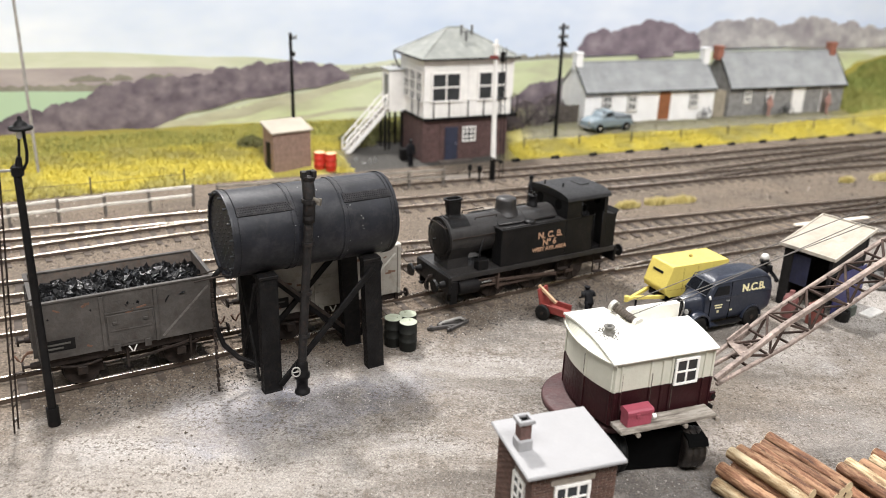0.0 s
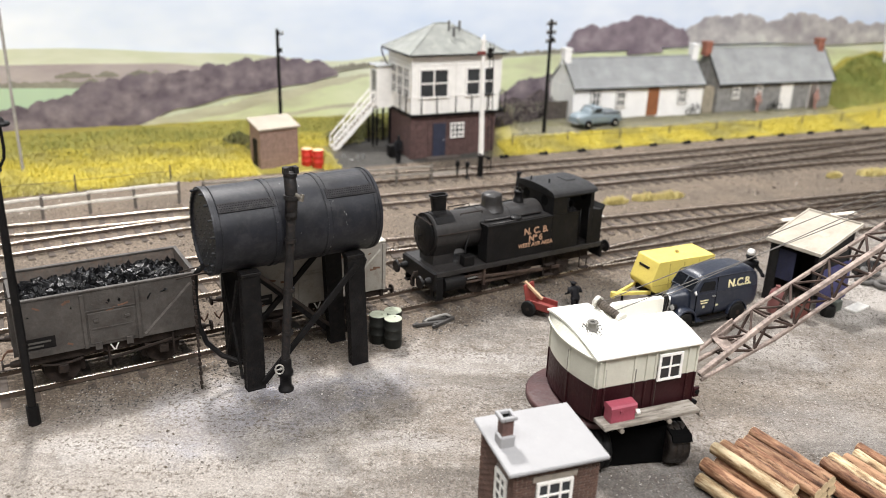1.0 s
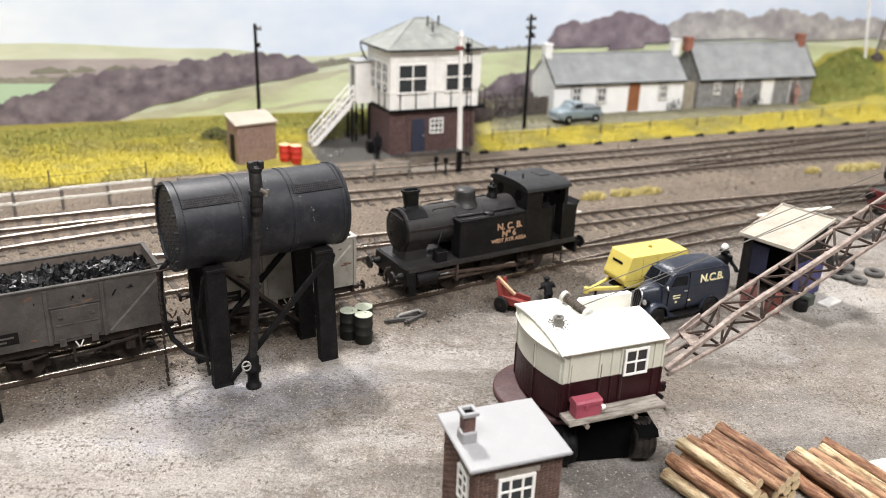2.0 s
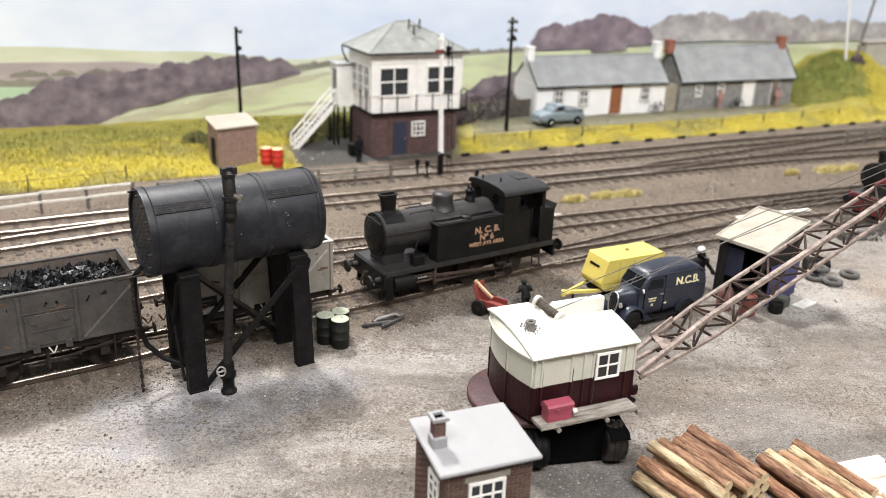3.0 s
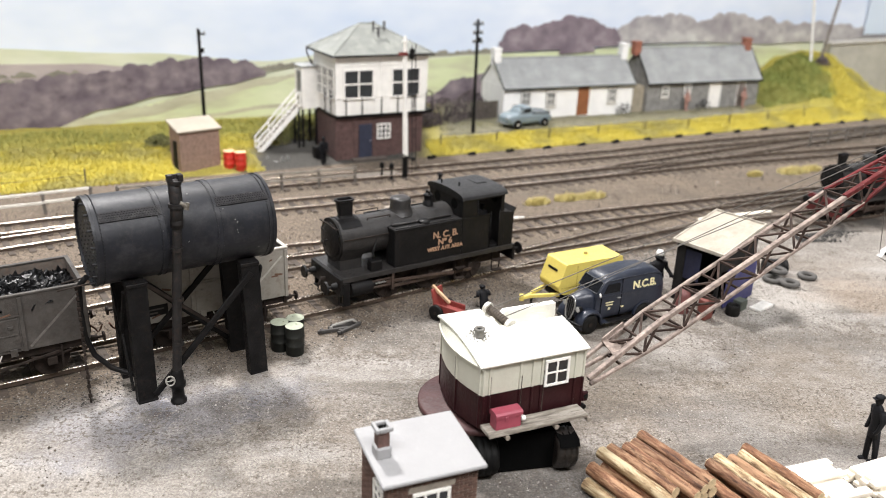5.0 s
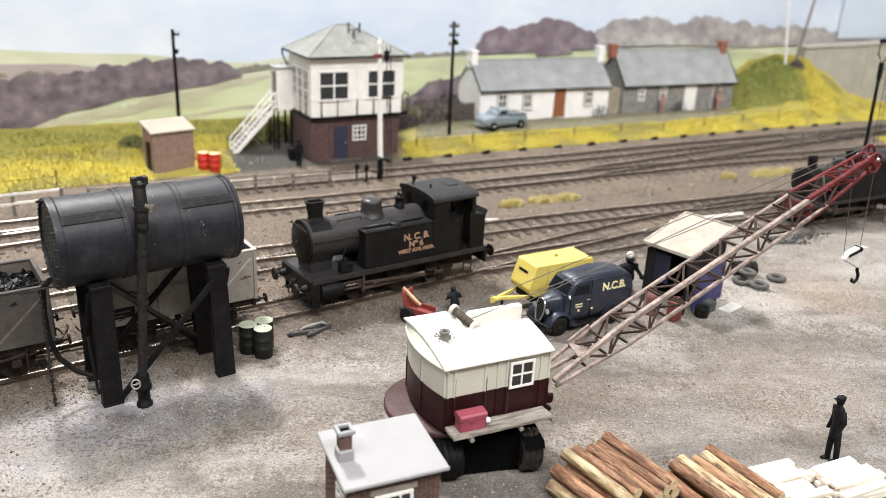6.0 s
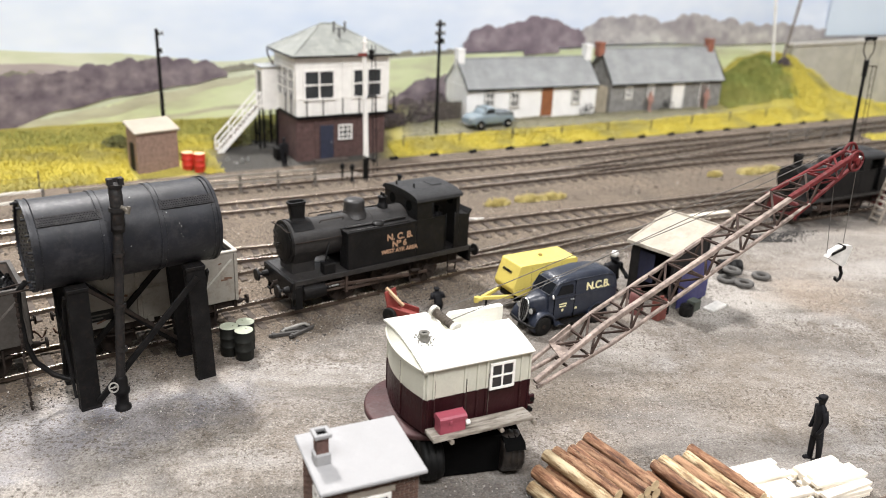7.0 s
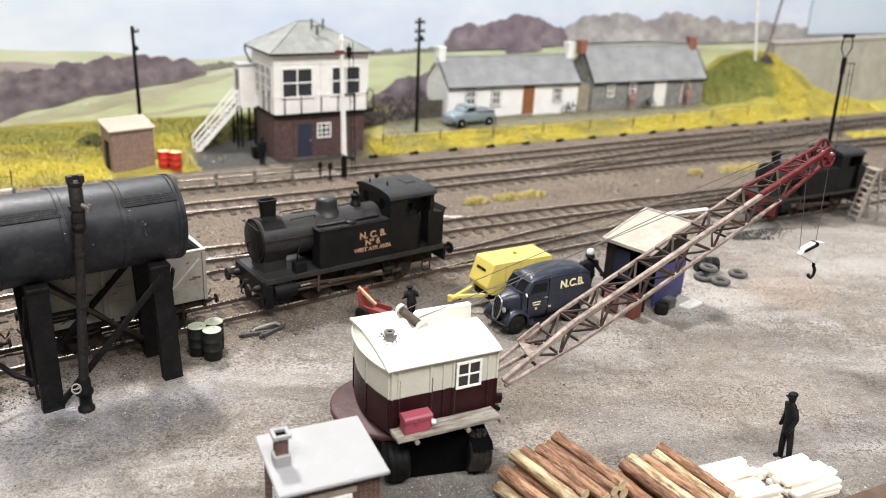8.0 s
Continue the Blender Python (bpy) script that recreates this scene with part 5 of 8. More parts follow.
def brick_wall(parent, x0, x1, z0, z1, y, m, hole=None, brick=(2.85, 0.95), mat=BRICKRED):
    """Courses of separate bricks on the outer face of a wall that looks along -y."""
    bw, bh = brick
    full, half = (mesh_of("brick", Shape().box(0, 0, 0, w - .24, .5, bh - .22, .06), mat) for w in (bw, bw / 2))
    rows = int((z1 - z0) / bh)
    for r in range(rows):
        z, x = z0 + (r + .5) * bh, x0
        first = r % 2 == 1
        while x < x1 - .3:
            w = bw / 2 if first or x + bw > x1 + .2 else bw
            first = False
            spans = [(x, x + w)]
            for a, b, c, d in hole or ():
                if c < z < d:
                    spans = [q for lo, hi in spans for q in ((lo, min(hi, a)), (max(lo, b), hi)) if q[1] - q[0] > .25]
            for lo, hi in spans:
                cut = Matrix.Diagonal(((hi - lo) / w, 1, 1, 1))
                piece("brick", full if w > 2 else half, parent, m @ at((lo + hi) / 2, y + random.uniform(-.06, .06), z) @ cut)
            x += w


def sash(name, parent, m, w, h, cols, rows, bar=.55, depth=.7, paint=WHITE, kind="window"):
    """A window with a frame, bars and dark panes, looking along -y, its lower left corner at the origin."""
    b, f = bar * 1.3, Shape()
    rings = [[(0, 0), (w, 0), (w, h), (0, h)], [(b, b), (w - b, b), (w - b, h - b), (b, h - b)]]
    f.v = [(x, y, z) for y in (-depth, 0) for ring in rings for x, z in ring]
    for k in range(4):
        n = (k + 1) % 4
        f.f += [(k, n, 4 + n, 4 + k), (8 + k, 8 + n, 12 + n, 12 + k), (k, n, 8 + n, 8 + k), (4 + k, 4 + n, 12 + n, 12 + k)]
    f.s = [False] * len(f.f)
    win = part(name, f, paint, parent)
    win.matrix_local = m
    for i in range(1, cols):
        part("glazing_bar", Shape().span(w * i / cols - bar / 2, -depth * .85, b, w * i / cols + bar / 2, 0, h - b, .05), paint, win)
    for j in range(1, rows):
        part("glazing_bar", Shape().span(b, -depth * .8, h * j / rows - bar / 2, w - b, 0, h * j / rows + bar / 2, .05), paint, win)
    for i in range(cols):
        for j in range(rows):
            part("pane", Shape().span(w * i / cols, -depth * .4, h * j / rows, w * (i + 1) / cols, -depth * .3, h * (j + 1) / rows, 0), GLASS, win)
    return win


def weigh_hut():
    h = thing("brick_hut", place(42.8, 218.7, 0, 19.8), "small red-brick hut with flat pale roof and chimney", "hut")
    X, Y, Z = 13.6, 11.6, 26.0
    core = Shape()
    core.span(-X + .1, -Y + .1, 0, X - .1, Y - .1, Z, 0)
    part("wall_core", core, MORTAR, h)
    turn = lambda a: Matrix.Rotation(radians(a), 4, "Z")
    brick_wall(h, -X, X, .2, Z, -Y + .1, Matrix(), [(-6.4, 5.0, 12.5, 22.0), (-7.6, 6.4, 22, 24.2)])
    brick_wall(h, -Y, Y, .2, Z, -X + .1, turn(-90), [(1.0, 8.5, 11, 22.0), (.4, 9.2, 22, 23.4)])
    sash("window", h, at(-6.4, -Y - .1, 12.5), 11.4, 9.5, 3, 2, .7)
    sash("window", h, turn(-90) @ at(1.0, -X - .1, 11), 7.5, 11, 2, 3, .7)
    part("lintel", Shape().span(-7.6, -Y - .35, 22.1, 6.4, -Y + .3, 24.1, .15), PLANKGREY, h)
    part("sill", Shape().span(-7.0, -Y - .8, 11.6, 5.6, -Y + .3, 12.5, .15), CONCRETE, h)
    roof = Shape().box(0, 0, 0, 31.2, 27.2, 1.3, .35, Matrix.Translation((-.2, -.2, 28.1)) @ Matrix.Rotation(radians(4.0), 4, "X"))
    part("roof", roof, HUTROOF, h)
    stack = part("chimney", Shape().box(-11.6, -.4, 30.2, 4.6, 4.6, 4.0, .5), HUTROOF, h)
    part("chimney_bricks", Shape().box(-11.6, -.4, 34.6, 3.5, 3.5, 5.4, .12), surface("sooty chimney brick", (0.12, 0.065, 0.055), .85, 0, .3, 500, (.2, .16, .14), .4), stack)
    cap = Shape()
    for sx, sy, wx, wy in ((-1, 0, 1.1, 5.0), (1, 0, 1.1, 5.0), (0, -1, 2.9, 1.1), (0, 1, 2.9, 1.1)):
        cap.box(-11.6 + sx * 1.95, -.4 + sy * 1.95, 37.8, wx, wy, 1.3, .2)
    part("chimney_cap", cap, HUTROOF, stack)
    part("flue", Shape().box(-11.6, -.4, 37.3, 2.8, 2.8, .4, 0), DARK, stack)


weigh_hut()


# ---- lorry-mounted crane with its jib swung over the yard ----
CRANE = place(62.8, 242.6, 0, 21.3)
BOOM = place(63, 245, 0, 24.7)
CREAMPANEL = surface("pale cream cab paint", (0.56, 0.55, 0.465), .5, 0, .06, 100, (.42, .38, .3), .3)


def crane():
    c = thing("mobile_crane", CRANE, "cream and maroon crane cab with long lattice jib", "crane")
    L, W = 38.2, 32.0
    bow = lambda y: -3.0 * (1 - ((y - W / 2) / (W / 2)) ** 2)
    outline = [(bow(W * i / 14), W * i / 14) for i in range(15)] + [(L, W), (L, 0)]
    part("lower_body", Shape().ext(outline, "z", 18.6, 30.7), MAROON, c)
    grow = lambda k: [(x + (k if x > 20 else -k), y + (k if y > W / 2 else -k)) for x, y in outline]
    part("upper_body", Shape().ext(grow(-.12), "z", 30.7, 41.4), CREAMPANEL, c)
    ribs_lo, ribs_hi = Shape(), Shape()
    for x in (.5, 2.6, 13.6, 18.2, 21.6, 34.4, L - .5):
        ribs_lo.span(x - .35, -.45, 18.8, x + .35, .2, 30.7, .1)
        ribs_hi.span(x - .35, -.4, 30.8, x + .35, .2, 41.6, .1)
    for y in (1.0, 13, 30.5):
        x = bow(y)
        ribs_lo.box(x - .02, y, 24.7, .6, .7, 11.8, .12)
        ribs_hi.box(x + .02, y, 36.0, .6, .7, 10.4, .12)
    part("maroon_ribs", ribs_lo, MAROON, c)
    part("cream_ribs", ribs_hi, CREAMPANEL, c)
    grime = surface("dark seam grime", (.07, .05, .042), .85, 0, .4, 400)
    drip = random.Random(31)
    for x in (3.2, 14.4, 22.6):
        part("seam_grime", Shape().span(x - .17, -.22, drip.uniform(19, 22), x + drip.uniform(-.05, .08), .1, drip.uniform(35, 40.5), .03), grime, c)
    for y in (13.6,):
        x = bow(y)
        part("seam_grime", Shape().box(x - .06, y, drip.uniform(28.5, 30.5), .24, .2, drip.uniform(15, 19), .03), grime, c)
    # roof arched up to its far side, cut back beside the winch, with a crescent hood over the bowed rear wall
    crown = lambda y: 45.4 - 3.6 * (abs(22.0 - y) / 23.0) ** 1.9
    ys = [-1.1 + (W + 1.8) * i / 22 for i in range(23)]
    near = [-1.1 + 18.1 * i / 14 for i in range(15)]
    arch = lambda row: [(y, crown(y)) for y in row] + [(y, crown(y) - .7) for y in reversed(row)]
    part("roof", Shape().ext(arch(near), "x", -1.4, L + .4, True), ROOFWHITE, c)
    part("rear_roof", Shape().ext(arch([17.0 + (W - 16.3) * i / 8 for i in range(9)]), "x", -1.4, 14.5, True), ROOFWHITE, c)
    hood = Shape()
    for y in ys:
        x1 = -.5 - 3.3 * max(0, 1 - ((y - W / 2) / (W / 2 + .9)) ** 2)
        hood.v += [(-.6, y, crown(y) - .5), (x1 + .3, y, 41.4), (x1 - .1, y, 41.2), (x1 - .1, y, 40.6), (.2, y, 40.6)]
    n = len(ys)
    hood.f = [(5 * a + b, 5 * a + (b + 1) % 5, 5 * a + 5 + (b + 1) % 5, 5 * a + 5 + b) for a in range(n - 1) for b in range(5)]
    hood.s = [False] * len(hood.f)
    part("rear_hood", hood, CREAMPANEL, c)
    part("front_gable", Shape().ext([(y, crown(y) - .6) for y in near[1:]] + [(17, 41.3), (.2, 41.3)], "x", L - 1.2, L - .2), CREAMPANEL, c)
    part("slot_wall", Shape().ext([(x, z) for x, z in ((14.5, 41.3), (L - .3, 41.3), (L - .3, 44.6), (14.5, 44.6))], "y", 15.8, 16.6), CREAMPANEL, c)
    part("far_wall", Shape().span(.3, W - .8, 41.3, 14.3, W - .2, 44.0, .05).span(13.6, 17, 41.3, 14.3, W - .8, 44.3, .05), CREAMPANEL, c)
    ex = Shape().lathe([(2.6, 41.9), (2.2, 42.9), (1.5, 43.4), (1.5, 45.2), (1.9, 45.5), (1.8, 46.0), (1.0, 46.0), (1.0, 44)], 14, Matrix.Translation((5.0, 13.5, 1.6)))
    soot, pick = Shape(), random.Random(17)
    for _ in range(120):
        a, q = pick.uniform(0, math.tau), 1.5 + 2.9 * pick.random() ** 1.8
        x, y = 5 + q * math.cos(a), 13.5 + q * math.sin(a)
        soot.box(x, y, crown(y) + .05, pick.uniform(.2, .7), pick.uniform(.2, .6), .25, .05, Matrix.Translation((x, y, 0)) @ Matrix.Rotation(a, 4, "Z") @ Matrix.Translation((-x, -y, 0)))
    tagged(part("soot_flakes", soot, surface("grey soot flakes", (.12, .113, .1), .9, 0, .5, 600), c, "grey flaking soot round the exhaust"), kind="stuff")
    part("exhaust_stack", ex, surface("sooty exhaust", (.15, .142, .125), .7, 0, .3, 300, (.05, .05, .045), .7), c, "sooty stub exhaust")
    part("exhaust_hole", Shape().cyl((5.0, 13.5, 46.4), (5.0, 13.5, 47.1), .95, n=12), DARK, c)
    sash("window", c, at(22.4, -.3, 30.0), 9.2, 9.6, 2, 2, .62, .6)
    # fairlead housing and rope drum on the roof
    m = CRANE.inverted() @ BOOM
    mm = lambda *p: tuple(v / MM for v in m @ (Vector(p) * MM))
    hs = Shape().ext([(17.2, 38.2), (40.8, 38.2), (40.8, 46.4), (20, 47.0), (17.2, 44)], "y", 20, 22.4)
    hs.v = [mm(*p) for p in hs.v]
    part("winch_housing", hs, ROOFWHITE, c)
    drum_rope = Shape()
    ends = [(17.4, 14.3, 45.4), (15.0, 22.8, 47.6)]
    a, b = Vector(mm(*ends[0])), Vector(mm(*ends[1]))
    for q in range(9):
        drum_rope.cyl(a.lerp(b, (q + .1) / 9), a.lerp(b, (q + .9) / 9), 1.5, n=14)
    part("wound_rope", drum_rope, surface("greasy wound rope", (.07, .055, .042), .8, 0, .4, 500), c, "dark rope wound on the winch drum")
    for k in (-.16, 1.0):
        part("drum_flange", Shape().cyl(a.lerp(b, k), a.lerp(b, k + .16), 2.2, 2.0, n=16), surface("worn white metal", (.55, .53, .48), .6, .1, .2, 300, (.12, .1, .09), .5), c)
    # round deck, lorry chassis turned across the cab, and its wheels
    part("turntable_deck", Shape().lathe([(19.8, 14.6), (20.4, 15.0), (20.4, 16.6), (19.8, 17.0), (3, 17.4)], 56, Matrix.Translation((8.9, 20.0, 0))), surface("dull maroon deck", (.05, .018, .018), .65, 0, .25, 120, (.11, .075, .07), .4), c)
    part("turntable_ring", Shape().cyl((17, 17, 10.5), (17, 17, 18.7), 13, n=32), RUNNING, c)
    # lorry chassis, slewed under the cab
    u = Matrix.Scale(1 / MM, 4) @ CRANE.inverted() @ place(78.2, 249.6, 0, 10) @ Matrix.Scale(MM, 4)
    # near-black tone and an added skirt block put in the underside shade
    unlit_black = surface("chassis black, shade painted in", (.003, .003, .003), .85, gloss=.03)
    chassis = Shape()
    for x in (-7, 7):
        chassis.span(x - 1.5, -3, 7.5, x + 1.5, 32, 13, .3, u)
    for y in (1, 12, 24):
        chassis.span(-7, y - 1.5, 8, 7, y + 1.5, 12, .3, u)
    part("chassis", chassis, unlit_black, c)
    part("body_skirt", Shape().span(-10.3, -3.4, .4, 10.3, 30, 14.6, .4, u), unlit_black, c)
    part("axle_beam", Shape().cyl((-12, -1.6, 6.4), (12, -1.6, 6.4), 1.2, n=10, m=u), unlit_black, c)
    # one tyre, two tones: lit near right wheel, the others painted in shade
    shaded_tyre = surface("tyre black in shade", (.005, .005, .005), .55, 0, .3, 300, (.02, .018, .016), .3, gloss=.15)
    lit_tread = surface("brown worn tread, lit tone", (.012, .0095, .008), .38, 0, .4, 260, (.07, .055, .045), .5, .5, gloss=.5)
    for x in (-13.6, 13.6):
        for y in (-1.6, 25):
            m = u @ Matrix.Translation((x, y, 7.3)) @ Matrix.Rotation(radians(90), 4, "Y") @ Matrix.Scale(1.12, 4)
            wheel = part("road_wheel", Shape().lathe([(4.0, -3.1), (5.6, -3.3), (6.3, -2.7), (6.5, -1.3), (6.3, -1.1), (6.3, -.9), (6.5, -.7), (6.5, .7), (6.3, .9), (6.3, 1.1), (6.5, 1.3), (6.3, 2.7), (5.6, 3.3), (4.0, 3.1)], 14, m), lit_tread if x > 0 and y < 0 else shaded_tyre, c)
            part("rim", Shape().cyl((0, 0, -2.6), (0, 0, 2.6), 3.9, n=20, m=m).cyl((0, 0, -3.4), (0, 0, 3.4), 1.4, n=10, m=m), RUNNING, wheel)
    part("mudguard", Shape().ext([(-9.0, 11.6), (-7.6, 13.6), (4, 14.6), (4, 14.0), (-7.2, 13.0), (-8.5, 11.4)], "x", 10.2, 17.0, m=u), unlit_black, c)
    pl = Shape().box(17.6, -4.6, 20.6, 36.4, 6.8, 1.5, .25)
    part("side_plank", pl, timber("weathered plank grain", (.12, .1, .085), (.27, .24, .2), (.42, .38, .33), 240, .1), c, "weathered wooden side plank")
    for x in (6, 24, 36.4):
        part("plank_bracket", Shape().span(x - .7, -6.4, 18.2, x + .7, .2, 19.9, .2).cyl((x, -6.8, 18.9), (x, -8.2, 18.9), .8, n=10), PLANKGREY, c)
    part("boom_pivot", Shape().cyl((L + .8, -1.4, 23.4), (L + .8, 8, 23.4), .9, n=14).cyl((L + .3, -1.6, 19.6), (L + .3, 0, 19.6), .8, n=12), BLACK, c)
    for y in (-.6, 7.4):
        part("boom_lug", Shape().span(L - .4, y - .5, 21.4, L + 1.8, y + .5, 25.0, .2), MAROON, c)
    jib(c)


def jib(c):
    """Four-chord lattice boom from the cab front up to the head sheaves."""
    turned = CRANE.inverted() @ BOOM

    def boom(name, sh, mat, parent, label=""):
        ob = part(name, sh, mat, parent, label)
        if parent is c:
            ob.matrix_local = turned
        return ob

    p0, p1 = Vector((41.4, 2.4, 26.2)), Vector((192, 2.4, 91.6))
    d = (p1 - p0).normalized()
    up = Vector((0, 1, 0)).cross(d) * -1
    n = (p1 - p0).length
    hw = lambda s: 4.4 if s < n - 30 else 4.4 - 1.6 * (s - n + 30) / 30
    hh = lambda s: 1.2 + 3.4 * min(1, s / 32) if s < n - 40 else 4.6 - 2.6 * (s - n + 40) / 40
    pt = lambda s, i, j: p0 + d * s + Vector((0, i * hw(s), 0)) + up * (j * hh(s))
    cut = 134.0
    for i in (-1, 1):
        for j in (-1, 1):
            for a, b, mat in ((0, 32, JIBLIT), (32, cut, JIBLIT), (cut, n - 40, JIBRED), (n - 40, n, JIBRED)):
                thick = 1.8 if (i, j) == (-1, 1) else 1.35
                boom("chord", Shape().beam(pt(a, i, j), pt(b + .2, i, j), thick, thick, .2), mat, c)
    s, k = 14.0, 0
    while s < n - 8:
        e = min(s + 9.2, n - 6)
        mat = JIBSHADE if s < cut else JIBRED
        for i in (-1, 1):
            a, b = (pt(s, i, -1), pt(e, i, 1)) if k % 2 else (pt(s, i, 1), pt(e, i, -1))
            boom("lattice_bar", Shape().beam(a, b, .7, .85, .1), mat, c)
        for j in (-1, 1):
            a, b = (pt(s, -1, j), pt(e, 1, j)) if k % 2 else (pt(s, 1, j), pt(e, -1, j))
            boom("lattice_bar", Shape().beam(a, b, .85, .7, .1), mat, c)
        boom("cross_bar", Shape().beam(pt(s, -1, 1), pt(s, 1, 1), .8, .8, .1), mat, c)
        boom("cross_bar", Shape().beam(pt(s, -1, -1), pt(s, 1, -1), .8, .8, .1), mat, c)
        s, k = e, k + 1
    boom("gusset_plate", Shape().beam(pt(14, 1, 1), pt(24, 1, 1), .6, 4.6, .1).beam(pt(14, -1, 1), pt(16, 1, 1), 5, .5, .1), JIBLIT, c)
    for y, r, x, z in ((-1.2, 3.9, 190.4, 90.8), (5.6, 4.2, 195.4, 92.0)):
        ctr = Vector((x, y, z))
        sheave = Shape()
        ring = [(ctr.x + r * math.cos(math.tau * i / 24), y, ctr.z + r * math.sin(math.tau * i / 24)) for i in range(25)]
        sheave.tube(ring, .65, 6)
        rim = boom("head_sheave", sheave, JIBRED, c)
        for i in range(5):
            a = math.tau * i / 5 + .3
            boom("spoke", Shape().beam(ctr, (ctr.x + r * math.cos(a), y, ctr.z + r * math.sin(a)), .7, .8, .1), JIBRED, rim)
        boom("hub", Shape().cyl((ctr.x, y - 1, ctr.z), (ctr.x, y + 1, ctr.z), 1.3, n=12), JIBRED, rim)
    boom("sheave_pin", Shape().cyl(pt(n + 1, 0, 0) + Vector((0, -4, 0)), pt(n + 1, 0, 0) + Vector((0, 6, 0)), .7, n=8), STEEL, c)
    tip = pt(n, 0, 1)
    ropes = [((15, 22, 48.0), tip + Vector((0, 3.4, 3.5))), ((41, 21, 46.4), tip + Vector((-2, 1.0, 3.0))), ((16.6, 17, 46.4), tip + Vector((-26, -1, -6)))]
    for a, b in ropes:
        boom("stay_rope", Shape().cyl(a, b, .16, n=6), ROPE, c)
    boom("hoist_rope", Shape().cyl((197.4, 2.4, 87), (200, 2.4, 53), .14, n=6), ROPE, c)
    boom("hoist_rope", Shape().cyl((185.2, 2.4, 80), (190.4, 2.4, 50), .14, n=6), ROPE, c)
    k = Matrix.Translation((199.3, 2.4, 48.2)) @ Matrix.Scale(.84, 4)
    blk = Shape().ext([(-10.6, .4), (-8.2, 3.4), (0, 5.6), (6.4, 4.4), (7.4, 2.8), (4.6, -5.2), (3.2, -6.4), (1.8, -6.0)], "y", -1.4, 1.4, m=k)
    block = boom("hook_block", blk, surface("chipped white block paint", (.62, .6, .57), .6, 0, .15, 200, (.12, .1, .085), .4), c, "white hook block")
    boom("block_sheave", Shape().beam((-8.6, -1.5, 1.8), (1.6, -1.5, 4.2), .5, 1.6, .2, k).cyl((0, -1.8, 4.6), (0, 1.8, 4.6), 1.2, n=12, m=k), BLACK, block)
    boom("hook", Shape().tube([(3.0, 0, -6), (3.2, 0, -8), (5.0, 0, -10.6), (4.8, 0, -13.2), (2.8, 0, -14.6), (.8, 0, -13.4), (.6, 0, -12.2)], .85, 8, m=k), BLACK, block)


crane()


def toolbox():
    b = thing("toolbox", CRANE @ at(6.8, -4.4, 21.35) @ Matrix.Scale(.96, 4), "crimson metal toolbox with lid resting on the plank", "toolbox")
    part("body", Shape().box(0, 0, 2.2, 9.4, 4.4, 4.4, .2), REDBOX, b)
    lid = Shape().ext([(-2.5, 4.4), (2.5, 4.4), (2.4, 5.9), (1.5, 6.5), (-1.9, 6.2), (-2.5, 5.6)], "x", -4.95, 4.95)
    part("lid", lid, REDBOX, b)
    part("handle", Shape().tube([(4.8, -1.4, 3.8), (5.7, -1.3, 3.0), (5.7, .9, 3.0), (4.8, 1.0, 3.8)], .45, 6).cyl((4.7, -2.2, 2.8), (6.0, -2.3, 3.0), .9, n=10), WHITEPAINT, b)
    part("clasp", Shape().box(-1.0, -2.5, 4.2, 1.1, .4, 1.4, .1), REDBOX, b)


toolbox()


# ---- timber ----
def log(m, r, length, bare, label, group, seed):
    rnd = random.Random(seed)
    sh, n, k = Shape(), 30, 22
    bend = rnd.uniform(-.5, .5)
    for i in range(k + 1):
        u = i / k
        for j in range(n):
            a = math.tau * j / n
            rr = r * (1 - .08 * u) * (1 + .09 * noise.noise((math.cos(a) * 1.2 + seed, math.sin(a) * 1.2, u * 3)) + .09 * noise.noise((math.cos(a) * 3, math.sin(a) * 3 + seed, u * 7)) + (.02 if bare else .1) * noise.noise((math.cos(a) * 6 + seed, math.sin(a) * 6, u * 5)))
            sh.v.append((length * (u - .5), rr * math.cos(a) + bend * math.sin(math.pi * u), rr * math.sin(a)))
    sh.f = [(i * n + j, i * n + (j + 1) % n, (i + 1) * n + (j + 1) % n, (i + 1) * n + j) for i in range(k) for j in range(n)]
    sh.s = [True] * len(sh.f)
    ob = thing("log", m, label, "log", group)
    part("trunk", sh, BAREWOOD if bare else BARK, ob)
    for x, q in ((-length / 2 - .02, 1), (length / 2 + .02, .92)):
        part("cut_end", Shape().cyl((x - .12, 0, 0), (x + .12, 0, 0), r * .96 * q, n=14), ENDGRAIN, ob)
    return ob


def log_pile(x, y, angle, rows, length, group, seed, pale):
    """Rows of logs lying side by side; x, y is the back end of the first log."""
    rnd = random.Random(seed)
    dx, dy = math.cos(radians(angle)), math.sin(radians(angle))
    px, py = -dy, dx
    for count, start, z, r in rows:
        for i in range(count):
            rr = r * rnd.uniform(.84, .98)
            s = start + i * r * 2.08
            ln = length * rnd.uniform(.93, 1.06)
            back = rnd.uniform(-1.2, 1.2)
            bare = (z, i) in pale
            log(place(x + px * s + dx * (ln / 2 + back), y + py * s + dy * (ln / 2 + back), z + rnd.uniform(0, .25), angle + rnd.uniform(-2, 2)), rr, ln, bare,
                "pale debarked log in a stacked pile" if bare else "rough log with reddish peeling bark in a pile", group, seed * 50 + i + int(z * 7))


log_pile(97.5, 236.5, -58.5, [(6, 0, 2.7, 2.58), (6, 2.3, 7.1, 2.36), (5, 6.5, 11.3, 2.2)], 29, "logs in the first pile", 5, {(2.7, 0), (2.7, 3), (11.3, 0), (7.1, 4)})
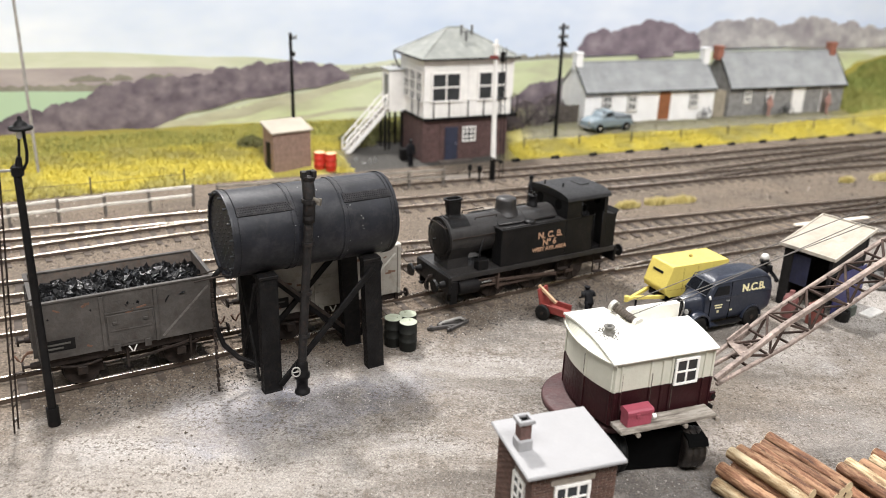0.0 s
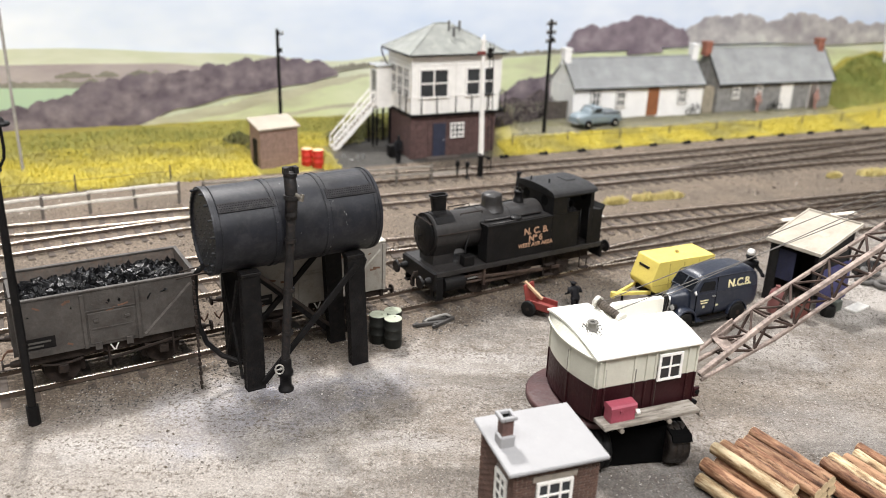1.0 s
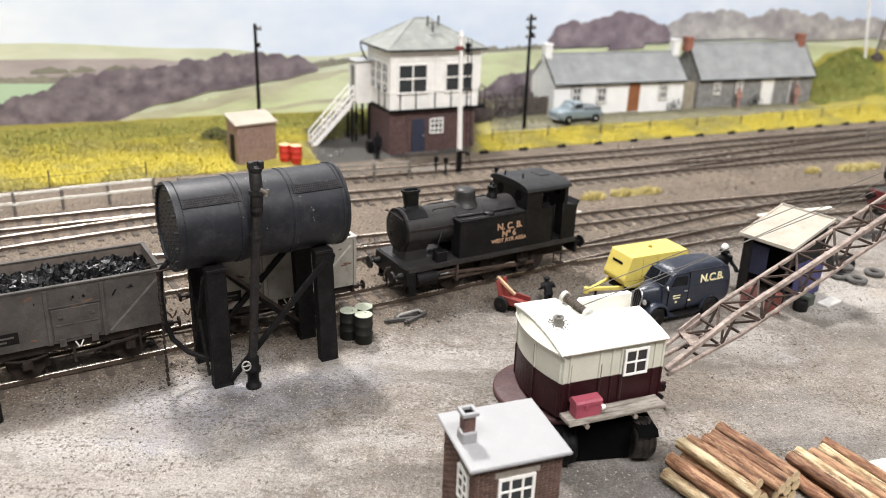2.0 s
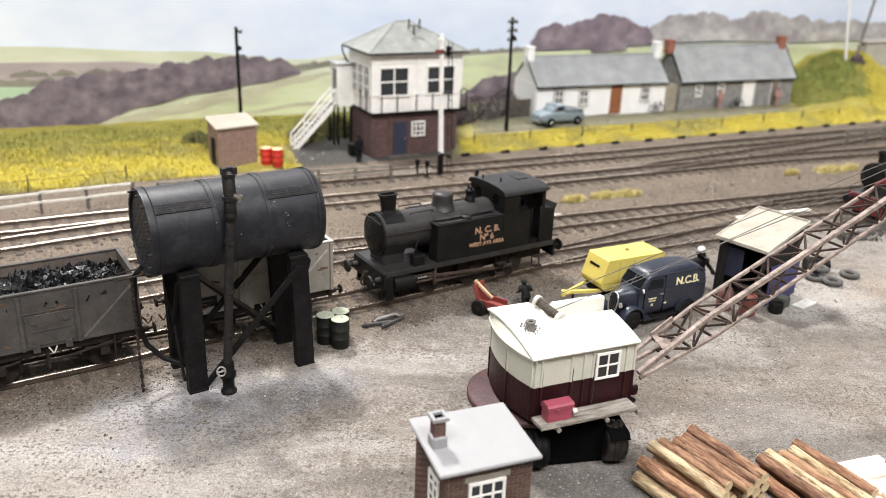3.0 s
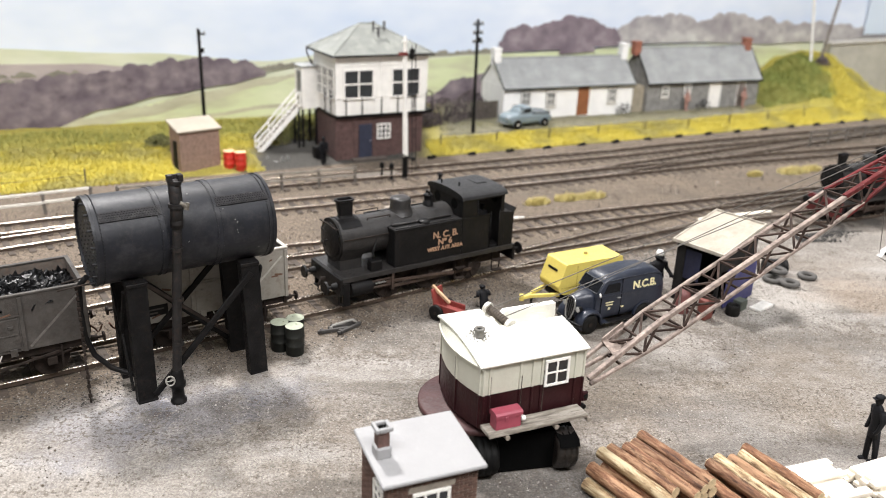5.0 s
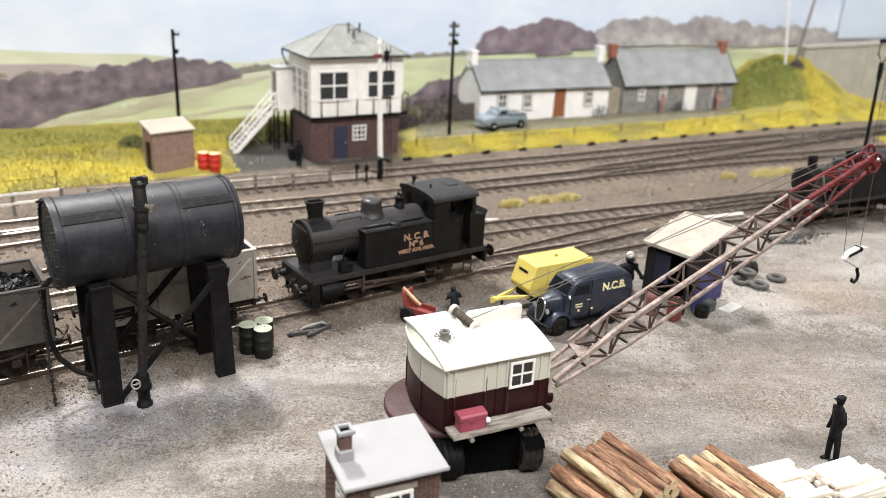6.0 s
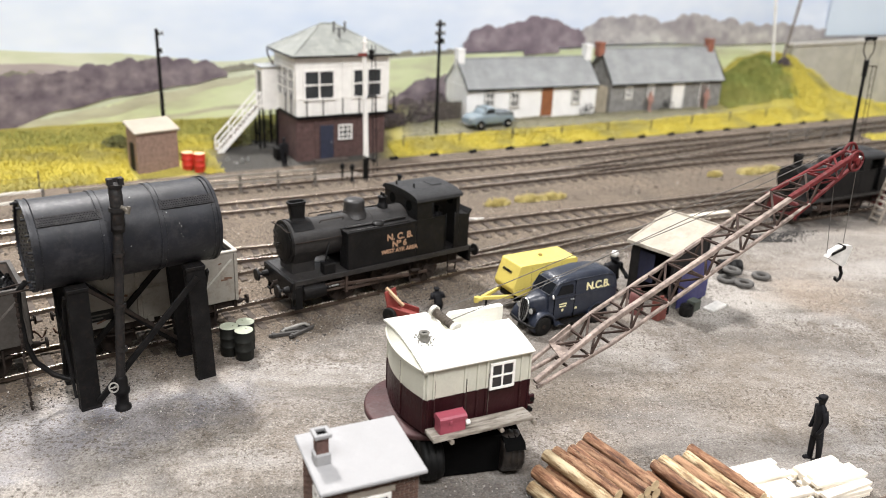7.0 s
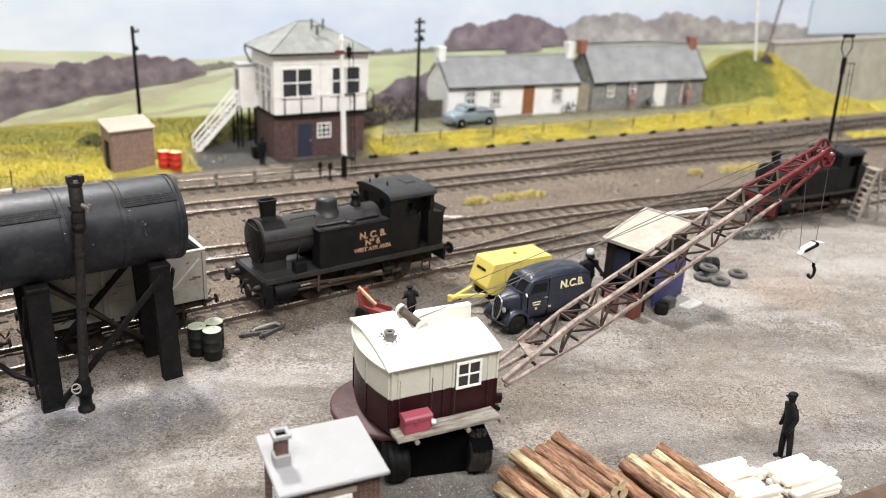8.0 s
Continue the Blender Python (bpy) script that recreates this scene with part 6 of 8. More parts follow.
log_pile(137, 240, -62, [(6, 0, 2.5, 2.4), (5, 2.8, 6.6, 2.2)], 30, "logs in the second pile", 9, {(6.6, 1), (2.5, 3), (2.5, 5), (6.6, 3)})


def sawn_timber():
    """Two loose stacks of short boards, all lying along one heading."""
    rnd = random.Random(4)
    dx, dy = math.cos(radians(19)), math.sin(radians(19))
    for cx, cy, wide, layers, long in ((176.5, 235.5, 6, 4, 18), (199.5, 238.6, 5, 4, 21)):
        for layer in range(layers):
            for i in range(wide):
                if layer == layers - 1 and rnd.random() < .35:
                    continue
                ln, off = long * rnd.uniform(.82, 1.1), (i - wide / 2 + .5) * 3.5 + rnd.uniform(-.2, .2)
                slip = rnd.uniform(-2.2, 1.4) if cx < 190 else rnd.uniform(-.7, .7)
                solid("timber_board", Shape().box(0, 0, .75, ln, 3.2, 1.35, .12), SAWN, place(cx + dx * slip - dy * off, cy + dy * slip + dx * off, .15 + 1.46 * layer + rnd.uniform(0, .05), 19 + rnd.uniform(-3, 3)), "fresh pale sawn board in a loose stack", "timber", "sawn boards beside the logs")


sawn_timber()


# ---- motor van, compressor trailer and shed ----
def road_wheel(parent, x, y, z, r, w, side, hub=RUNNING):
    t = part("wheel", Shape().lathe([(r * .6, -w / 2), (r * .93, -w / 2), (r, -w * .3), (r, w * .3), (r * .93, w / 2), (r * .6, w / 2)], 24, Matrix.Translation((x, y, z)) @ Matrix.Rotation(radians(90), 4, "X")), RUBBER, parent)
    part("hub", Shape().cyl((x, y - w * .3, z), (x, y + side * w * .42, z), r * .6, r * .5, n=18).cyl((x, y, z), (x, y + side * w * .62, z), r * .22, n=10), hub, t)


def van():
    v = thing("delivery_van", place(122.6, 348.8, 0, 26), "dark navy delivery van with cream lettering, parked on gravel", "van")
    C = 7.6
    body = ring_loft([(3.0, C, 6.9, 4.6, 17.6, 6), (3.5, C, 7.0, 4.4, 18.5, 9), (5.4, C, 7.3, 4.4, 21.0, 9), (7.3, C, 7.4, 4.4, 23.5, 8), (8.2, C, 7.45, 4.4, 24.7, 6), (9.8, C, 7.5, 4.4, 25.6, 5), (13, C, 7.6, 4.4, 26.4, 4.6), (24, C, 7.6, 4.4, 27.4, 4.6),
                      (34, C, 7.6, 4.4, 26.6, 4.6), (39, C, 7.5, 4.6, 25.0, 4.6), (42, C, 7.2, 5.2, 22.8, 4.4), (43.3, C, 6.6, 6.0, 20.0, 4), (43.7, C, 5.6, 7.2, 16.8, 3)], 44)
    part("body", body, NAVY, v)
    part("bonnet", ring_loft([(-4.9, C, 2.7, 6.6, 15.7, 3), (-4.2, C, 3.2, 6.2, 16.4, 3), (-1.5, C, 4.3, 5.8, 17.5, 3), (1.4, C, 5.6, 5.6, 18.3, 3.2), (3.9, C, 6.7, 5.4, 18.8, 3.6)], 32), NAVY, v)
    lean = Matrix.Translation((-6.3, C, 5.0)) @ Matrix.Rotation(radians(9), 4, "Y")
    shield = [(0, 0), (1.8, 1.6), (2.7, 5.0), (2.8, 8.6), (2.0, 10.6), (0, 11.4), (-2.0, 10.6), (-2.8, 8.6), (-2.7, 5.0), (-1.8, 1.6)]
    part("grille", Shape().ext(shield, "x", -.2, 1.4, m=lean), BLACK, v)
    part("grille_surround", Shape().tube([(-.3, y * 1.04, z * 1.02 - .1) for y, z in shield + shield[:1]], .4, 6, m=lean), STEEL, v, "chromed grille surround")
    for y in (-1.3, 0, 1.3):
        part("grille_bar", Shape().beam((-.35, y, 1.2), (-.35, y, 10.4), .25, .3, .05, lean), surface("dull grille slat", (.1, .1, .1), .5, .5), v)
    for y in (C - 4.6, C + 4.6):
        hl = part("headlight", Shape().lathe([(.4, 2.6), (1.1, 2.0), (1.5, .4), (1.5, 0)], 16, Matrix.Translation((-4.9, y, 11.6)) @ Matrix.Rotation(radians(90), 4, "Y")), BLACK, v)
        part("lens", Shape().cyl((-4.9, y, 11.6), (-5.2, y, 11.6), 1.3, n=14), surface("headlight glass", (.4, .4, .38), .15), hl)
    for y, s in ((.4, -1), (2 * C - .4, 1)):
        road_wheel(v, 0, y, 4.6, 4.6, 2.6, s)
        road_wheel(v, 31.4, y + s * -.2, 4.6, 4.6, 2.6, s)
        # swept wing: an arched shell closed on its outer side, running down to the sill
        ang = [radians(a) for a in range(200, -21, -14)]
        outer = [(6.1 * math.cos(a) + .3, 4.9 + 6.2 * math.sin(a)) for a in ang] + [(8.4, 4.4), (11, 3.9)]
        guard, n = Shape(), len(outer)
        for yy, k, dz in ((s * 1.7, .86, -.2), (s * 1.9, .95, 0), (s * 1.3, 1.02, .1), (-s * 1.2, 1.03, .3), (-s * 3.6, .98, .2)):
            guard.v += [(x * k, y + yy, 4.6 + (z - 4.6) * k + dz) for x, z in outer]
        guard.f = [(q * n + a, q * n + a + 1, (q + 1) * n + a + 1, (q + 1) * n + a) for q in range(4) for a in range(n - 1)]
        guard.s = [True] * len(guard.f)
        g = part("front_wing", guard, NAVY, v)
        thick = g.modifiers.new("sheet", "SOLIDIFY")
        thick.thickness = .0004
        arc = [(31.4 + 5.9 * math.cos(radians(a)), 4.7 + 5.9 * math.sin(radians(a))) for a in range(0, 181, 12)]
        part("rear_arch", Shape().ext(arc + [(31.4 + (x - 31.4) * .9, 4.7 + (z - 4.7) * .9) for x, z in reversed(arc)], "y", y + s * .95, y - s * .4), NAVY, v)
        # flat dark disc that paints the shade inside the rear wheel arch
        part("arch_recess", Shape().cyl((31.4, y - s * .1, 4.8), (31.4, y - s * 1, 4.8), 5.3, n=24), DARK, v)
        part("running_board", Shape().span(8, y + s * 1.5, 3.5, 25.6, y - s * 1.4, 4.3, .2), BLACK, v)
    part("bumper", Shape().tube([(-5.2, -1.6, 5.4), (-6.6, .2, 5.4), (-7.6, C, 5.4), (-6.8, 2 * C - .2, 5.4), (-5.4, 2 * C + 1.6, 5.4)], .6, 8), BLACK, v)
    for y0, y1 in ((1.1, C - .25), (C + .25, 2 * C - 1.1)):
        part("windscreen", Shape().add([(3.35, y0, 18.9), (3.35, y1, 18.9), (6.75, y1, 23.3), (6.75, y0, 23.3), (4.6, y0, 18.2), (4.6, y1, 18.2), (8.0, y1, 22.6), (8.0, y0, 22.6)], [(0, 1, 2, 3), (4, 5, 6, 7), (0, 1, 5, 4), (2, 3, 7, 6), (0, 3, 7, 4), (1, 2, 6, 5)]), VANGLASS, v)
    rim = [(3.3, .9, 18.7), (6.85, 1.0, 23.5), (6.85, 2 * C - 1.0, 23.5), (3.3, 2 * C - .9, 18.7), (3.3, .9, 18.7)]
    part("windscreen_frame", Shape().tube(rim, .24, 6).tube([(3.25, C, 18.8), (6.8, C, 23.5)], .22, 6), surface("worn navy edge", (.045, .05, .06), .5), v)
    for s, y in ((-1, 0.0), (1, 2 * C)):
        part("side_window", Shape().ext([(6.9, 18.3), (8.6, 21.8), (9.3, 22.5), (15.2, 22.5), (15.8, 22.0), (15.9, 18.1)], "y", y + s * .1, y - s * 1.0), VANGLASS, v)
        part("door_seam", Shape().span(5.6, y + s * .12, 6, 5.8, y - s * .6, 18.2, 0).span(17.0, y + s * .12, 6, 17.2, y - s * .6, 23.8, 0), DARK, v)
        part("waist_bead", Shape().span(5, y + s * .25, 16.6, 41, y - s * .5, 17.1, .05), NAVY, v)
        part("door_handle", Shape().span(14.6, y + s * .7, 15.0, 16.4, y - s * .2, 15.5, .1), STEEL, v)
        part("roof_gutter", Shape().tube([(7.6, y + s * -.3, 23.3), (8.8, y - s * .15, 24.0), (20, y - s * .1, 24.4), (36, y - s * .15, 24.2), (41, y - s * .5, 22.8)], .22, 6), NAVY, v)
    part("mirror", Shape().cyl((3.4, -1.1, 18.6), (3.9, -1.3, 18.7), .9, n=12).beam((3.7, -1, 18.6), (4.6, .6, 18.0), .3, .3), WHITEPAINT, v)
    lettering("N.C.B.", 5.2, LETTERPALE, v, at(30.4, -.14, 18.1) @ FACE, "lettering", "cream initials on the van side")
    small = Shape()
    for k, w in enumerate((4.4, 3.8)):
        small.span(10.6 - w / 2, -.1, 13.8 - 1.2 * k, 10.6 + w / 2, .2, 13.3 - 1.2 * k, .02)
    small.span(10.0, -.1, 11.0, 11.2, .2, 9.9, .02).span(17.6, -.12, 10.6, 19.0, .2, 9.8, .02)
    part("small_lettering_bars", small, LETTERPALE, v)


van()


def compressor():
    t = thing("compressor_trailer", place(115, 371.5, 0, 25), "yellow compressor trailer with sloping front, on gravel", "trailer")
    body = Shape().ext([(0, 8.6), (32, 8.6), (34.2, 14), (33.4, 24), (.4, 24), (-3.4, 12.6), (-2.6, 10.2)], "y", 0, 16)
    b = part("body", body, YELLOW, t)
    bev = b.modifiers.new("rounded", "BEVEL")
    bev.width, bev.segments, bev.limit_method = .0007, 3, "ANGLE"
    seam = surface("grimy seam", (.3, .21, .05), .7)
    for x in (6.6, 15, 24):
        part("door_seam", Shape().span(x, -.06, 10.6, x + .22, .1, 22.6, 0), seam, t)
    part("door_seam", Shape().span(-2, -.07, 12.2, 33, .1, 12.4, 0), seam, t)
    part("handle", Shape().span(8.4, -.4, 12.9, 13.4, .1, 13.9, .1), BLACK, t)
    s = Matrix.Translation((-.95, 9, 20)) @ Matrix.Rotation(radians(18.4), 4, "Y")
    part("vent_slot", Shape().box(0, 0, -.6, .5, 7.4, 1.2, .1, s), BLACK, t)
    part("filler", Shape().lathe([(1.0, 24.0), (1.0, 24.8), (.5, 25.1)], 12, Matrix.Translation((17.5, 9, 0))), seam, t)
    part("under_frame", Shape().span(-1, 1.5, 5.6, 31, 14.5, 8.7, .3), BLACK, t)
    for y, sd in ((1.2, -1), (14.8, 1)):
        road_wheel(t, 18, y, 4.4, 4.4, 2.4, sd)
    bar = Shape().beam((0, 2.6, 8.0), (-15, 9.2, 7.0), 1.3, 1.6).beam((0, 15, 8.0), (-15, 9.4, 7.0), 1.3, 1.6)
    bar.box(-16.4, 9.3, 6.8, 3.6, 2.6, 1.6, .3).cyl((-17.6, 9.3, 5.4), (-17.6, 9.3, 8.2), 1.2, n=12)
    part("tow_bar", bar, YELLOW, t)
    part("prop_stand", Shape().cyl((-12, 9.3, 0), (-12, 9.3, 7), .6, n=8), BLACK, t)


compressor()


def shed():
    s = thing("yard_shed", place(188.6, 372.4, 0, 38), "open-fronted dark and blue yard shed with cream sloping roof", "shed")
    L, D = 30, 23
    dark, blue = surface("tarred boards", (.014, .013, .013), .8, 0, .4, 200, gloss=.2), surface("faded blue sheet", (.035, .034, .12), .6, 0, .25, 150, (.09, .09, .15), .4)
    z_at = lambda x: 30.2 + .24 * (x + 2)
    for x, y in ((0, 0), (L, 0), (0, D), (L, D)):
        part("corner_post", Shape().box(x, y, z_at(x) / 2, 1.6, 1.6, z_at(x), .15), dark, s)
    part("back_wall", Shape().ext([(0, 0), (L, 0), (L, z_at(L)), (0, z_at(0))], "y", D - .4, D + .4), dark, s)
    part("end_wall", Shape().span(L - .4, 0, 0, L + .4, D, z_at(L), .1), dark, s)
    part("upper_boarding", Shape().ext([(0, 21), (L, 21), (L, z_at(L)), (0, z_at(0))], "y", -.4, .4), dark, s)
    part("blue_side", Shape().span(7, -.9, 1, L + 4, -.3, 21, .1), blue, s)
    part("hanging_sheet", Shape().box(.2, 15, 20, .7, 9, 15, .1), surface("dim blue cloth", (.014, .016, .04), .8, 0, .3), s)
    part("door_edge", Shape().span(-.8, D - 4, 0, .8, D, 30, .1), dark, s)
    a = math.atan(.24)
    roof = Shape().box(0, 0, 0, L + 5, D + 4.4, 1.1, .2, Matrix.Translation((L / 2, D / 2, z_at(L / 2) + .7)) @ Matrix.Rotation(-a, 4, "Y"))
    part("roof", roof, surface("cream felted roof", (.37, .335, .275), .8, 0, .14, 80, (.25, .21, .16), .5), s)
    trim = surface("weathered pale trim", (.42, .38, .32), .8)
    for y in (-2.3, D + 2.3):
        part("roof_trim", Shape().beam((-2.6, y, z_at(-2.6) + 1.0), (L + 2.6, y, z_at(L + 2.6) + 1.0), .7, 1.7), trim, s)
    for x in (-2.6, L + 2.6):
        part("roof_trim", Shape().beam((x, -2.6, z_at(x) + 1.0), (x, D + 2.6, z_at(x) + 1.0), .7, 1.7), trim, s)


shed()


def tyre(m, mat=RUBBER, group="old tyres by the shed", label="worn grey tyre lying flat on the gravel"):
    sh = Shape()
    R, r, n, k = 3.8, 1.45, 22, 8
    for i in range(n):
        a = math.tau * i / n
        for j in range(k):
            b = math.tau * j / k
            rr = R + r * math.cos(b)
            sh.v.append((rr * math.cos(a), rr * math.sin(a), r + r * .9 * math.sin(b)))
    sh.f = [(i * k + j, ((i + 1) % n) * k + j, ((i + 1) % n) * k + (j + 1) % k, i * k + (j + 1) % k) for i in range(n) for j in range(k)]
    sh.s = [True] * len(sh.f)
    return solid("tyre", sh, mat, m, label, "tyre", group)


GREYRUBBER = surface("dust-grey rubber", (.085, .08, .075), .85, 0, .3, 200)
for x, y, z, a in ((236, 414, 0, 0), (243, 408, .2, 0), (257.5, 419, 0, 0), (240, 418, 3.4, 6)):
    tyre(place(x, y, z, random.uniform(0, 90), a), GREYRUBBER)
drum(place(236, 426, 3.6, 0, 0, 90), "rusty dark drum lying on its side behind the shed", BLACK, RUST, 4.2, 12, "scrap by the shed")
solid("water_butt", Shape().lathe([(3.2, 0), (3.5, 1.4), (3.3, 4.6), (3.0, 5.2), (2.5, 5.2), (2.3, 4)], 18), RUBBER, place(198, 371.5, 0), "dark tub standing against the blue shed side", "tub")
solid("crate", Shape().box(0, 0, 2.6, 5.6, 4.8, 5.2, .3), surface("grey-green crate paint", (.07, .08, .065), .75, 0, .3), place(204, 378, 0, 38), "grey-green crate on the pale gravel", "crate")
solid("oil_can", Shape().box(0, 0, 5.2, 6.4, 5.0, 10.4, .5).cyl((1.4, 0, 10.2), (1.4, 0, 11.6), .9, n=10), surface("faded red tin", (.16, .045, .034), .6, 0, .2), place(182.5, 367, 0, 35), "faded red tin in front of the shed", "can")
solid("gas_bottle", Shape().lathe([(3.4, 0), (3.6, .6), (3.6, 9), (2.8, 11), (1.2, 12), (1.2, 13.4)], 18), surface("pinkish red bottle paint", (.16, .06, .055), .6, 0, .15), place(173.5, 374, 0), "pinkish red bottle standing behind the van", "bottle")
solid("cement_slab", Shape().box(0, 0, .8, 13, 6, 1.4, .3), WHITEPAINT, place(215.8, 379.6, 0, 38), "pale slab on the ground by the shed", "slab")


# ---- small painted figures, each one plain mesh ----
def figure(m, label, h=23.0, stoop=0.0, arms=0.3, mat=None, slim=1.0):
    """A plain figure of one mesh: boots, trousers, flared jacket, arms and a capped head; it faces -y."""
    k = h / 23.0
    sh = Shape()
    lean = lambda z: stoop * max(0, z - 11) * .55

    def limb(sections, n=12):
        c = len(sh.v)
        for x, y, z, rx, ry in sections:
            sh.v += [(x + rx * math.cos(math.tau * i / n), y + ry * math.sin(math.tau * i / n), z) for i in range(n)]
        r = len(sections)
        sh.f += [(c + j * n + i, c + j * n + (i + 1) % n, c + (j + 1) * n + (i + 1) % n, c + (j + 1) * n + i) for j in range(r - 1) for i in range(n)]
        sh.s += [True] * ((r - 1) * n)
        sh.f += [tuple(c + i for i in range(n))[::-1], tuple(c + (r - 1) * n + i for i in range(n))]
        sh.s += [False, False]

    for s in (-1, 1):
        step = s * .9
        limb([(s * 1.35, step, 0, 1.0, 1.1), (s * 1.35, step, 1.2, .95, 1.0), (s * 1.3, step * .8, 5.5, 1.05, 1.15), (s * 1.1, lean(11), 11.6, 1.35, 1.5)])
        sh.box(s * 1.4, step - 1.0, .55, 1.7, 3.3, 1.1, .4)
        bend = lean(14) - 1.2 - arms * 3
        limb([(s * 2.6, lean(18.6), 18.7, .9, 1.1), (s * 3.2, lean(15.5) + .5, 15.2, .95, 1.0), (s * 3.0, bend + .6, 12.4, .75, .8), (s * 2.7, bend - .3, 11.0, .7, .75)], 10)
    limb([(0, lean(9.2), 9.0, 2.5, 2.1), (0, lean(11), 11.4, 2.3, 1.8), (0, lean(14), 14.2, 2.15, 1.6), (0, lean(17.5), 17.6, 2.8, 1.75), (0, lean(19), 19.2, 2.3, 1.4), (0, lean(19.8), 19.8, 1.0, 1.0), (0, lean(20.2), 20.4, .85, .9)], 14)
    y0 = lean(21.6)
    limb([(0, y0 - .1, 19.9, .7, .8), (0, y0 - .15, 20.6, 1.15, 1.3), (0, y0 - .1, 21.6, 1.3, 1.5), (0, y0, 22.2, 1.3, 1.5), (0, y0 - .1, 22.25, 1.55, 1.8), (0, y0, 22.9, 1.5, 1.7), (0, y0 + .1, 23.3, .9, 1.0)])
    sh.box(0, y0 - 1.8, 22.2, 1.9, 1.4, .3, .1)
    sh.v = [(x * k * slim, y * k * slim, z * k) for x, y, z in sh.v]
    return solid("figurine", sh, mat or FIGUREBLACK, m, label, "figurine", "model figures")


figure(place(202, 253.4, 0, -88, 4), "black-painted model figure standing on the open yard", 26, 0, .05, None, .84)
figure(place(77, 370, 0, 200), "dark model figure crouching by the red barrow", 12.5, -.5, .8, None, 1.75)
figure(place(168.5, 400.5, 0, 20), "bulky dark model figure standing beside the shed", 18.5, 0, .9, None, 1.9)
# the figure's white cap, added as a separate mesh on its head
solid("white_bundle", Shape().lathe([(.6, 0), (2.2, .8), (2.4, 2.4), (1.6, 3.8), (.4, 4.2)], 12), WHITE, place(168.5, 400.3, 18.4) @ Matrix.Scale(.85, 4), "white cap on the model figure beside the shed", "bundle")
figure(place(62.5, 531, 0, 80), "dark model figure standing between the tracks", 22)
figure(place(-20.5, 625.5, 0, 20), "dark model figure by the signal box", 21)

figure(on_siding(TRAIN - 8) @ at(0, -8, 20), "dark model figure standing in the engine cab", 21)


def barrow():
    b = thing("hand_barrow", place(60, 362, 0, -38), "red two-wheeled barrow tipped on the gravel", "barrow")
    red = surface("dull red barrow paint", (.2, .032, .026), .6, 0, .2, 200, (.15, .07, .05), .4)
    part("tray", Shape().box(0, 0, 4.6, 13, 8, 1.2, .2).box(0, -3.7, 6.0, 13, .7, 3.2, .15).box(0, 3.7, 6.0, 13, .7, 3.2, .15), red, b)
    part("headboard", Shape().box(-6.4, 0, 9.0, .9, 8, 10, .2, Matrix.Translation((-6.4, 0, 9)) @ Matrix.Rotation(radians(-14), 4, "Y") @ Matrix.Translation((6.4, 0, -9))), red, b)
    part("wooden_bar", Shape().beam((-9, -1, 14.6), (1, -1, 8.6), 1.3, 1.3), surface("pale bare bar", (.5, .33, .2), .7), b)
    for y, s in ((-5.2, -1), (5.2, 1)):
        road_wheel(b, -3.5, y, 3.8, 3.8, 1.6, s)
    for y in (-2.6, 2.6):
        part("shaft", Shape().beam((6, y, 4.6), (13, y, 1.2), .8, .8), red, b)


barrow()


def scrap():
    rnd = random.Random(11)
    for x, y, a in ((12, 352, 28), (8, 347, 20), (15, 349, 45)):
        solid("scrap_bar", Shape().beam((-7, 0, 0), (7, 0, 0), 1.3, 1.4).box(-5, 0, .3, 1.5, 2.6, 1.6, .2), surface("dusty scrap iron", (.05, .046, .043), .7, .1, .3), place(x, y, .9, a + rnd.uniform(-4, 4)), "short rusty iron bar lying beside the track", "scrap", "scrap iron by the track")
    solid("bent_pipe", Shape().tube([(-6, 0, 1), (-3, 2, 1.2), (1, 2.6, 1.4), (5, 1.4, 2.6), (7, 1, 1.2)], .7, 8), surface("dull grey pipe", (.24, .23, .21), .7), place(12, 350, .4, 24), "pale bent pipe on the scrap", "pipe")


scrap()
locomotive(place(385.4, 548.1, 0, 23.2) @ Matrix.Scale(.87, 4), "black tank engine standing at the yard end", False, surface("dull red buffer beam", (.1, .012, .012), .6))


def steps():
    s = thing("step_ladder", place(388.6, 518.5, 0, 12) @ Matrix.Scale(.92, 4), "weathered timber step ladder standing on gravel", "ladder")
    for y in (-4.5, 4.5):
        part("stile", Shape().beam((-9.5, y, 0), (-1, y, 38), 1.2, 1.6), PLANKGREY, s)
        part("back_leg", Shape().beam((9, y, 0), (1.4, y, 38), 1.2, 1.4), PLANKGREY, s)
    for i in range(8):
        z = 3.5 + i * 4.3
        part("tread", Shape().box(-9.5 + z * 8.5 / 38, 0, z, 3.4, 9, .8, .15), PLANKGREY, s)
    part("top_board", Shape().box(.2, 0, 38.4, 6.5, 10.5, 1.1, .2), PLANKGREY, s)


steps()


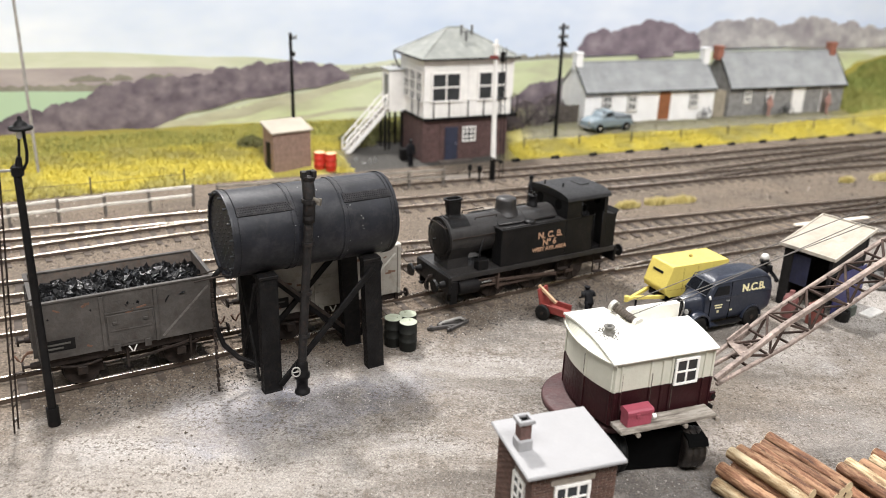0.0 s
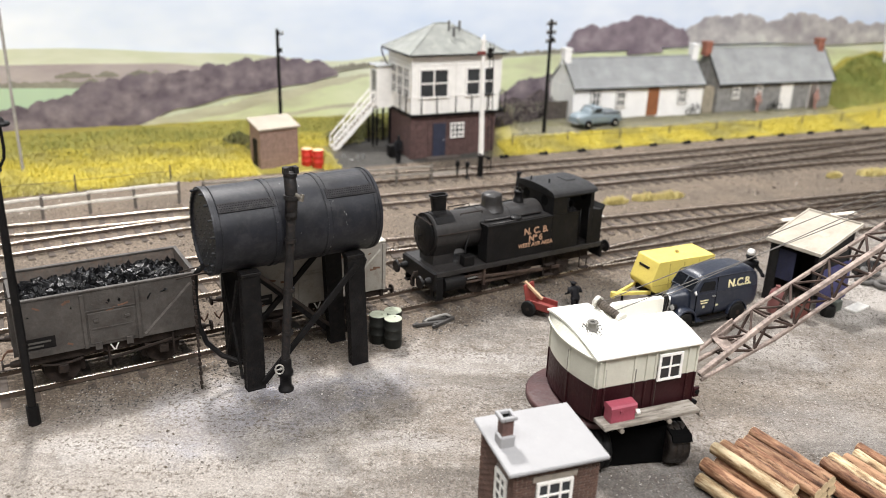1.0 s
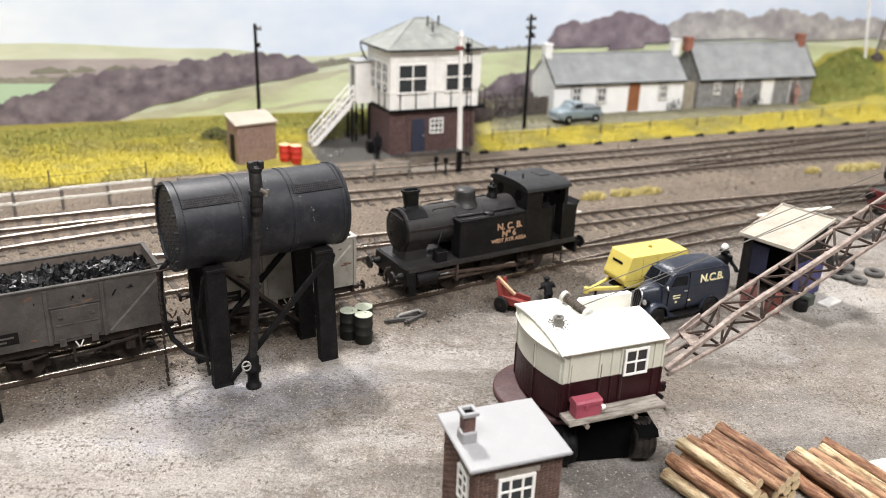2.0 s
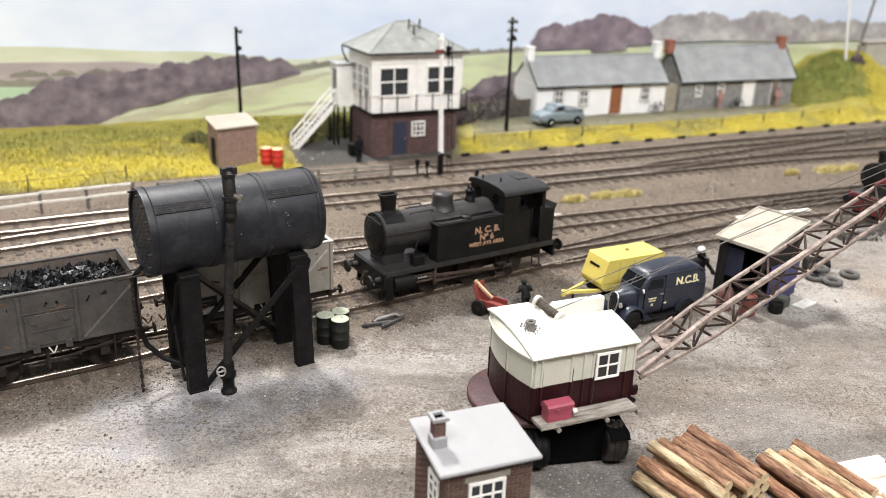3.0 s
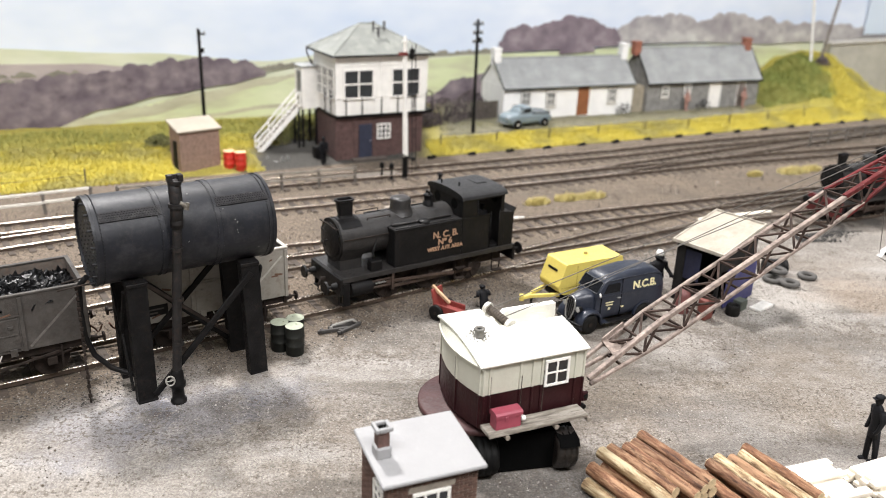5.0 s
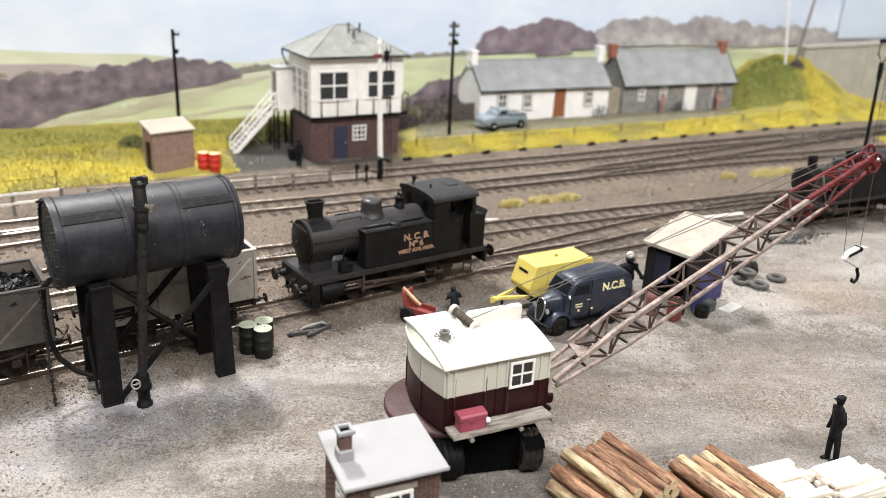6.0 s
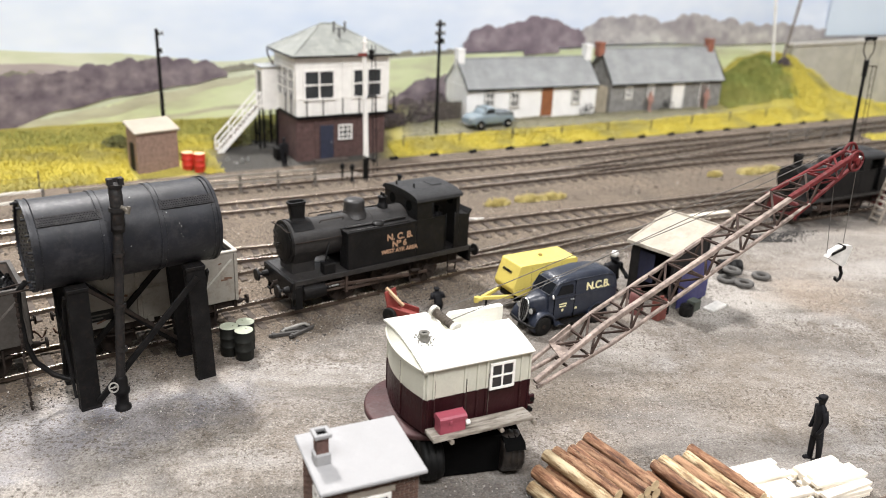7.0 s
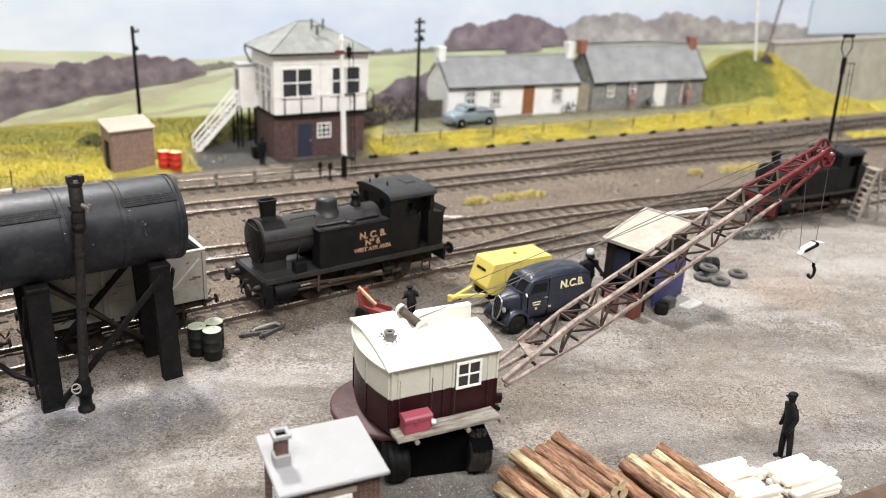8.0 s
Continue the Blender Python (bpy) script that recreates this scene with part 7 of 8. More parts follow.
def yard_lamp(m, label, ladder):
    l = thing("yard_lamp", m, label, "street lamp", "yard lamps")
    part("post", Shape().cyl((0, 0, 0), (.5, 0, 91), 1.5, 1.2, n=14).cyl((0, 0, 0), (0, 0, 7), 2.1, n=14), BLACK, l)
    head = Shape().box(.7, 0, 92, 3.4, 3.0, 4.0, .7)
    head.tube([(1.6, 0, 91.4), (2.9, 0, 93), (4.0, 0, 95), (4.4, 0, 98), (4.3, 0, 104), (3.9, 0, 106.6)], .5, 8)
    head.cyl((1.3, 0, 93.6), (1.8, 0, 96.6), 1.2, .8, n=10)
    head.cyl((1.8, 0, 96), (2.6, 0, 103), .45, n=8)
    part("bracket", head, BLACK, l)
    hood = Matrix.Translation((3.6, 0, 0))
    shade = part("shade", Shape().lathe([(3.4, 105.2), (3.6, 105.6), (3.4, 106.1), (2.2, 106.2), (1.9, 107.0), (1.2, 107.8), (.7, 108.0), (.7, 108.8), (.3, 109.4)], 22, hood), BLACK, l)
    part("bulb", Shape().lathe([(.4, 102.2), (1.0, 103), (1.0, 104.4), (.6, 105.6)], 12, Matrix.Translation((2.9, 0, 0))), surface("frosted lamp glass", (.75, .74, .7), .3), shade)
    part("crossarm", Shape().beam((0, 0, 92.2), (-5.4, -1, 92.0), .8, .8), surface("pale worn iron", (.3, .28, .25), .5, .4), l)
    if ladder:
        side = lambda z: -5.2 - (92 - z) * .066
        for dy in (-1.6, 1.6):
            part("ladder_rail", Shape().beam((side(0), -4 + dy, 0), (side(92), -1 + dy, 92), .5, .6), RUNNING, l)
        for i in range(15):
            z = 4 + i * 5.8
            part("rung", Shape().cyl((side(z), -5.4 + i * .2, z), (side(z), -2.2 + i * .2, z), .25, n=6), RUNNING, l)
        for z in (22, 48, 55):
            part("ladder_stay", Shape().cyl((0, 0, z), (side(z), -3, z - .5), .3, n=6), RUNNING, l)


yard_lamp(place(-127, 260.5, 0, 4), "tall black yard lamp with ladder, beside the siding", True)


def lamp_fork(m):
    """A tall post whose lantern is gone, only its fork is left."""
    l = thing("yard_lamp", m, "tall dark post with an empty fork, behind the far engine", "street lamp", "yard lamps")
    part("post", Shape().cyl((0, 0, 0), (0, 0, 99), 1.5, 1.0, n=14).cyl((0, 0, 0), (0, 0, 8), 2.1, n=14).cyl((0, 0, 90), (0, 0, 101), 1.7, n=12), BLACK, l)
    part("fork", Shape().tube([(-1.2, 0, 115), (-3.6, 0, 113), (-3.8, 0, 107), (-1.6, 0, 103), (0, 0, 100), (1.6, 0, 103), (3.8, 0, 107), (3.6, 0, 113), (1.2, 0, 115)], .4, 6), BLACK, l)
    part("fork_head", Shape().box(0, 0, 115.4, 8.4, 2.2, 2.4, .4), BLACK, l)
    for dx in (5, 8):
        part("ladder_rail", Shape().beam((dx + 2, 1, 0), (dx, 0, 97), .35, .4), RUNNING, l)
    for i in range(15):
        part("rung", Shape().cyl((7 - i * .13, .9, 5 + i * 6), (10 - i * .13, .9, 5 + i * 6), .2, n=5), RUNNING, l)
    part("ladder_stay", Shape().cyl((0, 0, 97), (8.4, 0, 97), .35, n=6), RUNNING, l)


lamp_fork(place(381, 562, 0, 4, 0, -2.0))


# ---- behind the tracks ----
# base brick darkened to paint in the shade under the upper storey
BRICKDARK = surface("brickwork toned for overhang shade", (0.088, 0.049, 0.045), 0.85, 0.0, 0.35, 350, (0.2, 0.14, 0.13), 0.45, 0.4, 700)


def signal_box():
    b = thing("signal_box", place(-11.2, 634.3, 0, 25.7), "white timber signal box on a brick base, grey hipped roof", "signal box")
    L, D, Z0, Z1 = 74.8, 48.0, 36.6, 79.7
    base = Shape().span(-.5, 1.5, 0, L - 1.5, D - 1.5, Z0 - 2, .2)
    part("brick_base", base, BRICKDARK, b)
    for x in (0.0, 14.6, 49, L - 5):
        part("brick_pier", Shape().span(x, .9, 0, x + 3, 1.6, Z0 - 2, .1), BRICKDARK, b)
    part("floor_beam", Shape().span(-1.2, -1.2, Z0 - 3.4, L + 6, D, Z0 - 1.4, .2), BLACK, b)
    part("upper_wall", Shape().span(0, 0, Z0 - 1.4, L, D, Z1, .2), WHITE, b)
    boards = Shape()
    for i in range(13):
        x = i * L / 12
        boards.span(x - .35, -.4, Z0 - 1.2, x + .35, 0, 48.5, .05)
    for i in range(8):
        y = i * D / 7
        boards.span(-.4, y - .35, Z0 - 1.2, 0, y + .35, 48.5, .05)
    boards.span(-.5, -.6, 48.4, L + .4, 0, 49.4, .1).span(-.6, 0, 48.4, 0, D, 49.4, .1)
    boards.span(-.4, -.6, 71.8, L + .4, 0, 72.8, .1).span(-.6, 0, 71.8, 0, D, 72.8, .1)
    for x in (0, 37, L):
        boards.span(x - .9, -.7, Z0, x + .9, 0, Z1, .1)
    part("wall_trim", boards, WHITE, b)
    for x in (4.9, 44.2):
        sash("window", b, at(x, -.3, 47.2), 25.4, 22.8, 2, 2, 1.15, 1.0)
    turn = Matrix.Rotation(radians(-90), 4, "Z")
    for k in range(3):
        sash("side_window", b, turn @ at(-D + 8 + k * 12.4, -.3, 46.5), 11.4, 23.4, 2, 3, .9, .9)
    door = part("door", Shape().span(18.6, .4, 1, 29.4, 1.4, 27.4, .15), surface("dark blue door paint", (.03, .035, .06), .5), b)
    part("door_knob", Shape().lathe([(.5, 0), (.5, .6), (.2, .8)], 8, Matrix.Translation((27.8, .2, 14))), STEEL, door)
    sash("base_window", b, at(33.4, .9, 15.2), 11.6, 12, 3, 3, .9, .8)
    part("door_step", Shape().span(12, -6, 0, 40, 1, 1.6, .3), surface("grimy doorstep", (.085, .07, .06), .9, 0, .3, 150), b)
    ov = 4.2
    e = [(-ov, -ov), (L + ov, -ov), (L + ov, D + ov), (-ov, D + ov)]
    ridge = [(28.5, D / 2), (41.0, D / 2)]
    zr = 100.2
    roof = Shape()
    vs = [(x, y, Z1 + .6) for x, y in e] + [(x, y, zr) for x, y in ridge] + [(x, y, Z1 - .4) for x, y in e]
    roof.add(vs, [(0, 1, 5, 4), (1, 2, 5), (2, 3, 4, 5), (3, 0, 4), (0, 1, 7, 6), (1, 2, 8, 7), (2, 3, 9, 8), (3, 0, 6, 9), (6, 7, 8, 9)])
    part("roof", roof, GREENROOF, b)
    hips = Shape()
    for i, j in ((0, 0), (1, 1), (2, 1), (3, 0)):
        hips.cyl((*e[i], Z1 + .5), (*ridge[j], zr - .1), .5, n=8)
    hips.cyl((*ridge[0], zr + .2), (*ridge[1], zr + .2), .5, n=8)
    part("hip_tiles", hips, GREENROOF, b)
    gut = Shape()
    for (x0, y0), (x1, y1) in zip(e, e[1:] + e[:1]):
        gut.beam((x0, y0, Z1), (x1, y1, Z1), 1.2, 1.4, .3)
    gut.tube([(-ov, D + ov, Z1 - .5), (-ov, D + ov - 1, 75), (-2.8, D - 4, 68), (-.8, D - 8, 64), (-.8, D - 8, 37)], .6, 6)
    part("gutter", gut, BLACK, b)
    vent = Shape().cyl((39, 12, 88), (39, 12, 98), 1.0, n=10)
    vent.beam((34.6, 12, 98), (43.6, 12, 98), 1.0, 1.0)
    for x in (34.6, 43.6):
        vent.cyl((x, 12, 95.6), (x, 12, 103), .9, n=10)
    part("stove_cowl", vent, surface("dull lead pipe", (.13, .13, .13), .6), b)
    for x, top in ((7.2, 48), (20.2, 48), (36.2, 48), (50, 48), (64, 48), (74.6, 50), (L + 5, 50)):
        part("balcony_post", Shape().box(x, -1.6, (top + 33) / 2, .7, .7, top - 33, .1), BLACK, b)
    part("balcony_rail", Shape().cyl((L - .2, -1.6, 50), (L + 5, -1.6, 50), .25, n=6).cyl((L + 5, -1.6, 50), (L + 5, 20, 50), .3, n=6), BLACK, b)
    for y in (8, 20):
        part("balcony_post", Shape().box(-1.6, y, 41.5, .7, .7, 16, .1), BLACK, b)
    part("brackets", Shape().span(L, 0, Z0 - 1.5, L + 6, 22, Z0 - .6, .1), BLACK, b)
    part("porch", Shape().span(-13.6, 38, Z0 - 2.6, 0, D + 6, 66.4, .2), WHITE, b)
    part("porch_roof", Shape().span(-14.8, 36.8, 66.4, .5, D + 7, 67.6, .2), SLATE, b)
    part("porch_door", Shape().span(-14.0, 40, Z0 + 1, -13.5, 48, 63, .1), surface("grey door", (.2, .2, .19), .6), b)
    for y in (38.6, D + 5):
        part("porch_post", Shape().box(-2.4, y, 17, 1.6, 1.6, 34, .15), TIMBERBLACK, b)
    st = thing("outside_stairs", place(-11.2, 634.3, 0, 25.7), "weathered white timber stairs up to the signal box", "stairs")
    a, z = Vector((-15, 0, 36)), Vector((-49, 0, 1.5))
    part("landing", Shape().span(-17, 38, 34.6, -12.5, 50, 36, .2), PLANKGREY, st)
    for y in (39, 49):
        o = Vector((0, y, 0))
        part("stringer", Shape().beam(a + o, z + o, 1.1, 3.4), WHITE, st)
        part("handrail", Shape().beam(a + o + Vector((0, 0, 12)), z + o + Vector((0, 0, 11)), .9, 1.1), WHITE, st)
        part("midrail", Shape().beam(a + o + Vector((0, 0, 6.5)), z + o + Vector((0, 0, 6)), .6, .8), WHITE, st)
        for k in range(4):
            p = a.lerp(z, k / 3) + o
            part("rail_post", Shape().box(p.x, p.y, p.z + 5.5, 1.0, 1.0, 12, .1), WHITE, st)
        for k in (0, 1):
            part("landing_post", Shape().box(-16.4 + k * 3.4, y, 17, 1.4, 1.4, 34, .1), TIMBERBLACK, st)
    for k in range(13):
        p = a.lerp(z, (k + .5) / 13)
        part("tread", Shape().box(p.x, 44, p.z, 3.2, 9.6, .8, .1), PLANKGREY, st)


signal_box()


def lamp_hut():
    h = thing("brick_lamp_hut", place(-117.6, 591.3, 0, 37.4), "small brown-brick hut with pale flat roof beside grass", "hut")
    L, D, rise = 30.0, 17.0, math.atan2(5.5, 20.2)
    part("wall", Shape().ext([(0, 0), (D, 0), (D, 28.9 + D * math.tan(rise)), (0, 28.9)], "x", 0, L), BRICKFAR, h)
    part("roof", Shape().box(0, 0, 0, L + 3.4, D + 4.0, 1.5, .4, Matrix.Translation((L / 2, D / 2, 30.0 + D / 2 * math.tan(rise))) @ Matrix.Rotation(rise, 4, "X")), surface("buff felt roof", (.34, .3, .245), .85, 0, .1, 80), h)
    part("door", Shape().span(-.4, 5, 0, .1, 12, 22, .1), TIMBERBLACK, h)


lamp_hut()
solid("coal_bunker", Shape().box(0, 0, 5, 8, 6, 10, .3).box(0, -.3, 10.3, 8.6, 6.8, .7, .2), TIMBERBLACK, place(-25.5, 640, 0, 25), "dark timber coal bunker beside the signal box", "bunker")
bunk = random.Random(41)
for i in range(5):
    solid("water_can", Shape().lathe([(1.4, 0), (1.5, .4), (1.5, 3.2), (.7, 4.2), (.7, 5)], 12), surface("dull grey can", (.2, .2, .19), .5, .2, .3), place(-62 + i * 3.4 + bunk.uniform(-1, 1), 629 + bunk.uniform(-3, 3), 0.2, 0, bunk.choice((0, 0, 80))), "dull grey can at the foot of the stairs", "can", "cans by the signal box")
for x, y in ((-87.2, 607.5), (-78.6, 605.5)):
    drum(place(x, y, 0, random.uniform(0, 90)), "bright red oil drum with pale lid by the hut", REDDRUM, surface("pale orange lid", (.75, .45, .25), .5), 4.1, 13.4, "red drums by the hut")


def semaphore():
    s = thing("semaphore_signal", place(40.6, 594.2, 0, 25), "white signal post with black foot and red arm", "signal")
    part("post", Shape().cyl((0, 0, 16), (-2.2, 0, 96), 2.0, 1.5, n=12), WHITE, s)
    part("black_foot", Shape().cyl((0, 0, 0), (0, 0, 16.2), 2.1, 2.05, n=12), BLACK, s)
    part("finial", Shape().lathe([(1.8, 97), (2.2, 98), (.8, 99), (1.3, 100.4), (.2, 102)], 12, Matrix.Translation((-2.2, 0, -1))), WHITE, s)
    arm = part("arm", Shape().box(-4.4, -1.8, 88.8, 6.6, .5, 2.6, .1), surface("faded signal red", (.17, .035, .03), .6), s)
    part("spectacle", Shape().cyl((2.4, -2.1, 90.5), (2.4, -1.5, 90.5), 2.0, n=14).cyl((2.4, -2.1, 87.0), (2.4, -1.5, 87.0), 2.0, n=14), BLACK, arm)
    part("signal_lamp", Shape().box(3.2, 0, 90, 2.4, 2.4, 3.6, .3), BLACK, s)
    for x in (5.6, 8.4):
        part("ladder_rail", Shape().beam((x + 1.4, 2, 0), (x - 2, 1, 95), .5, .5), BLACK, s)
    for i in range(14):
        part("rung", Shape().cyl((6.8 - i * .22, 1.8, 6 + 6 * i), (9.6 - i * .22, 1.8, 6 + 6 * i), .22, n=5), BLACK, s)
    part("balance_lever", Shape().beam((-3, -1.8, 18), (5, -1.8, 14), .6, 1.1).box(5.5, -1.8, 14, 2.4, 1.6, 2.4, .3), BLACK, s)
    part("lamp_platform", Shape().box(3.2, 0, 60, 8, 5, .7, .1), BLACK, s)


semaphore()
for x, y in ((31, 588), (24, 590)):
    solid("ground_signal", Shape().lathe([(1.5, 0), (1.2, 1.2), (.7, 1.8), (.7, 8), (1.6, 8.6), (1.8, 11), (1.0, 12.4)], 12), BLACK, place(x, y, .3), "small black point indicator beside the rails", "signal", "point indicators")


def telegraph_pole(m, h, arms, label):
    p = thing("telegraph_pole", m, label, "telegraph pole", "telegraph poles")
    part("pole", Shape().cyl((0, 0, -2), (-.6, 0, h), 1.6, 1.15, n=12), TIMBERBLACK, p)
    for k in range(arms):
        z = h - 4 - k * 7
        arm = part("crossarm", Shape().box(0 if arms > 1 else 1.5, 0, z, 9.5 if arms > 1 else 5.5, 1.1, 1.2, .15), TIMBERBLACK, p)
        for x in ((-4, -2, 2, 4) if arms > 1 else (1, 3.5)):
            part("insulator", Shape().lathe([(.5, 0), (.75, .5), (.6, 1.4), (.2, 1.8)], 8, Matrix.Translation((x, 0, z + .6))), surface("dull porcelain", (.2, .19, .18), .4), arm)
    part("pole_box", Shape().box(1.6, -.6, h - 16, 2.2, 1.8, 3.4, .3), BLACK, p)


telegraph_pole(place(-117, 668, 4, 22), 88, 1, "slim dark telegraph pole with short arm behind the hut")
telegraph_pole(place(98.5, 704, 12, 30), 91, 3, "dark telegraph pole with crossarms on the bank")
GREYPOLE = surface("weathered grey pole", (.34, .32, .3), .8)
solid("bare_pole", Shape().cyl((0, 0, 0), (0, 0, 170), 1.1, .9, n=10), GREYPOLE, place(-274, 560, 2), "thin grey pole standing in the yellow field", "pole")
solid("white_post", Shape().cyl((1, 0, -12), (-22, 0, 150), 1.6, 1.3, n=12), WHITE, place(499, 937, 36), "tall white post on the grassy hill", "pole")
solid("leaning_pole", Shape().cyl((-2, 0, -12), (16, 0, 130), 1.5, 1.3, n=12), surface("brown pole", (.2, .17, .15), .8), place(502, 930, 36), "brown leaning pole on the grassy hill", "pole")


# ---- cottages on the bank ----
def cottage(name_m, L, wall, label, doors, windows, chimneys, zr):
    D, Z = 44, 29.2
    h = thing("cottage", name_m, label, "cottage", "row of cottages")
    part("wall", Shape().span(0, 0, -6, L, D, Z, .25), wall, h)
    gable = [(0, Z), (D, Z), (D / 2, zr - 1)]
    part("gable", Shape().ext(gable, "x", 0.2, 2.2), wall, h)
    part("gable", Shape().ext(gable, "x", L - 2.2, L - .2), wall, h)
    s = (zr - Z + .5) / (D / 2)
    for y0, y1 in ((-2.2, D / 2), (D + 2.2, D / 2)):
        z0 = zr - abs(D / 2 - y0) * s
        roof = part("roof", Shape().ext([(y0, z0), (y1, zr), (y1, zr + 1.2), (y0, z0 + 1.2)], "x", -1.4, L + 1.4), SLATE, h)
        if y0 < 0:
            for k in range(1, 12):
                t = k / 12
                yy = y0 + (y1 - y0) * t
                zz = z0 + (zr - z0) * t + 1.2
                part("slate_course", Shape().beam((-1.4, yy, zz), (L + 1.4, yy, zz), .9, .16, 0), SLATE, roof)
    part("ridge_tiles", Shape().cyl((-1.6, D / 2, zr + 1), (L + 1.6, D / 2, zr + 1), .9, n=8), SLATE, h)
    part("gutter", Shape().cyl((-1.4, -2.6, zr - (D / 2 + 2.2) * s + .3), (L + 1.4, -2.6, zr - (D / 2 + 2.2) * s + .3), .8, n=8), BLACK, h)
    for x in (-1.6, L + 1.6):
        part("verge_board", Shape().beam((x, -2.2, Z - 1.4), (x, D / 2, zr + .6), .5, 1.6), BLACK, h)
    for x, w, z1, mat in doors:
        d = part("door", Shape().span(x, -.5, 0, x + w, .2, z1, .15), mat, h)
        part("door_frame", Shape().span(x - .7, -.4, 0, x, .2, z1 + .7, .1).span(x + w, -.4, 0, x + w + .7, .2, z1 + .7, .1).span(x - .7, -.4, z1, x + w + .7, .2, z1 + .8, .1), WHITE, d)
    for x, z0, w, hh in windows:
        part("window_reveal", Shape().span(x - .8, -.25, z0 - .6, x + w + .8, .1, z0 + hh + .6, .05), surface("dark painted surround", (.06, .055, .05), .7), h)
        sash("window", h, at(x, -.1, z0), w, hh, 2, 2, 1.0, .7)
        part("sill", Shape().span(x - 1, -1.2, z0 - 1.2, x + w + 1, .1, z0 - .4, .1), CONCRETE, h)
    for x, top, mat, pots in chimneys:
        st = part("chimney", Shape().span(x - 3.4, D / 2 - 4, zr - 6, x + 3.4, D / 2 + 4, top - 1.6, .25).span(x - 3.9, D / 2 - 4.5, top - 1.8, x + 3.9, D / 2 + 4.5, top, .25), mat, h)
        for k in range(pots):
            part("chimney_pot", Shape().lathe([(1.5, top), (1.3, top + 3.2), (1.6, top + 3.6), (1.1, top + 3.6)], 12, Matrix.Translation((x, D / 2, 0))), surface("clay pot", (.36, .15, .09), .8), st)
    return h


ca = math.cos(radians(21.43)), math.sin(radians(21.43))
along = lambda s, z=12.1, off=0.0: place(128.8 + s * ca[0] - off * ca[1], 750.7 + s * ca[1] + off * ca[0], z, 21.43)
ORANGEDOOR = surface("varnished orange-brown door", (.26, .1, .042), .5)
cottage(along(0), 140.6, WHITEWASH, "white-washed single-storey cottage with grey slate roof",
        [(78.2, 12.6, 26.4, ORANGEDOOR)], [(18.3, 11.0, 9.4, 13.6), (44.9, 9.6, 9.2, 14.2), (112.8, 10.4, 9.0, 14)],
        [(1.6, 60.5, WHITEWASH, 0), (140.4, 62.6, WHITEWASH, 0)], 50.2)
cottage(along(157.9), 142, STONEGREY, "grey stone single-storey cottage with slate roof",
        [(77.2, 14, 25.4, WHITE), (113.8, 9, 24, surface("washed grey door", (.2, .17, .155), .6))], [(17.3, 12.4, 8.4, 11.8), (44.5, 12.8, 8.4, 12)],
        [(-2.4, 64.3, surface("red chimney brick", (.3, .12, .08), .85, 0, .25, 300), 0), (137.2, 66, surface("red chimney brick", (.3, .12, .08)), 0)], 57.0)
solid("link_wall", Shape().span(0, 4, -5, 16.4, 36, 24, .3), surface("tan rendered wall", (.33, .29, .22), .85, 0, .2, 120), along(141), "tan rendered infill wall between the cottages", "wall")
for x, lab in ((203, "small pinkish figure by the grey cottage"), (276, "small red figure in the cottage doorway")):
    figure(along(x, 11.4, -6), lab, 20, mat=surface("flesh-pink figure paint", (.36, .2, .165), .7, 0, .3, 500))


def bicycle(m):
    b = thing("bicycle", m, "dark bicycle leaning against the cottage wall", "bicycle", "bicycles at the cottages")
    for x in (-5, 5):
        ring = [(x + 3.6 * math.cos(math.tau * i / 18), 0, 3.9 + 3.6 * math.sin(math.tau * i / 18)) for i in range(19)]
        part("wheel", Shape().tube(ring, .4, 6), BLACK, b)
    fr = Shape().tube([(-5, 0, 3.9), (-1.6, 0, 8.6), (3.6, 0, 8.6), (0, 0, 3.6), (-5, 0, 3.9)], .35, 6).tube([(5, 0, 3.9), (3.4, 0, 10.4)], .35, 6).tube([(0, 0, 3.6), (-2, 0, 9.8)], .35, 6)
    part("frame", fr, BLACK, b)
    part("handlebar", Shape().tube([(3.4, -2, 10.2), (3.2, 0, 10.6), (3.4, 2, 10.2)], .3, 6), BLACK, b)
    part("saddle", Shape().box(-2.2, 0, 10.1, 2.6, 1.4, .8, .3), BLACK, b)


for x in (129, 226):
    bicycle(along(x, 11.6, -4.5))


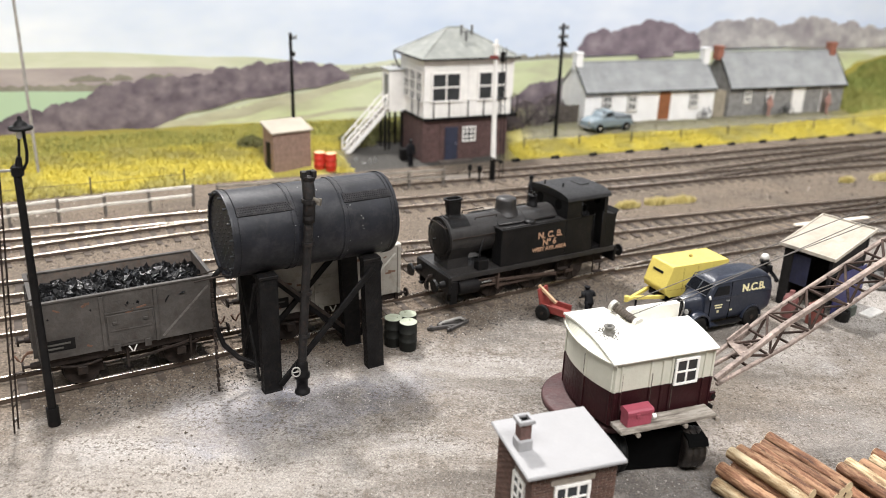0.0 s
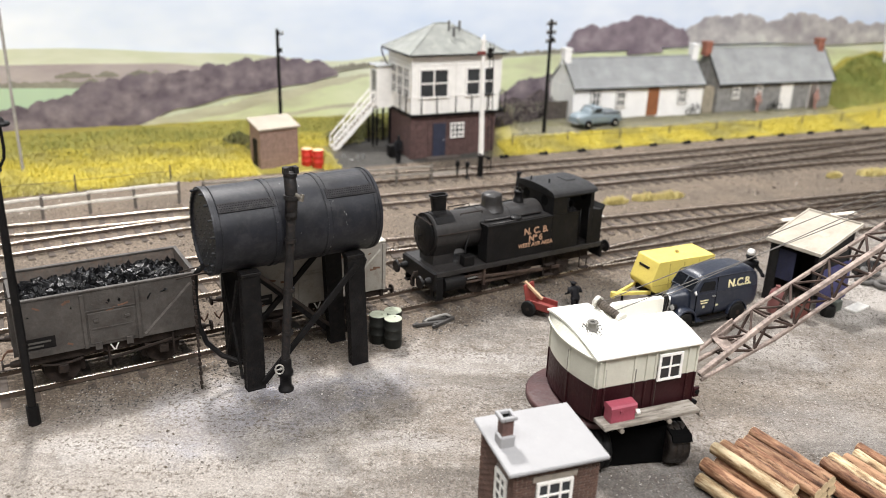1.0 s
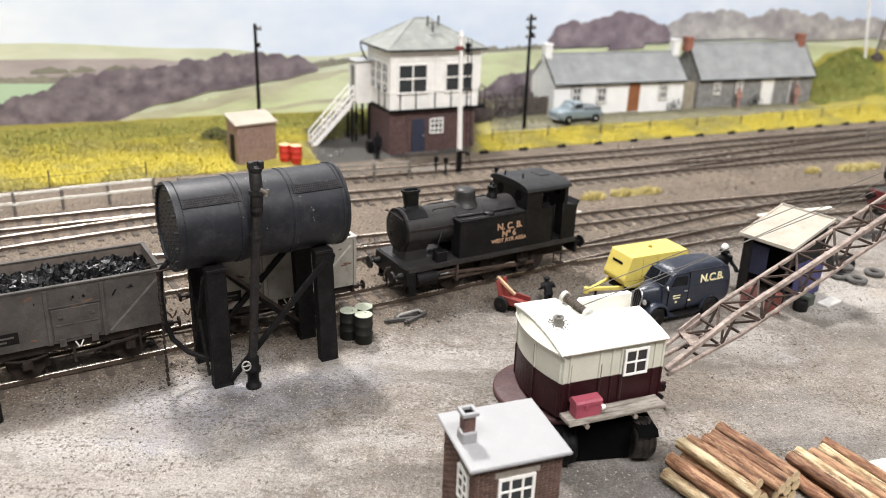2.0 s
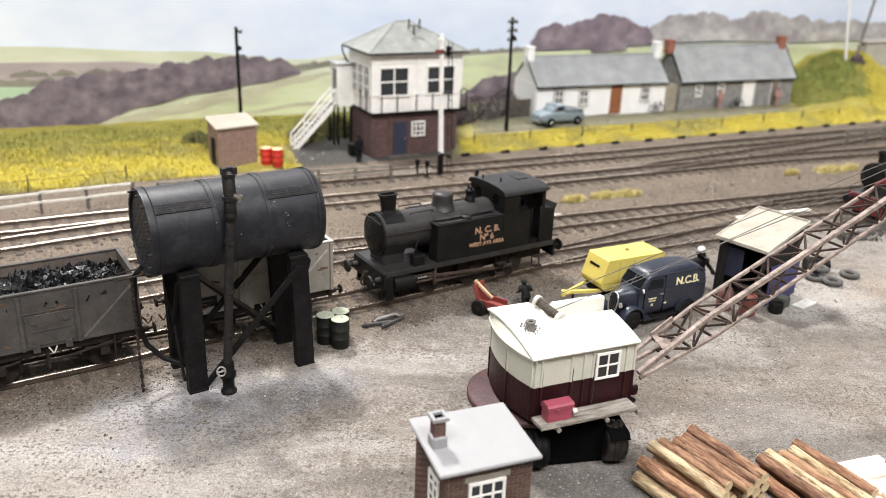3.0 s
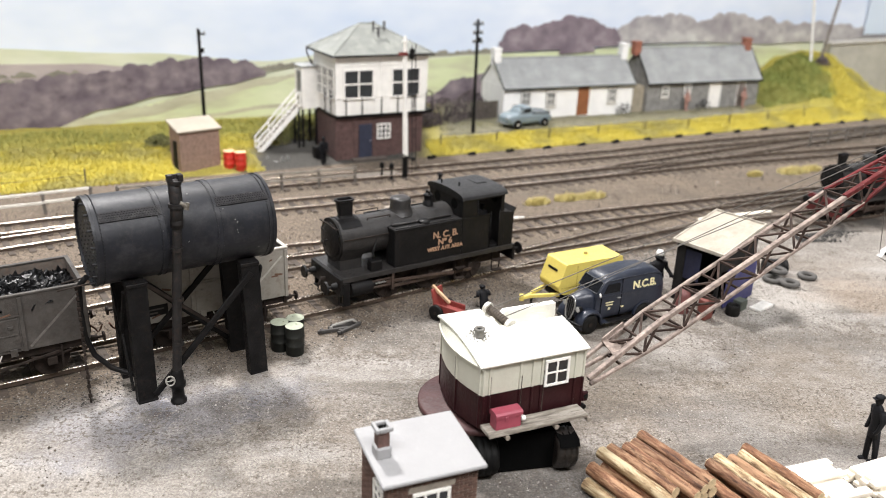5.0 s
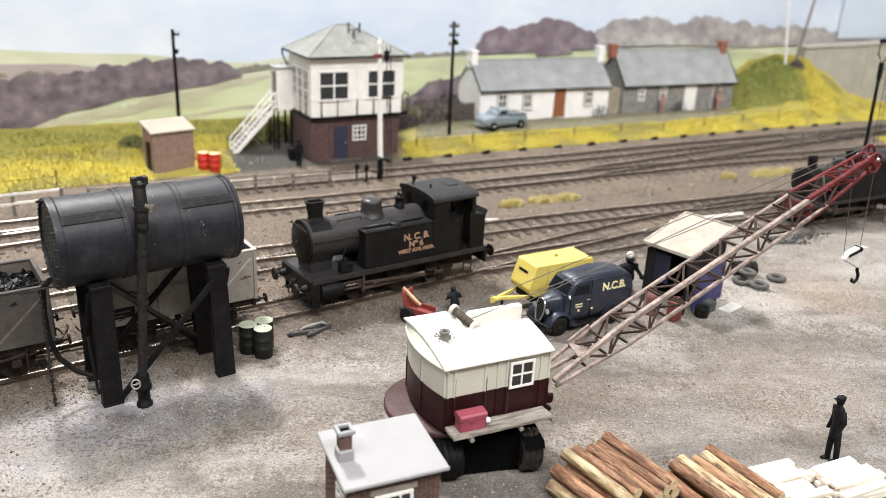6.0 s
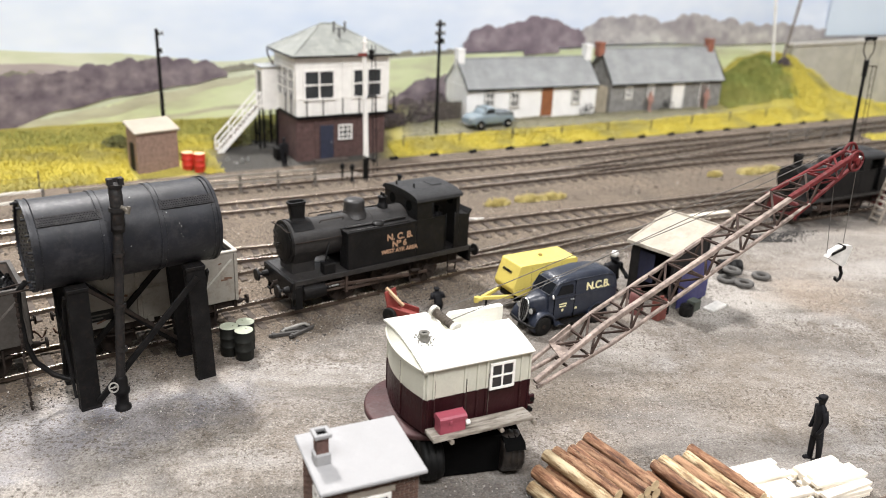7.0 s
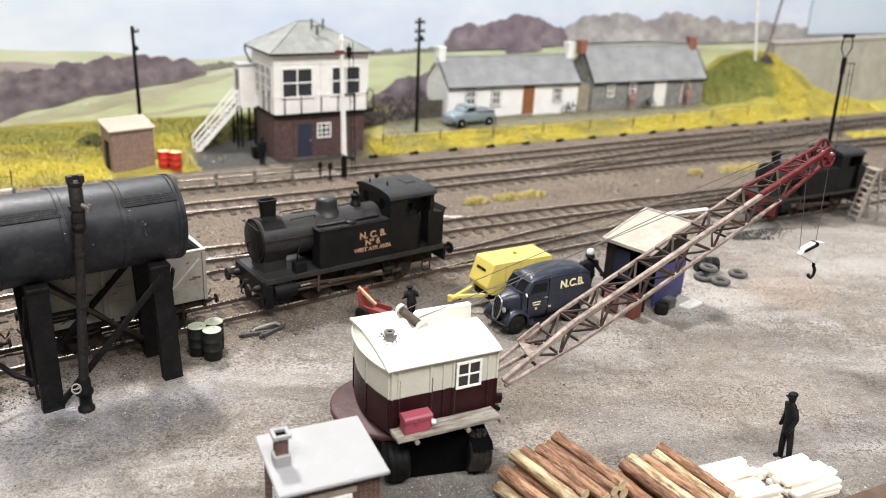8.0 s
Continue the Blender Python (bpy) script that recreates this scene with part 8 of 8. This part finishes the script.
def car():
    c = thing("pickup_car", place(130, 714.6, 10.4, 28), "blue-grey 1950s pickup car parked before the white cottage", "car")
    blue = surface("pale blue-grey car paint", (.19, .235, .26), .4, 0, .1, 80, (.27, .3, .31), .3)
    W = 19
    C = W / 2
    part("body", ring_loft([(-.4, C, 5.6, 5.2, 9.0, 3), (.6, C, 7.8, 4.2, 11.2, 3.2), (5, C, 8.8, 3.4, 12.6, 3.6), (13, C, 9.3, 3.2, 13.2, 4), (34, C, 9.4, 3.2, 13.0, 4), (43, C, 8.9, 3.4, 12.0, 3.4), (47.6, C, 7.4, 4.2, 10.0, 3), (48.6, C, 5.2, 5.0, 8.4, 3)], 32), blue, c)
    part("cabin", ring_loft([(11.4, C, 7.4, 10.5, 13.0, 4), (15.0, C, 7.6, 10.5, 17.2, 4), (17.6, C, 7.6, 10.5, 18.5, 4), (22.5, C, 7.6, 10.5, 18.8, 4), (25.4, C, 7.4, 10.5, 18.0, 4), (26.6, C, 7.2, 10.5, 13.2, 4)], 32), blue, c)
    part("load_cover", ring_loft([(26.2, C, 8.6, 10.5, 14.4, 5), (36, C, 8.6, 10.5, 14.3, 5), (45.4, C, 8.0, 10.5, 13.2, 5)], 32), surface("grey canvas cover", (.11, .125, .135), .8, 0, .15), c, "dull grey cover over the load bed")
    for y, s in ((1.5, -1), (W - 1.5, 1)):
        part("side_window", Shape().ext([(15.6, 13.4), (17.8, 16.8), (24.0, 17.2), (24.4, 13.4)], "y", y - s * .3, y - s * 1.5), GLASS, c)
        for x in (9.5, 38.5):
            road_wheel(c, x, y + s * 1.1, 4.1, 4.1, 2.6, s, WHITEPAINT)
            arch = [(x + 4.9 * math.cos(radians(a)), 4.0 + 4.9 * math.sin(radians(a))) for a in range(0, 181, 20)]
            part("wing", Shape().ext(arch + [(p[0] * .92 + x * .08, p[1] - .7) for p in reversed(arch)], "y", y + s * 1.6, y - s * 2), blue, c)
    part("windscreen", Shape().beam((12.4, W / 2, 13.2), (16.4, W / 2, 18.0), W - 5, .5, .1), GLASS, c)
    part("rear_window", Shape().beam((26.8, W / 2, 14.8), (26.0, W / 2, 17.4), W - 8, .5, .1), GLASS, c)
    for x in (-.6, 48.8):
        part("bumper", Shape().cyl((x, .5, 4.8), (x, W - .5, 4.8), .6, n=8), STEEL, c)
    for y in (3.4, W - 3.4):
        part("headlight", Shape().cyl((1.4, y, 9), (-.2, y, 9), 1.5, 1.3, n=12), STEEL, c)


car()


# ---- fences ----
def post_rail(pts, step, h, rails, mat, railmat, label, post=1.8):
    f = thing("fence", Matrix(), label, "fence")
    marks = glide(pts, step)
    pm = mesh_of("post", Shape().box(0, 0, h / 2 - .5, post, post, h + 1, .15), mat)
    for x, y, a in marks:
        piece("post", pm, f, place(x, y, max(0, ground_z(x, y)) - .3, math.degrees(a), random.uniform(-2, 2), random.uniform(-2, 2)))
    for (x0, y0, _), (x1, y1, _) in zip(marks, marks[1:]):
        for z in rails:
            za, zb = ground_z(x0, y0) + z, ground_z(x1, y1) + z
            part("rail", Shape().beam((x0, y0 - .9, za + random.uniform(-.4, .4)), (x1, y1 - .9, zb + random.uniform(-.4, .4)), .8 if post > 1 else .3, 1.5 if post > 1 else .3, .1), railmat, f)


# lamp glare painted into the left rails; same fence without it further right
FENCEGLARE = surface("fence timber paled for glare", (.72, .69, .62), .6, 0, .15, 120, (.3, .25, .19), .5)
DIMRAIL = surface("fence timber, dim tone", (.24, .215, .18), .85, 0, .25, 200)
post_rail([(-330, 402), (-214, 476), (-148, 512)], 26, 14.5, (7.5, 13.2), surface("dark grey post", (.13, .115, .1), .85, 0, .25, 200), FENCEGLARE, "post and rail fence with glare-pale rails beside the main line")
post_rail([(-138, 517), (-56, 553), (10, 580)], 26, 13, (6.5, 11.5), surface("dark grey post", (.13, .115, .1)), DIMRAIL, "dim-toned post and rail fence before the signal box")
post_rail([(405, 727), (485, 768), (600, 822)], 26, 14.5, (7.5, 13.2), surface("dark grey post", (.13, .115, .1)), surface("dark grey post", (.13, .115, .1)), "weathered post and rail fence between the far tracks")
WIREPOST = surface("dark fence post", (.09, .08, .06), .9)
post_rail([(70, 678), (200, 731), (330, 787), (470, 850)], 52, 10, (6, 9), WIREPOST, WIREPOST, "low dark wire fence along the grassy bank", .9)
post_rail([(-330, 470), (-200, 541), (-135, 578)], 60, 12, (8,), WIREPOST, WIREPOST, "sparse dark posts in the yellow field", .9)
boards = thing("board_fence", along(-24, 11.5, 8), "dark board fence beside the white cottage", "fence")
for i in range(11):
    part("board", Shape().box(1 + i * 2.1, random.uniform(-.2, .2), 8, 1.9, .6, 16 + random.uniform(-.6, .6), .1), surface("dark fence boards", (.1, .085, .07), .85, 0, .3, 200, vary=.3), boards)
for i in range(15):
    x = 62 + i * 33.0
    y = bank_edge(x) - 4
    solid("rodding_stool", Shape().box(0, 0, 1.0, 7, 2.6, 2.4, .4).box(2, 0, 2.2, 2.4, 2.2, 1.2, .3), TIMBERBLACK, place(x, y, 0, 23 + random.uniform(-6, 6)), "small dark timber block at the foot of the bank", "block", "blocks along the bank")
solid("platform_slab", Shape().box(0, 0, .7, 34, 13, 1.3, .3), surface("dirty slab", (.13, .11, .09), .85, 0, .25, 120), place(20, 600, 0, 24), "pale concrete slab beside the rails", "slab")
solid("timber_crossing", Shape().box(0, 0, 1.6, 26, 3.4, .8, .2), PLANKGREY, place(40, 523, 0, 12), "pale loose plank lying between the tracks", "plank")
solid("loose_plank", Shape().box(0, 0, 3.2, 60, 3.2, .9, .2), SAWN, place(255, 516, 0, 21), "pale plank lying across the rails", "plank")
solid("loose_sticks", Shape().beam((-8, 0, .8), (8, 1, .8), 1, 1).beam((-5, 2.5, .9), (4, -2.5, 1.2), .8, .8), WHITEPAINT, place(108, 508, 0, 0), "few pale sticks dropped beside the track", "sticks")


# ---- retaining wall at the far end ----
def end_wall():
    w = thing("retaining_wall", place(492, 948, 0, 22, 0, -1.4), "grey concrete retaining wall with pale coping", "wall", kind="structure")
    part("wall_face", Shape().span(44, 0, -30, 460, 10, 63.5, .3), surface("grey rendered wall", (.46, .44, .38), .9, 0, .15, 40, (.33, .32, .25), .5, .4), w)
    part("coping", Shape().span(42, -2, 63.5, 462, 12, 66.5, .4), CONCRETE, w)
    for x in (150, 196):
        part("pier", Shape().span(x, -1.2, -30, x + 7, 0, 63.5, .3), surface("grey rendered wall", (.3, .285, .25)), w)


end_wall()


# ---- grass: fine dry fibres, many thousand ----
def grass_material(name, stops, second, amount):
    m, nt, bsdf, vec = nodes_of(name, .8)
    geo = nt.nodes.new("ShaderNodeNewGeometry")
    col = ramp_node(nt, geo.outputs["Random Per Island"], *stops)
    col = mix_node(nt, ramp_node(nt, noise_node(nt, vec, 28, 4), (.45, 0.0), (.62, amount)), col, second)
    nt.links.new(col, bsdf.inputs["Base Color"])
    return m


YELLOWGRASS = grass_material("dry yellow grass", ((0, (.57, .49, .085)), (.5, (.64, .545, .09)), (1, (.7, .6, .13))), (.42, .375, .135), .85)
GREENGRASS = grass_material("green grass", ((0, (.19, .23, .055)), (.5, (.28, .32, .08)), (1, (.4, .42, .13))), (.42, .39, .12), .6)


VERGE = grass_material("olive verge grass", ((0, (.24, .25, .06)), (.5, (.33, .33, .085)), (1, (.44, .41, .12))), (.46, .41, .11), .75)
DULL = grass_material("trodden dull grass", ((0, (.17, .16, .1)), (.5, (.25, .23, .15)), (1, (.36, .32, .2))), (.3, .3, .12), .5)


def blades(name, label, mat, spots, count, height, seed):
    """Leaning blades scattered where spots() allows."""
    rnd = random.Random(seed)
    sh = Shape()
    made = 0
    while made < count:
        x, y = spots(rnd)
        if x is None:
            continue
        z = ground_z(x, y) - .3
        a, l = rnd.uniform(0, math.tau), height * rnd.uniform(.5, 1.25)
        w = .36 * rnd.uniform(.6, 1.4)
        k = len(sh.v)
        lx, ly = math.cos(a) * l * .55, math.sin(a) * l * .55
        px, py = -math.sin(a) * w, math.cos(a) * w
        sh.v += [(x - px, y - py, z), (x + px, y + py, z), (x + lx * .5 + px * .7, y + ly * .5 + py * .7, z + l * .6), (x + lx, y + ly, z + l * .85)]
        sh.f += [(k, k + 1, k + 2), (k, k + 2, k + 3)]
        made += 1
    sh.s = [False] * len(sh.f)
    solid(name, sh, mat, Matrix(), label, "grass", kind="stuff", tidy=False)


def behind_board(x, y):
    return -(x - 250) * math.sin(radians(22)) + (y - 900) * math.cos(radians(22)) > -6


def bank(x0, x1, d0, d1, keep=lambda x, y: True):
    def pick(r):
        x = r.uniform(x0, x1)
        y = bank_edge(x) + r.uniform(d0, d1) / .917
        return (x, y) if not behind_board(x, y) and keep(x, y) else (None, None)
    return pick


def clear_front(x, y):
    u, v = (x + 116) * .913 + (y - 592) * .407, -(x + 116) * .407 + (y - 592) * .913
    p, q = (x + 11.2) * .901 + (y - 634) * .434, -(x + 11.2) * .434 + (y - 634) * .901
    return not (-6 < u < 42 and -14 < v < 20) and not (-58 < p < 80 and -36 < q < 50)


blades("yellow_field_grass", "thick dry yellow grass covering the trackside field", YELLOWGRASS, bank(-420, -60, 1, 92, clear_front), 60000, 3.2, 1)
blades("yellow_bank_grass", "dry yellow grass along the bank below the cottages", YELLOWGRASS, bank(58, 640, 0, 25, lambda x, y: clear_front(x, y)), 46000, 3.1, 2)
blades("yellow_hill_grass", "yellow grass on the sunny face of the hill", YELLOWGRASS, bank(500, 622, 16, 120), 16000, 4.6, 3)
blades("green_hill_grass", "green grass on the side of the hill", GREENGRASS, bank(412, 508, 34, 125), 15000, 4.2, 4)
blades("yellow_siding_grass", "strip of yellow grass between the far tracks", YELLOWGRASS, lambda r: (lambda u, w: (528 + u * 130, 768 + u * 42 + w * 20))(r.random(), r.random()), 3000, 3.2, 9)
blades("green_verge_grass", "olive grass at the back of the field", VERGE, bank(-520, 60, 70, 150, clear_front), 24000, 3.4, 5)
blades("lawn_grass", "short trodden grass in front of the cottages", DULL, bank(70, 470, 22, 66), 20000, 1.2, 6)


def tuft(x, y, r, n, seed):
    rnd = random.Random(seed)
    sh = Shape()
    for _ in range(n):
        a, q = rnd.uniform(0, math.tau), rnd.random() ** .6
        px, py = q * r * math.cos(a), q * r * .45 * math.sin(a)
        l = rnd.uniform(3, 6.5) * (1 - .4 * q)
        b = rnd.uniform(0, math.tau)
        dx, dy = math.cos(b), math.sin(b)
        k = len(sh.v)
        sh.v += [(px - dy * .4, py + dx * .4, -.2), (px + dy * .4, py - dx * .4, -.2), (px + dx * l * .5, py + dy * l * .5, l)]
        sh.f.append((k, k + 1, k + 2))
    sh.s = [False] * len(sh.f)
    solid("grass_tuft", sh, STRAW, place(x, y, 0, 22), "pale straw-yellow grass tuft growing in the ballast", "grass tuft", "tufts between the tracks", tidy=False)


STRAW = grass_material("straw grass", ((0, (.42, .36, .14)), (1, (.66, .56, .24))), (.4, .33, .12), .4)
for i, (x, y, r) in enumerate(((129, 541, 10), (152, 552, 11), (170, 558, 11), (351, 640, 17), (313, 625, 7), (368, 646, 10))):
    tuft(x, y, r, 420, 30 + i)


def bush(m, r, h, mat, label, seed):
    rnd = random.Random(seed)
    b = thing("bush", m, label, "bush", "bushes at the field edge")
    stems = Shape()
    for i in range(9):
        a = math.tau * i / 9
        stems.cyl((0, 0, -1), (r * .6 * math.cos(a), r * .4 * math.sin(a), h * .7), .5, .2, n=6)
    part("stems", stems, TIMBERBLACK, b)
    sh = Shape()
    for _ in range(1500):
        u, a, q = rnd.random(), rnd.uniform(0, math.tau), rnd.random() ** .4
        z = h * u
        rr = r * q * math.sin(math.pi * min(1, .25 + .75 * u)) ** .7 * (1 + .35 * noise.noise((math.cos(a) * 1.5 + seed, math.sin(a) * 1.5, u * 2)))
        s = rnd.uniform(.6, 1.3)
        mm = Matrix.LocRotScale((rr * math.cos(a), rr * .7 * math.sin(a), z), Euler([rnd.uniform(0, 6) for _ in range(3)]), (s, s, s))
        sh.add([(1, 0, 0), (-.6, .8, 0), (-.6, -.8, .3)], [(0, 1, 2)], m=mm)
    tagged(part("foliage", sh, mat, b, tidy=False), kind="stuff")


OLIVE = grass_material("olive scrub leaves", ((0, (.12, .13, .045)), (1, (.26, .25, .1))), (.2, .16, .07), .5)
PURPLE = grass_material("bare purple-brown twigs", ((0, (.07, .055, .06)), (1, (.2, .16, .16))), (.12, .1, .1), .5)
for x, y, r, h in ((-146, 646, 13, 12), (-126, 634, 11, 10), (-66, 672, 16, 13), (-44, 690, 15, 18)):
    bush(place(x, y, 3), r, h, OLIVE, "low olive-green scrub at the edge of the field", int(r * 7 + h))
for x, y, r, h in ((506, 930, 10, 18),):
    bush(place(x, y, 38), r, h, PURPLE, "bare twiggy bush on top of the hill", 77)
for x, y, r, h in ((75, 742, 22, 22), (100, 760, 20, 26), (58, 726, 16, 13)):
    bush(place(x, y, 10), r, h, PURPLE, "bare purple-brown hedge behind the pole", int(r * 3 + h))
